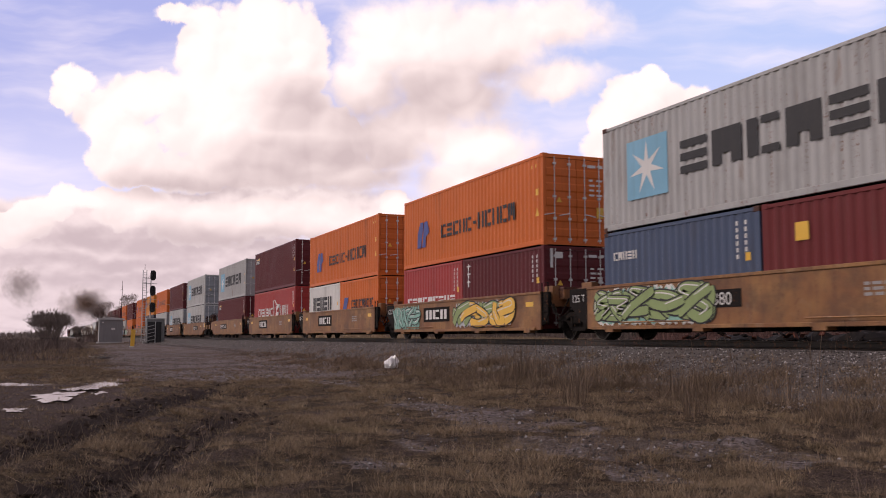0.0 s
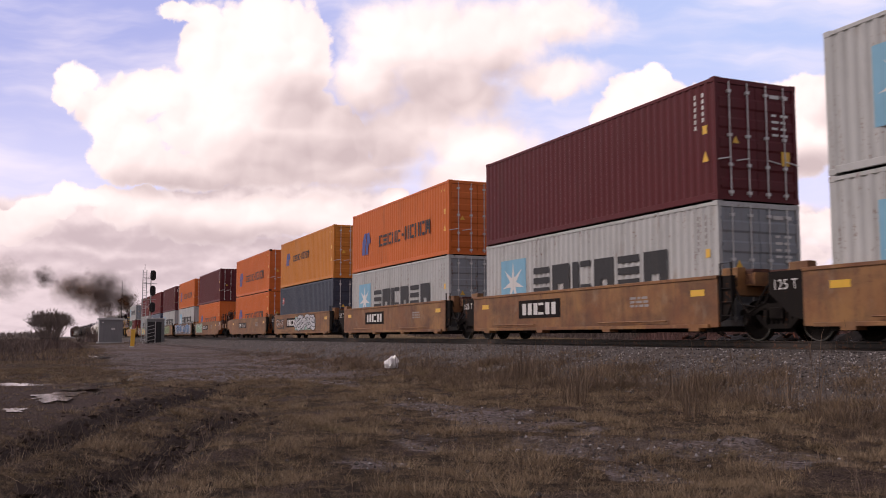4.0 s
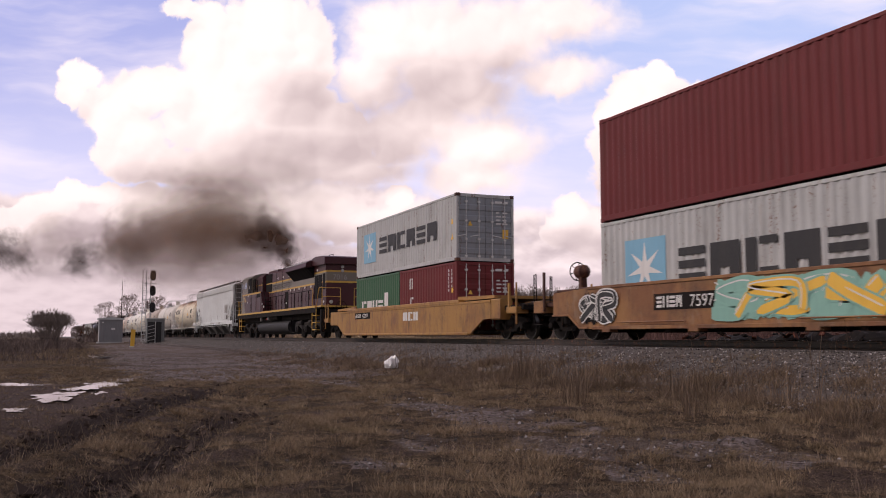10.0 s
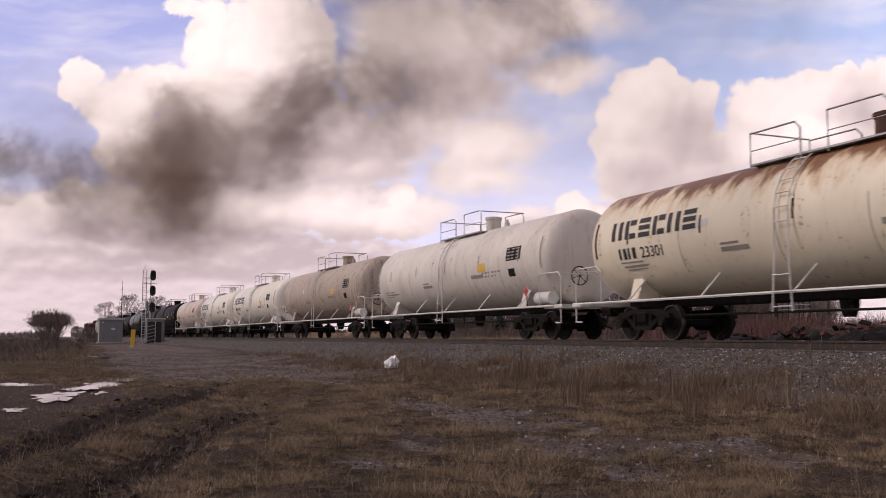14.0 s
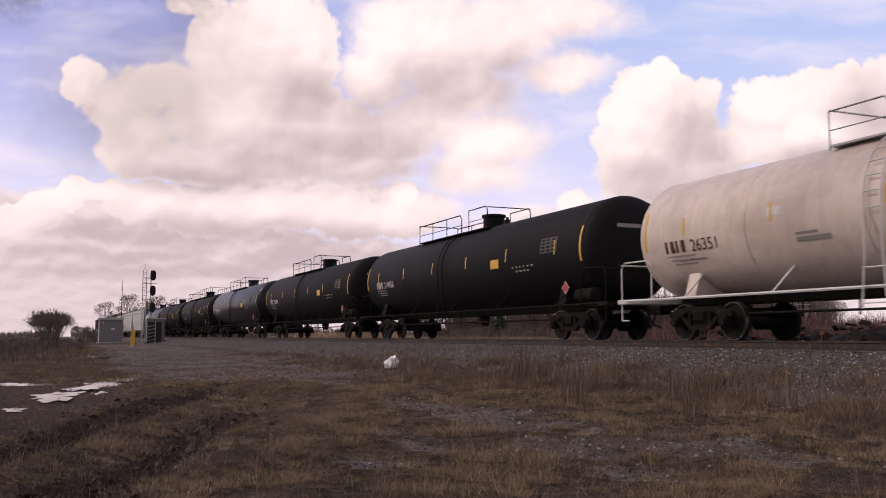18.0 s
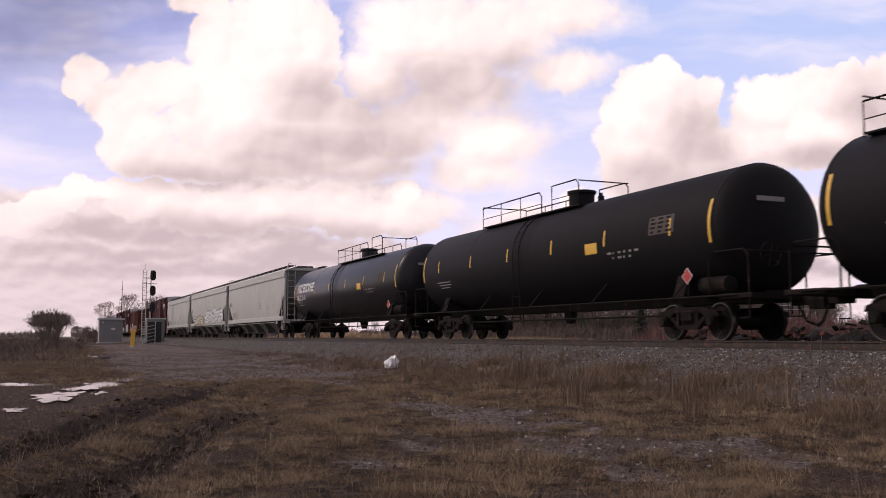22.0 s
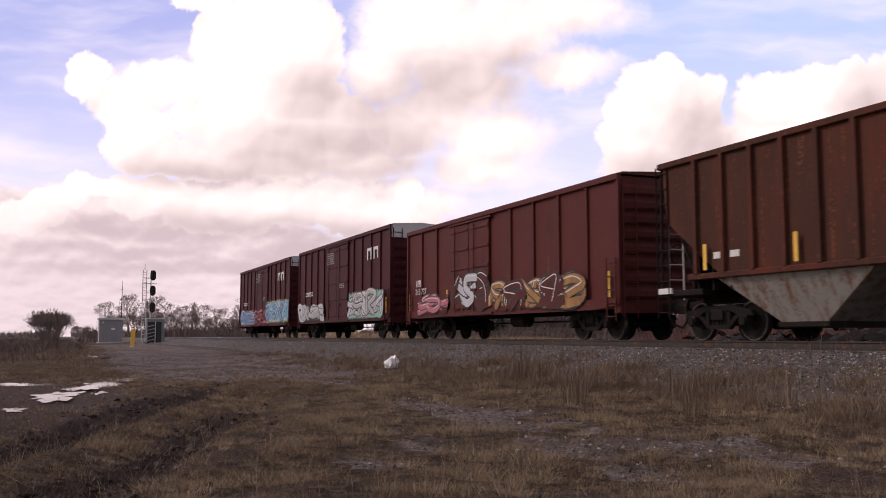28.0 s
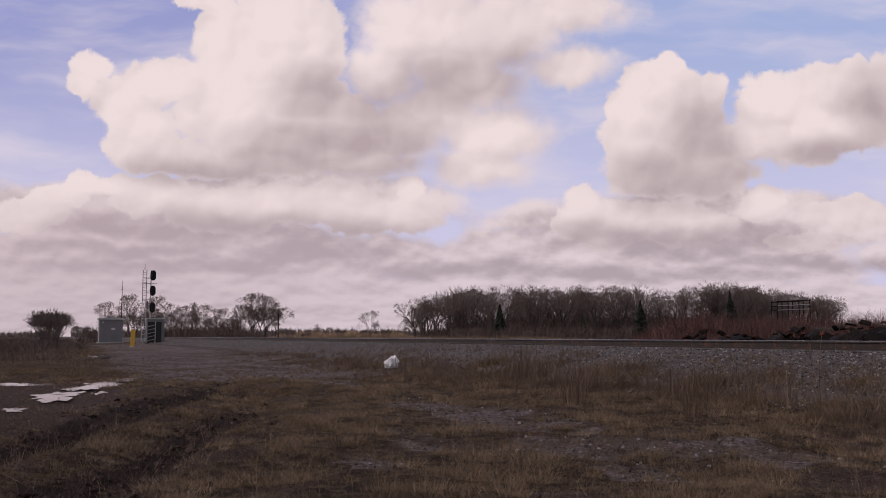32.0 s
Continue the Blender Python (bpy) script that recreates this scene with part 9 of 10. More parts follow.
def blades(name, label, x, y, h, lean, w, mat, rng, kind="stuff", category="grass", sink=0.02):
    """Many thin bent blades as one mesh."""
    n = len(x)
    z = surface_z(x, y) - sink
    a = rng.uniform(0, math.pi, n)
    dx, dy = np.cos(a) * w / 2, np.sin(a) * w / 2
    v = np.zeros((n, 5, 3), np.float32)
    v[:, 0] = np.stack([x - dx, y - dy, z], -1)
    v[:, 1] = np.stack([x + dx, y + dy, z], -1)
    mx, my = x + lean[:, 0] * h * 0.4, y + lean[:, 1] * h * 0.4
    v[:, 2] = np.stack([mx + dx * 0.7, my + dy * 0.7, z + h * 0.6], -1)
    v[:, 3] = np.stack([mx - dx * 0.7, my - dy * 0.7, z + h * 0.6], -1)
    drop = np.clip(np.hypot(lean[:, 0], lean[:, 1]) * 0.35, 0, 0.6)
    v[:, 4] = np.stack([x + lean[:, 0] * h * 1.1, y + lean[:, 1] * h * 1.1, z + h * (1 - drop)], -1)
    me = bpy.data.meshes.new(name)
    me.vertices.add(n * 5)
    me.vertices.foreach_set("co", v.ravel())
    me.loops.add(n * 7)
    o = np.arange(n)[:, None] * 5
    me.loops.foreach_set("vertex_index", (o + np.array([0, 1, 2, 3, 3, 2, 4])).ravel().astype(np.int32))
    me.polygons.add(n * 2)
    me.polygons.foreach_set("loop_start", (np.arange(n)[:, None] * 7 + np.array([0, 4])).ravel().astype(np.int32))
    me.update(calc_edges=True)
    me.materials.append(mat)
    return tagged(new(name, me), label, category, kind=kind)


def straw_material(name, dark, pale, green=None):
    mt, nt, ln, bs = mat_new(name)
    geo = nt.new("ShaderNodeNewGeometry")
    tc = nt.new("ShaderNodeTexCoord")
    nz = node(nt, "ShaderNodeTexNoise", Scale=0.9, Detail=4)
    ln.new(tc.outputs["Object"], nz.inputs["Vector"])
    c = blend(nt, ln, geo.outputs["Random Per Island"], dark, pale)
    if green:
        c = blend(nt, ln, ranged(nt, ln, nz.outputs["Fac"], 0.5, 0.68, 0, 0.75), c, green)
    c = blend(nt, ln, ranged(nt, ln, nz.outputs["Fac"], 0.62, 0.3, 0, 0.5), c, dark)
    ln.new(c, bs.inputs["Base Color"])
    bs.inputs["Roughness"].default_value = 0.85
    return mt


straw = straw_material("dead_grass_blades", (0.075, 0.050, 0.032), (0.42, 0.292, 0.175), (0.19, 0.140, 0.070))
pale_straw = straw_material("pale_grass_blades", (0.17, 0.122, 0.076), (0.46, 0.335, 0.212))
weed = straw_material("dead_weed_stems", (0.085, 0.058, 0.040), (0.275, 0.188, 0.126))
brush = straw_material("brown_brush_stems", (0.075, 0.053, 0.045), (0.20, 0.142, 0.118))


red_brush = straw_material("reddish_brush_stems", (0.085, 0.042, 0.036), (0.21, 0.105, 0.086))


def in_view(n, r0, r1, rng, power=1.0):
    """Random places in the wedge before the camera."""
    r = (r0 ** power + (r1 ** power - r0 ** power) * rng.random(n)) ** (1 / power)
    a = math.pi - HEAD + rng.uniform(-0.50, 0.50, n)
    return r * np.cos(a), r * np.sin(a)


def tufts(name, label, cx, cy, k, size, mat, rng, flop=0.8, sink=0.0, category="grass"):
    """Clumps of fine straight blades that lean away from their middles, one mesh."""
    m = len(cx)
    n = m * k
    sz = np.repeat(size, k)
    off = rng.normal(0, 0.42, (n, 2)) * sz[:, None]
    x, y = np.repeat(cx, k) + off[:, 0], np.repeat(cy, k) + off[:, 1]
    h = sz * rng.uniform(0.35, 1.1, n)
    way = np.repeat(rng.normal(0, 0.45, (m, 2)), k, 0)
    lean = (way + off / sz[:, None] * 0.9 + rng.normal(0, 0.45, (n, 2))) * flop
    r = np.hypot(x, y)
    w = rng.uniform(0.0022, 0.0048, n) * np.clip(r / 6, 1, 5)
    z = surface_z(x, y) - 0.012 - sink
    a = rng.uniform(0, math.pi, n)
    dx, dy = np.cos(a) * w / 2, np.sin(a) * w / 2
    fall = 1 / np.sqrt(1 + lean[:, 0] ** 2 + lean[:, 1] ** 2)
    v = np.zeros((n, 3, 3), np.float32)
    v[:, 0] = np.stack([x - dx, y - dy, z], -1)
    v[:, 1] = np.stack([x + dx, y + dy, z], -1)
    v[:, 2] = np.stack([x + lean[:, 0] * h * fall, y + lean[:, 1] * h * fall, z + 0.012 + h * fall], -1)
    me = bpy.data.meshes.new(name)
    me.vertices.add(n * 3)
    me.vertices.foreach_set("co", v.ravel())
    me.loops.add(n * 3)
    me.loops.foreach_set("vertex_index", np.arange(n * 3, dtype=np.int32))
    me.polygons.add(n)
    me.polygons.foreach_set("loop_start", np.arange(0, n * 3, 3, dtype=np.int32))
    me.update(calc_edges=True)
    me.materials.append(mat)
    return tagged(new(name, me), label, category, kind="stuff")


def make_grass():
    rng = np.random.default_rng(4)
    # matted turf: many small tufts, thin on the bare patches
    cx, cy = in_view(80000, 3.8, 34, rng, 1.25)
    bare = np.maximum(mud_at(cx, cy), 0.95 * gravel_at(cx, cy))
    dens = 0.55 + 0.50 * lumps(cx, cy, 1.3, 21) + 0.30 * lumps(cx, cy, 0.5, 23)
    keep = (rng.random(len(cx)) > bare * 0.90) & (rng.random(len(cx)) < np.clip(dens, 0.06, 1)) & (cy < 11.6)
    cx, cy = cx[keep], cy[keep]
    size = rng.gamma(4, 0.0125, len(cx)) * np.clip(0.8 + 0.45 * lumps(cx, cy, 1.4, 30), 0.3, 1.6) + 0.03
    tufts("dead_grass", "matted tufts of dead brown grass", cx, cy, 16, size, straw, rng, 1.9)
    # paler bunches standing out of the turf
    cx, cy = in_view(7600, 4.2, 28, rng, 1.1)
    bare = np.maximum(mud_at(cx, cy), gravel_at(cx, cy))
    keep = (rng.random(len(cx)) > bare) & (cy < 9.5) & (lumps(cx, cy, 1.3, 21) + 0.8 * lumps(cx, cy, 3.3, 24) > 0.25)
    cx, cy = cx[keep], cy[keep]
    tufts("grass_bunches", "pale straw-coloured bunches of dead grass", cx, cy, 44, rng.uniform(0.07, 0.19, len(cx)), pale_straw, rng, 1.5)
    # a soft weedy belt along the foot of the ballast, thinning out towards the camera and up the stones
    n = 60000
    x = -4.5 - 52 * rng.random(n) ** 1.2
    y = 12.9 - (4.6 + 0.06 * np.clip(-x - 12, 0, 26)) * rng.random(n)
    thick = (0.50 + 0.60 * lumps(x, y, 2.6, 15) + 0.45 * lumps(x, y, 0.9, 16)) * smooth(7.6, 10.0, y + 0.03 * (-x - 12)) * (1 - 0.85 * smooth(10.9, 12.7, y + 0.5 * lumps(x, y, 1.7, 18)))
    keep = (rng.random(n) < np.clip(thick, 0.02, 1)) & (rng.random(n) < smooth(-58, -20, x)) & (rng.random(n) > 0.85 * np.clip(gravel_at(x, np.minimum(y, 9.8)) - 0.2, 0, 1)) & (rng.random(n) < 0.6)
    x, y = x[keep], y[keep]
    size = np.clip(rng.gamma(3.2, 0.058, len(x)) * (0.95 + 0.5 * lumps(x, y, 1.9, 17)), 0.05, 0.46) * (0.4 + 0.6 * smooth(7.8, 10.2, y)) * (1 - 0.4 * smooth(11.0, 12.4, y))
    low = rng.random(len(x)) < 0.45
    tufts("weeds", "soft dead weeds and long grass along the foot of the ballast", x[~low], y[~low], 28, size[~low], weed, rng, 1.5, category="weeds")
    tufts("dead_grass", "long dead straw-coloured grass along the foot of the ballast", x[low], y[low], 28, size[low] * 0.85, straw, rng, 1.8)
    n = 22000
    x = -5 - 50 * rng.random(n) ** 1.15
    y = 10.3 + rng.normal(0, 0.9, n)
    thick = 0.35 + 0.40 * lumps(x, y, 3.2, 15) + 0.45 * lumps(x, y, 0.7, 16)
    keep = (rng.random(n) < np.clip(thick, 0.02, 1)) & (y < 12.8) & (y > 8.2) & (rng.random(n) < smooth(-52, -18, x)) & (rng.random(n) < 0.5)
    x, y = x[keep], y[keep]
    h = np.minimum(rng.gamma(2.2, 0.10, len(x)) + 0.05, 0.65) * (1 - 0.35 * smooth(10.8, 12.4, y))
    blades("weeds", "thin dead weed stems along the foot of the ballast", x, y, h, rng.normal(0, 0.7, (len(x), 2)), rng.uniform(0.003, 0.006, len(x)), weed, rng, category="weeds")
    # tall stalks that stand out, some in bunches
    spots = [(-12.9, 7.8, 0.16, 90, 0.80), (-10.2, 7.9, 0.12, 50, 0.6), (-19.6, 10.4, 0.35, 170, 0.95), (-15.6, 9.6, 0.3, 90, 0.85), (-12.8, 9.9, 0.3, 70, 0.8), (-17.2, 9.9, 0.7, 80, 0.75), (-10.8, 10.2, 0.5, 80, 0.8), (-26.0, 10.2, 0.9, 90, 0.7)]
    x = np.concatenate([rng.normal(a, c, k) for a, b, c, k, h in spots] + [rng.uniform(-34, -7, 420)])
    y = np.concatenate([rng.normal(b, c * 0.6, k) for a, b, c, k, h in spots] + [rng.uniform(8.6, 13.0, 420)])
    top = np.concatenate([np.full(k, h) for a, b, c, k, h in spots] + [np.full(420, 0.85)])
    n = len(x)
    blades("weed_stalks", "thin tall dead weed stalks", x, y, top * rng.uniform(0.55, 1.1, n), rng.normal(0, 0.2, (n, 2)), rng.uniform(0.006, 0.012, n), weed, rng, category="weeds")
    # low weeds in the grass before the camera
    cx, cy = in_view(260, 5, 14, rng)
    x, y = np.repeat(cx, 7) + rng.normal(0, 0.07, 1820), np.repeat(cy, 7) + rng.normal(0, 0.07, 1820)
    blades("weed_stalks", "thin dead weed stems standing in the grass", x, y, rng.uniform(0.12, 0.42, 1820), rng.normal(0, 0.5, (1820, 2)), np.full(1820, 0.004), weed, rng, category="weeds")
    # dead stems lying on the ground near the camera
    cx, cy = in_view(1900, 4, 12, rng)
    blades("straw_litter", "loose dead stems lying on the ground", cx, cy, rng.uniform(0.05, 0.18, 1900), rng.normal(0, 1.6, (1900, 2)), np.full(1900, 0.003), pale_straw, rng, sink=0.0)


make_grass()
thicket("brush", "low brown brush along the field", -900, -622, 40, 130, 22000, 0.3, 1.35, brush, 5, 0.04)
thicket("field_grass", "rough brown grass at the field's edge", -900, -560, 27, 70, 30000, 0.08, 0.35, straw, 25, 0.014)
thicket("brush", "brown undergrowth at the foot of the wood", -40, 860, 205, 240, 34000, 1.5, 5.5, brush, 6, 0.15)
thicket("brush", "brown saplings inside the wood", -50, 700, 240, 290, 52000, 5.0, 14.0, brush, 16, 0.13)
thicket("brush", "reddish brush beyond the track", 330, 900, 110, 150, 46000, 1.6, 6.0, red_brush, 7, 0.07)
thicket("far_woods", "low grey-brown line of woods on the horizon", -900, 900, 700, 900, 60000, 4.0, 11.0, twig, 8, 0.9)
thicket("field_grass", "pale dead grass of the field beyond the track", -330, 860, 38, 95, 50000, 0.15, 0.55, straw, 9, 0.03)
thicket("field_grass", "pale straw-coloured field in the distance", -330, 300, 110, 200, 30000, 0.5, 1.5, straw_material("field_straw", (0.16, 0.11, 0.06), (0.38, 0.28, 0.17)), 10, 0.12)
thicket("reeds", "pale straw-coloured reed bed across the field", -310, -30, 260, 330, 20000, 2.0, 3.6, straw_material("reed_straw", (0.34, 0.24, 0.15), (0.62, 0.47, 0.31)), 21, 0.32)
thicket("brush", "bare bushes behind the signal hut", -640, -300, 150, 200, 34000, 1.4, 5.6, brush, 12, 0.07)


def scatter_stones():
    """Loose ballast stones, joined, over the shoulder, the lot and the bare patches."""
    rng = np.random.default_rng(12)
    n = 22000
    x = -9 - 110 * rng.random(n) ** 2.3
    y = YT - rng.uniform(1.5, 5.6, n)
    t = np.clip((YT - y - 1.95) / 2.45, 0, 1)
    z = np.where(YT - y < 1.95, -0.2, -0.22 - 0.58 * t)
    far = YT - y > 4.3
    z = np.where(far, ground_z(x, y), z)
    gx, gy = in_view(60000, 4.5, 60, rng, 1.3)
    g = gravel_at(gx, gy)
    keep = (rng.random(len(gx)) < g * 0.55 + 0.008) & (gy < 10.6)
    gx, gy = gx[keep], gy[keep]
    x, y, z = np.concatenate([x, gx]), np.concatenate([y, gy]), np.concatenate([z, ground_z(gx, gy)])
    n = len(x)
    s = rng.uniform(0.010, 0.030, n)
    s[-len(gx):] *= 0.9
    dirs = np.array([(1, 0, 0), (0, 1, 0), (-1, 0, 0), (0, -1, 0), (0, 0, 1), (0, 0, -1)], float)
    v = dirs[None] * (s[:, None, None] * rng.uniform(0.6, 1.3, (n, 6, 1))) + rng.normal(0, 0.15, (n, 6, 3)) * s[:, None, None]
    a = rng.uniform(0, 6.28, n)
    c, sn = np.cos(a)[:, None], np.sin(a)[:, None]
    v = np.stack([v[..., 0] * c - v[..., 1] * sn + x[:, None], v[..., 0] * sn + v[..., 1] * c + y[:, None], v[..., 2] * 0.8 + z[:, None] + s[:, None] * 0.3], -1)
    f = np.array([(0, 1, 4), (1, 2, 4), (2, 3, 4), (3, 0, 4), (1, 0, 5), (2, 1, 5), (3, 2, 5), (0, 3, 5)])
    me = bpy.data.meshes.new("stones")
    me.from_pydata(v.reshape(-1, 3).tolist(), [], (f[None] + np.arange(n)[:, None, None] * 6).reshape(-1, 3).tolist())
    mt, nt, ln, bs = mat_new("loose_stones")
    geo = nt.new("ShaderNodeNewGeometry")
    ramp = ranged(nt, ln, geo.outputs["Random Per Island"], 0.45, 1.0)
    ln.new(blend(nt, ln, ramp, (0.06, 0.052, 0.05), (0.40, 0.37, 0.36)), bs.inputs["Base Color"])
    bs.inputs["Roughness"].default_value = 0.85
    me.materials.append(mt)
    tagged(new("stones", me), "loose grey ballast stones", "stones", kind="stuff")


scatter_stones()


def mud_clods():
    """Lumps of dark earth thrown up along the wheel ruts, joined."""
    rng = np.random.default_rng(8)
    x, y = in_view(30000, 5.0, 26, rng, 1.2)
    one, two = ruts(x, y)
    keep = rng.random(len(x)) < 0.45 * np.maximum(one, two) ** 0.8
    x, y = x[keep], y[keep]
    n = len(x)
    s = rng.gamma(2.0, 0.010, n) + 0.005
    dirs = np.array([(1, 0, 0), (0, 1, 0), (-1, 0, 0), (0, -1, 0), (0, 0, 1), (0, 0, -1)], float)
    v = dirs[None] * (s[:, None, None] * rng.uniform(0.6, 1.5, (n, 6, 1))) + rng.normal(0, 0.25, (n, 6, 3)) * s[:, None, None]
    v = v * np.array([1, 1, 0.7]) + np.stack([x, y, ground_z(x, y) + 0.2 * s], -1)[:, None]
    f = np.array([(0, 1, 4), (1, 2, 4), (2, 3, 4), (3, 0, 4), (1, 0, 5), (2, 1, 5), (3, 2, 5), (0, 3, 5)])
    me = bpy.data.meshes.new("mud_clods")
    me.from_pydata(v.reshape(-1, 3).tolist(), [], (f[None] + np.arange(n)[:, None, None] * 6).reshape(-1, 3).tolist())
    mt, nt, ln, bs = mat_new("dark_earth")
    geo = nt.new("ShaderNodeNewGeometry")
    ln.new(blend(nt, ln, geo.outputs["Random Per Island"], (0.016, 0.0115, 0.0095), (0.080, 0.058, 0.049)), bs.inputs["Base Color"])
    bs.inputs["Roughness"].default_value = 0.95
    bs.inputs["Specular IOR Level"].default_value = 0.1
    me.materials.append(mt)
    tagged(new("mud_clods", me), "dark clods of mud along the wheel ruts", "mud", kind="stuff")


mud_clods()


# ---- yard beyond the track ----
def rack(u, d):
    """An open steel frame rack standing on the scrap yard."""
    x, y = sight(u, d)
    ob = empty("steel_rack", "empty rusty steel frame rack above the brush", "rack")
    ob.matrix_basis = pose(x, y, gz(x, y), 0, 0, 60)
    for i in range(4):
        part("post", Mesh().box(i * 1.7 - 0.06, i * 1.7 + 0.06, -0.06, 0.06, -0.1, 6.7 + 0.08 * i), STEEL, ob)
        part("post", Mesh().box(i * 1.7 - 0.06, i * 1.7 + 0.06, 3.94, 4.06, -0.1, 6.7 + 0.08 * i), STEEL, ob)
    for z in (5.2, 5.9, 6.6):
        part("rail", Mesh().tube([(0, 0, z), (5.1, 0, z + 0.2)], 0.07, 5), SILVER if z < 6 else STEEL, ob)
        part("rail", Mesh().tube([(0, 4, z), (5.1, 4, z + 0.2)], 0.07, 5), STEEL, ob)


rack(588, 150)


def scrap_heap(u, d, w, h, seed, label="dark heap of scrap beyond the track"):
    x, y = sight(u, d)
    rng = random.Random(seed)
    ob = empty("scrap_heap", label, "scrap heap", "scrap heaps")
    ob.matrix_basis = pose(x, y, gz(x, y), 0, 0, 67)
    m = Mesh()
    nx, ny = 26, 8
    vs = []
    for i in range(nx + 1):
        for j in range(ny + 1):
            u_, v_ = i / nx, j / ny
            e = math.sin(math.pi * u_) ** 0.5 * math.sin(math.pi * v_)
            vs.append(((u_ - 0.5) * w, (v_ - 0.5) * 4, e * h * (0.65 + 0.5 * noise.noise(Vector((u_ * w * 0.6, v_ * 3, seed)))) - 0.1))
    m.add(vs, [(i * (ny + 1) + j, (i + 1) * (ny + 1) + j, (i + 1) * (ny + 1) + j + 1, i * (ny + 1) + j + 1) for i in range(nx) for j in range(ny)])
    part("heap", m, STEEL, ob)
    for k in range(int(w * 1.6)):
        a, b = rng.uniform(-0.45, 0.45) * w, rng.uniform(0.3, 0.85) * h
        l = rng.uniform(0.12, 0.38)
        piece = Mesh().box(-l, l, -0.15, 0.15, -0.06, 0.06, 0.02)
        part("scrap_piece", piece, rng.choice((RUST, STEEL, STEEL, HOP_R, STEEL, STEEL)), ob, at=pose(a, -1.2 + rng.random() * 0.6, b, rng.uniform(-40, 40), rng.uniform(-40, 40), rng.uniform(0, 180)))


scrap_heap(585, 64, 13, 1.9, 3)
scrap_heap(690, 61, 12, 2.3, 7)
scrap_heap(800, 57, 12, 2.3, 4)
scrap_heap(480, 66, 7.0, 1.3, 8)
scrap_heap(385, 64, 4.0, 0.75, 5, "low pile of dark timber and scrap beyond the track")

# ---- exhaust smoke: soft ragged puffs ----
def smoke_material(dense, tone, thin=1.7, full=0.85):
    mt = bpy.data.materials.new("exhaust_smoke")
    mt.use_nodes = True
    nt, ln = mt.node_tree.nodes, mt.node_tree.links
    bs = nt["Principled BSDF"]
    bs.inputs["Base Color"].default_value = tone
    bs.inputs["Roughness"].default_value = 1.0
    bs.inputs["Specular IOR Level"].default_value = 0.0
    tr, mx = nt.new("ShaderNodeBsdfTransparent"), nt.new("ShaderNodeMixShader")
    tc, oi = nt.new("ShaderNodeTexCoord"), nt.new("ShaderNodeObjectInfo")
    le = nt.new("ShaderNodeVectorMath")
    le.operation = "LENGTH"
    flat_ = nt.new("ShaderNodeVectorMath")
    flat_.operation = "MULTIPLY"
    flat_.inputs[1].default_value = (1, 1, 0)
    ln.new(tc.outputs["Object"], flat_.inputs[0])
    ln.new(flat_.outputs[0], le.inputs[0])
    off = nt.new("ShaderNodeVectorMath")
    off.operation = "MULTIPLY_ADD"
    off.inputs[1].default_value = (53, 31, 17)
    ln.new(oi.outputs["Random"], off.inputs[0])
    ln.new(tc.outputs["Object"], off.inputs[2])
    nz = node(nt, "ShaderNodeTexNoise", Scale=1.9, Detail=8, Roughness=0.6)
    ln.new(off.outputs[0], nz.inputs["Vector"])
    rag = mix_math(nt, ln, "MULTIPLY_ADD", nz.outputs["Fac"], -thin, mix_math(nt, ln, "ADD", le.outputs["Value"], 0.5 * thin))
    fall = ranged(nt, ln, rag, full, -0.1)
    rim = ranged(nt, ln, le.outputs["Value"], 1.0, 0.6)
    a = mix_math(nt, ln, "MULTIPLY", mix_math(nt, ln, "MULTIPLY", fall, rim), dense)
    ln.new(a, mx.inputs["Fac"])
    ln.new(tr.outputs[0], mx.inputs[1])
    ln.new(bs.outputs[0], mx.inputs[2])
    ln.new(mx.outputs[0], nt["Material Output"].inputs["Surface"])
    return mt


def puff_data(dense, tone, thin=1.7, full=0.85):
    m = Mesh()
    rings, n = 7, 20
    vs = [(0, 0, 0.6)]
    for i in range(1, rings + 1):
        r = i / rings
        for k in range(n):
            w = 2 * math.pi * k / n
            vs.append((r * math.cos(w), r * math.sin(w), 0.6 * math.sqrt(max(0, 1 - r * r))))
    fs = [(0, 1 + k, 1 + (k + 1) % n) for k in range(n)]
    for i in range(rings - 1):
        for k in range(n):
            a, b = 1 + i * n + k, 1 + i * n + (k + 1) % n
            fs.append((a, a + n, b + n, b))
    return m.add(vs, fs).data("smoke_puff", smoke_material(dense, tone, thin, full), True)


DARK = puff_data(0.96, (0.085, 0.046, 0.029, 1), 1.5, 0.95)
PUFF = puff_data(0.66, (0.20, 0.118, 0.076, 1), 1.35, 1.0)
HAZE = puff_data(0.50, (0.33, 0.205, 0.135, 1), 1.1, 1.1)
THICK = puff_data(0.9, (0.085, 0.056, 0.046, 1), 1.3, 0.95)
VEIL = puff_data(0.40, (0.30, 0.21, 0.165, 1), 1.2, 1.0)
STACK_S = -300.2 + 10.5 - 0.3


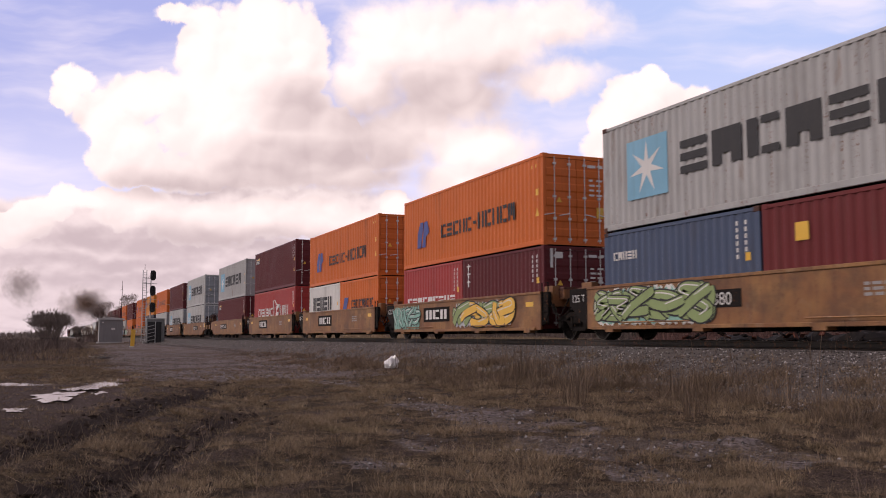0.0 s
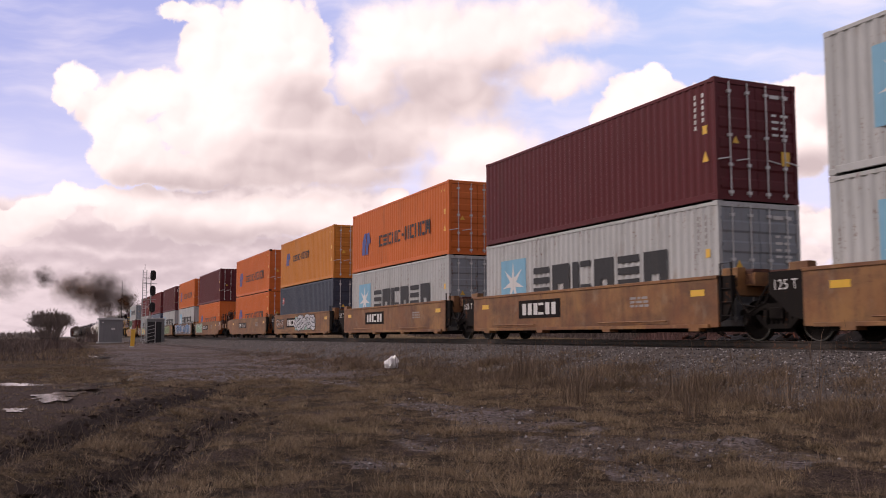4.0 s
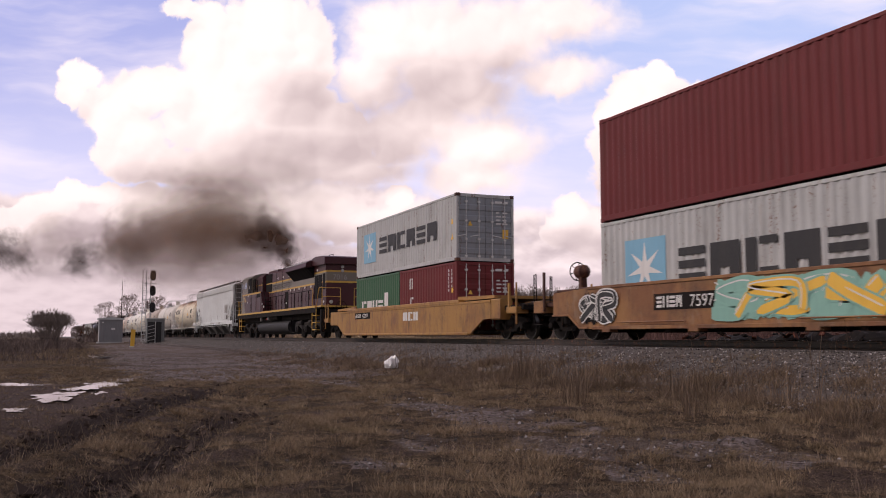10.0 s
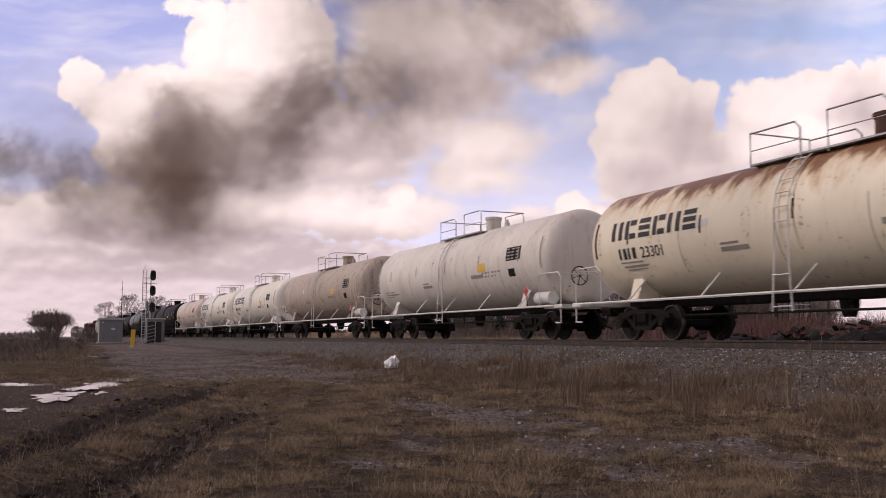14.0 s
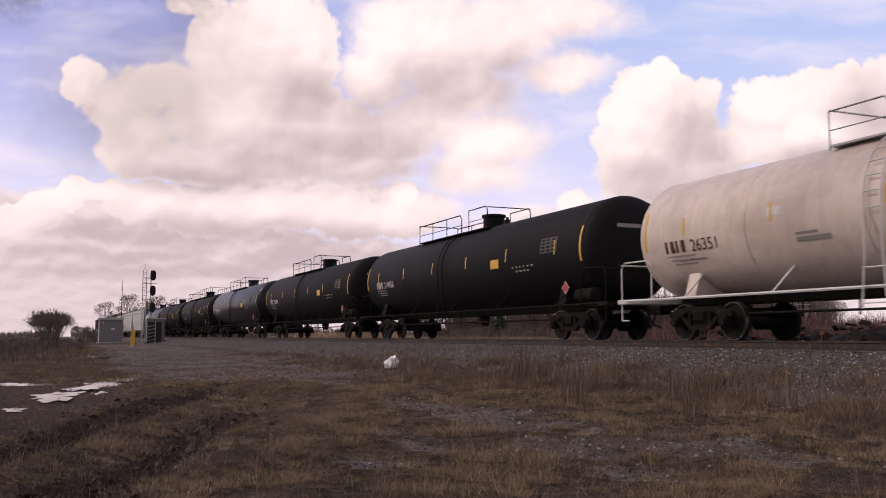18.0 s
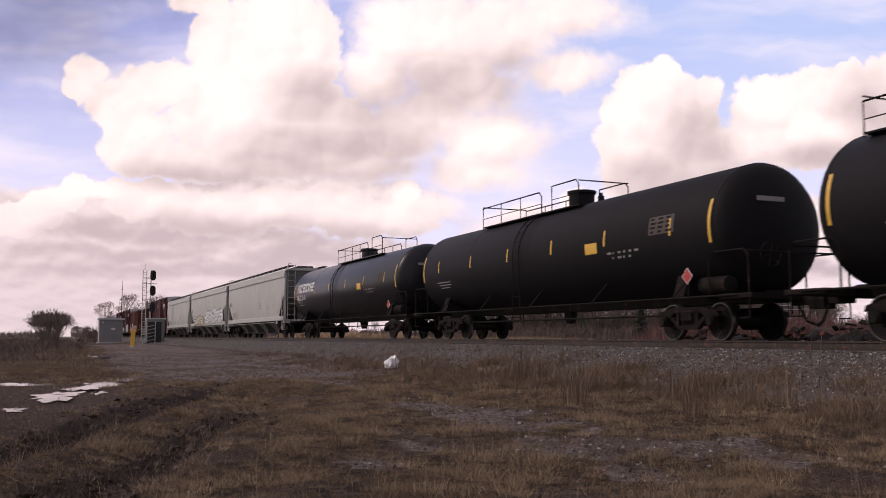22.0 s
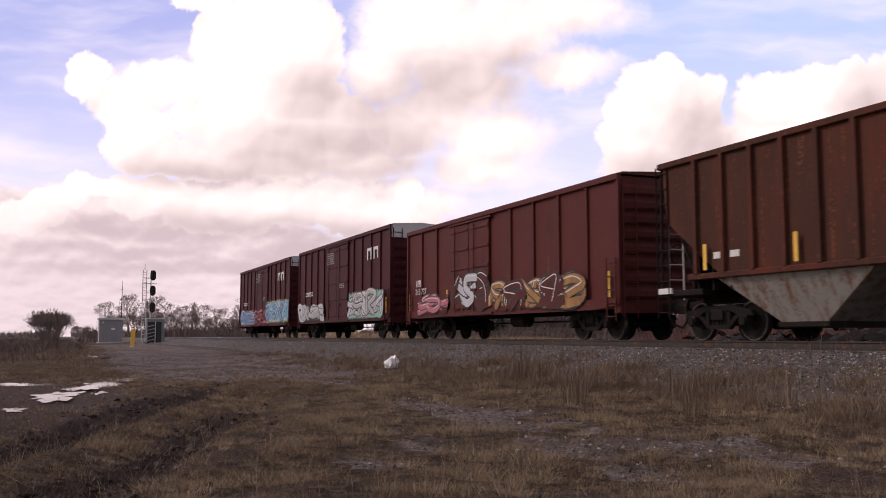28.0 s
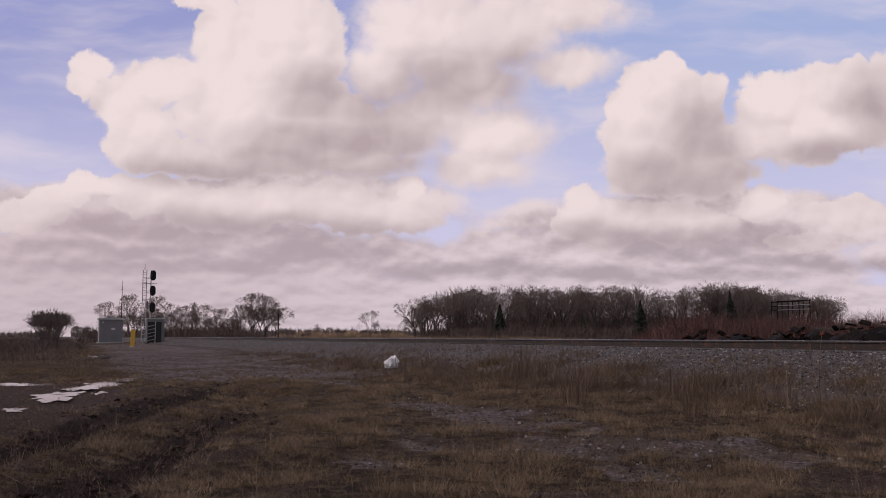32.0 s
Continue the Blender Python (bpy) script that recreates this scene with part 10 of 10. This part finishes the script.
def make_smoke():
    """A column over the stack rides with the engine; each puff leaves it, rises, slows and drifts off."""
    rng = random.Random(9)
    face = AIM.to_quaternion().to_matrix().to_4x4()
    ticks = [0, 2, 4, 6, 8, 10, 12, 14, 20, 26, 32]
    for dx, dz, size in [(0.1, 5.1, 0.8), (-0.1, 6.0, 1.35), (-1.5, 6.8, 1.9), (-4.4, 7.3, 2.6), (-8.4, 8.2, 3.3)]:
        ob = tagged(new("smoke_puff", DARK), "dense dark smoke rising from the engine's stack", "smoke", "exhaust smoke")
        ob.scale = (size, size * 0.9, size)
        roll = Matrix.Rotation(rng.uniform(-3, 3), 4, "Z")
        SMOKE.append((ob, [(t, Matrix.Translation((STACK_S + travel(t) + dx, YT, dz)) @ face @ roll) for t in ticks]))
    # old smoke drifting across as a thin veil
    for size, way in ((21.0, [(0, -900, 420), (7, -620, 400), (11, -330, 360), (14.5, 230, 290), (18, 330, 190), (22, 160, 40), (26, -120, -260), (32, -500, -700)]),):
        ob = tagged(new("smoke_puff", VEIL), "thin brown smoke haze hanging in the air", "smoke", "exhaust smoke")
        ob.scale = (size, size * 0.75, size)
        q = AIM.to_quaternion()
        SMOKE.append((ob, [(t, Matrix.Translation(EYE + q @ Vector((u - 784, 441 - v, -FOCAL)) * (105 / FOCAL)) @ face) for t, u, v in way]))
    times = [(-7.5 + 3.5 * i, 12.0, False) for i in range(2)] + [(-2.6 + 1.2 * i, 7.2, None) for i in range(7)] + [(5.8 + 0.9 * i, 7.2, False) for i in range(3)]
    times += [(8.5 + 0.46 * i, 5.6, False) for i in range(4)] + [(10.35 + 0.33 * i, 4.3 - 0.2 * i, False) for i in range(6)] + [(7.4 + 1.05 * i, 11.5, True) for i in range(3)] + [(10.3 + 0.7 * i, 8.5, True) for i in range(3)] + [(-1.0 + 2.6 * i, 9.5, True) for i in range(3)]
    for te, wide, haze in times:
        size = wide * rng.uniform(0.85, 1.25)
        ob = tagged(new("smoke_puff", HAZE if haze else THICK if haze is None else PUFF), "thin brown smoke haze hanging in the air" if haze else "dark brown-grey diesel smoke puff drifting in the air", "smoke", "exhaust smoke")
        ob.scale = (size, size * rng.uniform(0.65, 0.95), size)
        x0 = STACK_S + travel(te)
        gx, gy, gzv = rng.uniform(-1.3, 1.3), rng.uniform(-1.3, 1.3), rng.uniform(-1.3, 1.3)
        roll = Matrix.Rotation(rng.uniform(-0.8, 0.8), 4, "Z")

        def where(a):
            e = 1 - math.exp(-a / 0.35)
            sp = 0.25 + 0.5 * min(a, 3) + 0.5 * max(a - 3, 0) + 0.6 * max(a - 5, 0)
            rise = 4.7 + 4.4 * e + 1.4 * (1 - math.exp(-a / 2.0)) + 0.55 * a + 0.22 * max(a - 3.2, 0) ** 2 + 0.5 * max(a - 4.9, 0) ** 2
            p = Vector((x0 + 2.2 * e - 0.3 * a + gx * sp * 1.3, YT - 0.9 * a - (1.5 * max(a - 4, 0) ** 2 if te < 5 else 1.7 * max(a - 4.9, 0) ** 2) + gy * sp, rise + gzv * sp * 0.6))
            return Matrix.Translation(p) @ face @ roll
        rows = []
        if te > 0.15:
            ks = [k for k in np.arange(0, te + 0.3, 2.0)] + [te + 0.38]
            rows = [(float(k), Matrix.Translation((STACK_S + travel(float(k)), YT, -22.0)) @ face @ roll) for k in ks]
            ages = [0.45, 0.6, 0.9, 1.5, 2.5, 4, 6, 9, 13, 18, 26]
            rows += [(te + a, where(a)) for a in ages if te + a < 31.9]
        else:
            rows += [(t, where(t - te)) for t in (0, 2, 5, 9, 14, 20, 26)]
        rows.append((32.0, where(32.0 - te)))
        clean = []
        for t, m in rows:
            if not clean or frame(t) > frame(clean[-1][0]):
                clean.append((t, m))
        SMOKE.append((ob, clean))


# ---- last: everything that moves ----
TRAVEL = [(0, 0.0), (2, 45.24), (4, 90.73), (6, 136.24), (8, 181.64), (10, 226.94), (12, 272.18), (14, 317.47), (16, 362.93), (18, 408.66),
          (20, 454.73), (22, 501.16), (24, 547.86), (26, 594.63), (28, 641.13), (30, 686.84), (32, 731.06)]


def travel(t):
    if t < 0:
        return 22.6 * t
    return float(np.interp(t, [a for a, b in TRAVEL], [b for a, b in TRAVEL]))


make_smoke()


def motions():
    for ob, s, z in MOVING:
        walk(ob, [(t, pose(s + d - 0.3, YT, z)) for t, d in TRAVEL])
    walk(backdrop, [(0, sky_pose(-16, -13)), (16, sky_pose(0, 0)), (32, sky_pose(14, 11))])
    for ob, rows in SMOKE:
        walk(ob, rows)


motions()
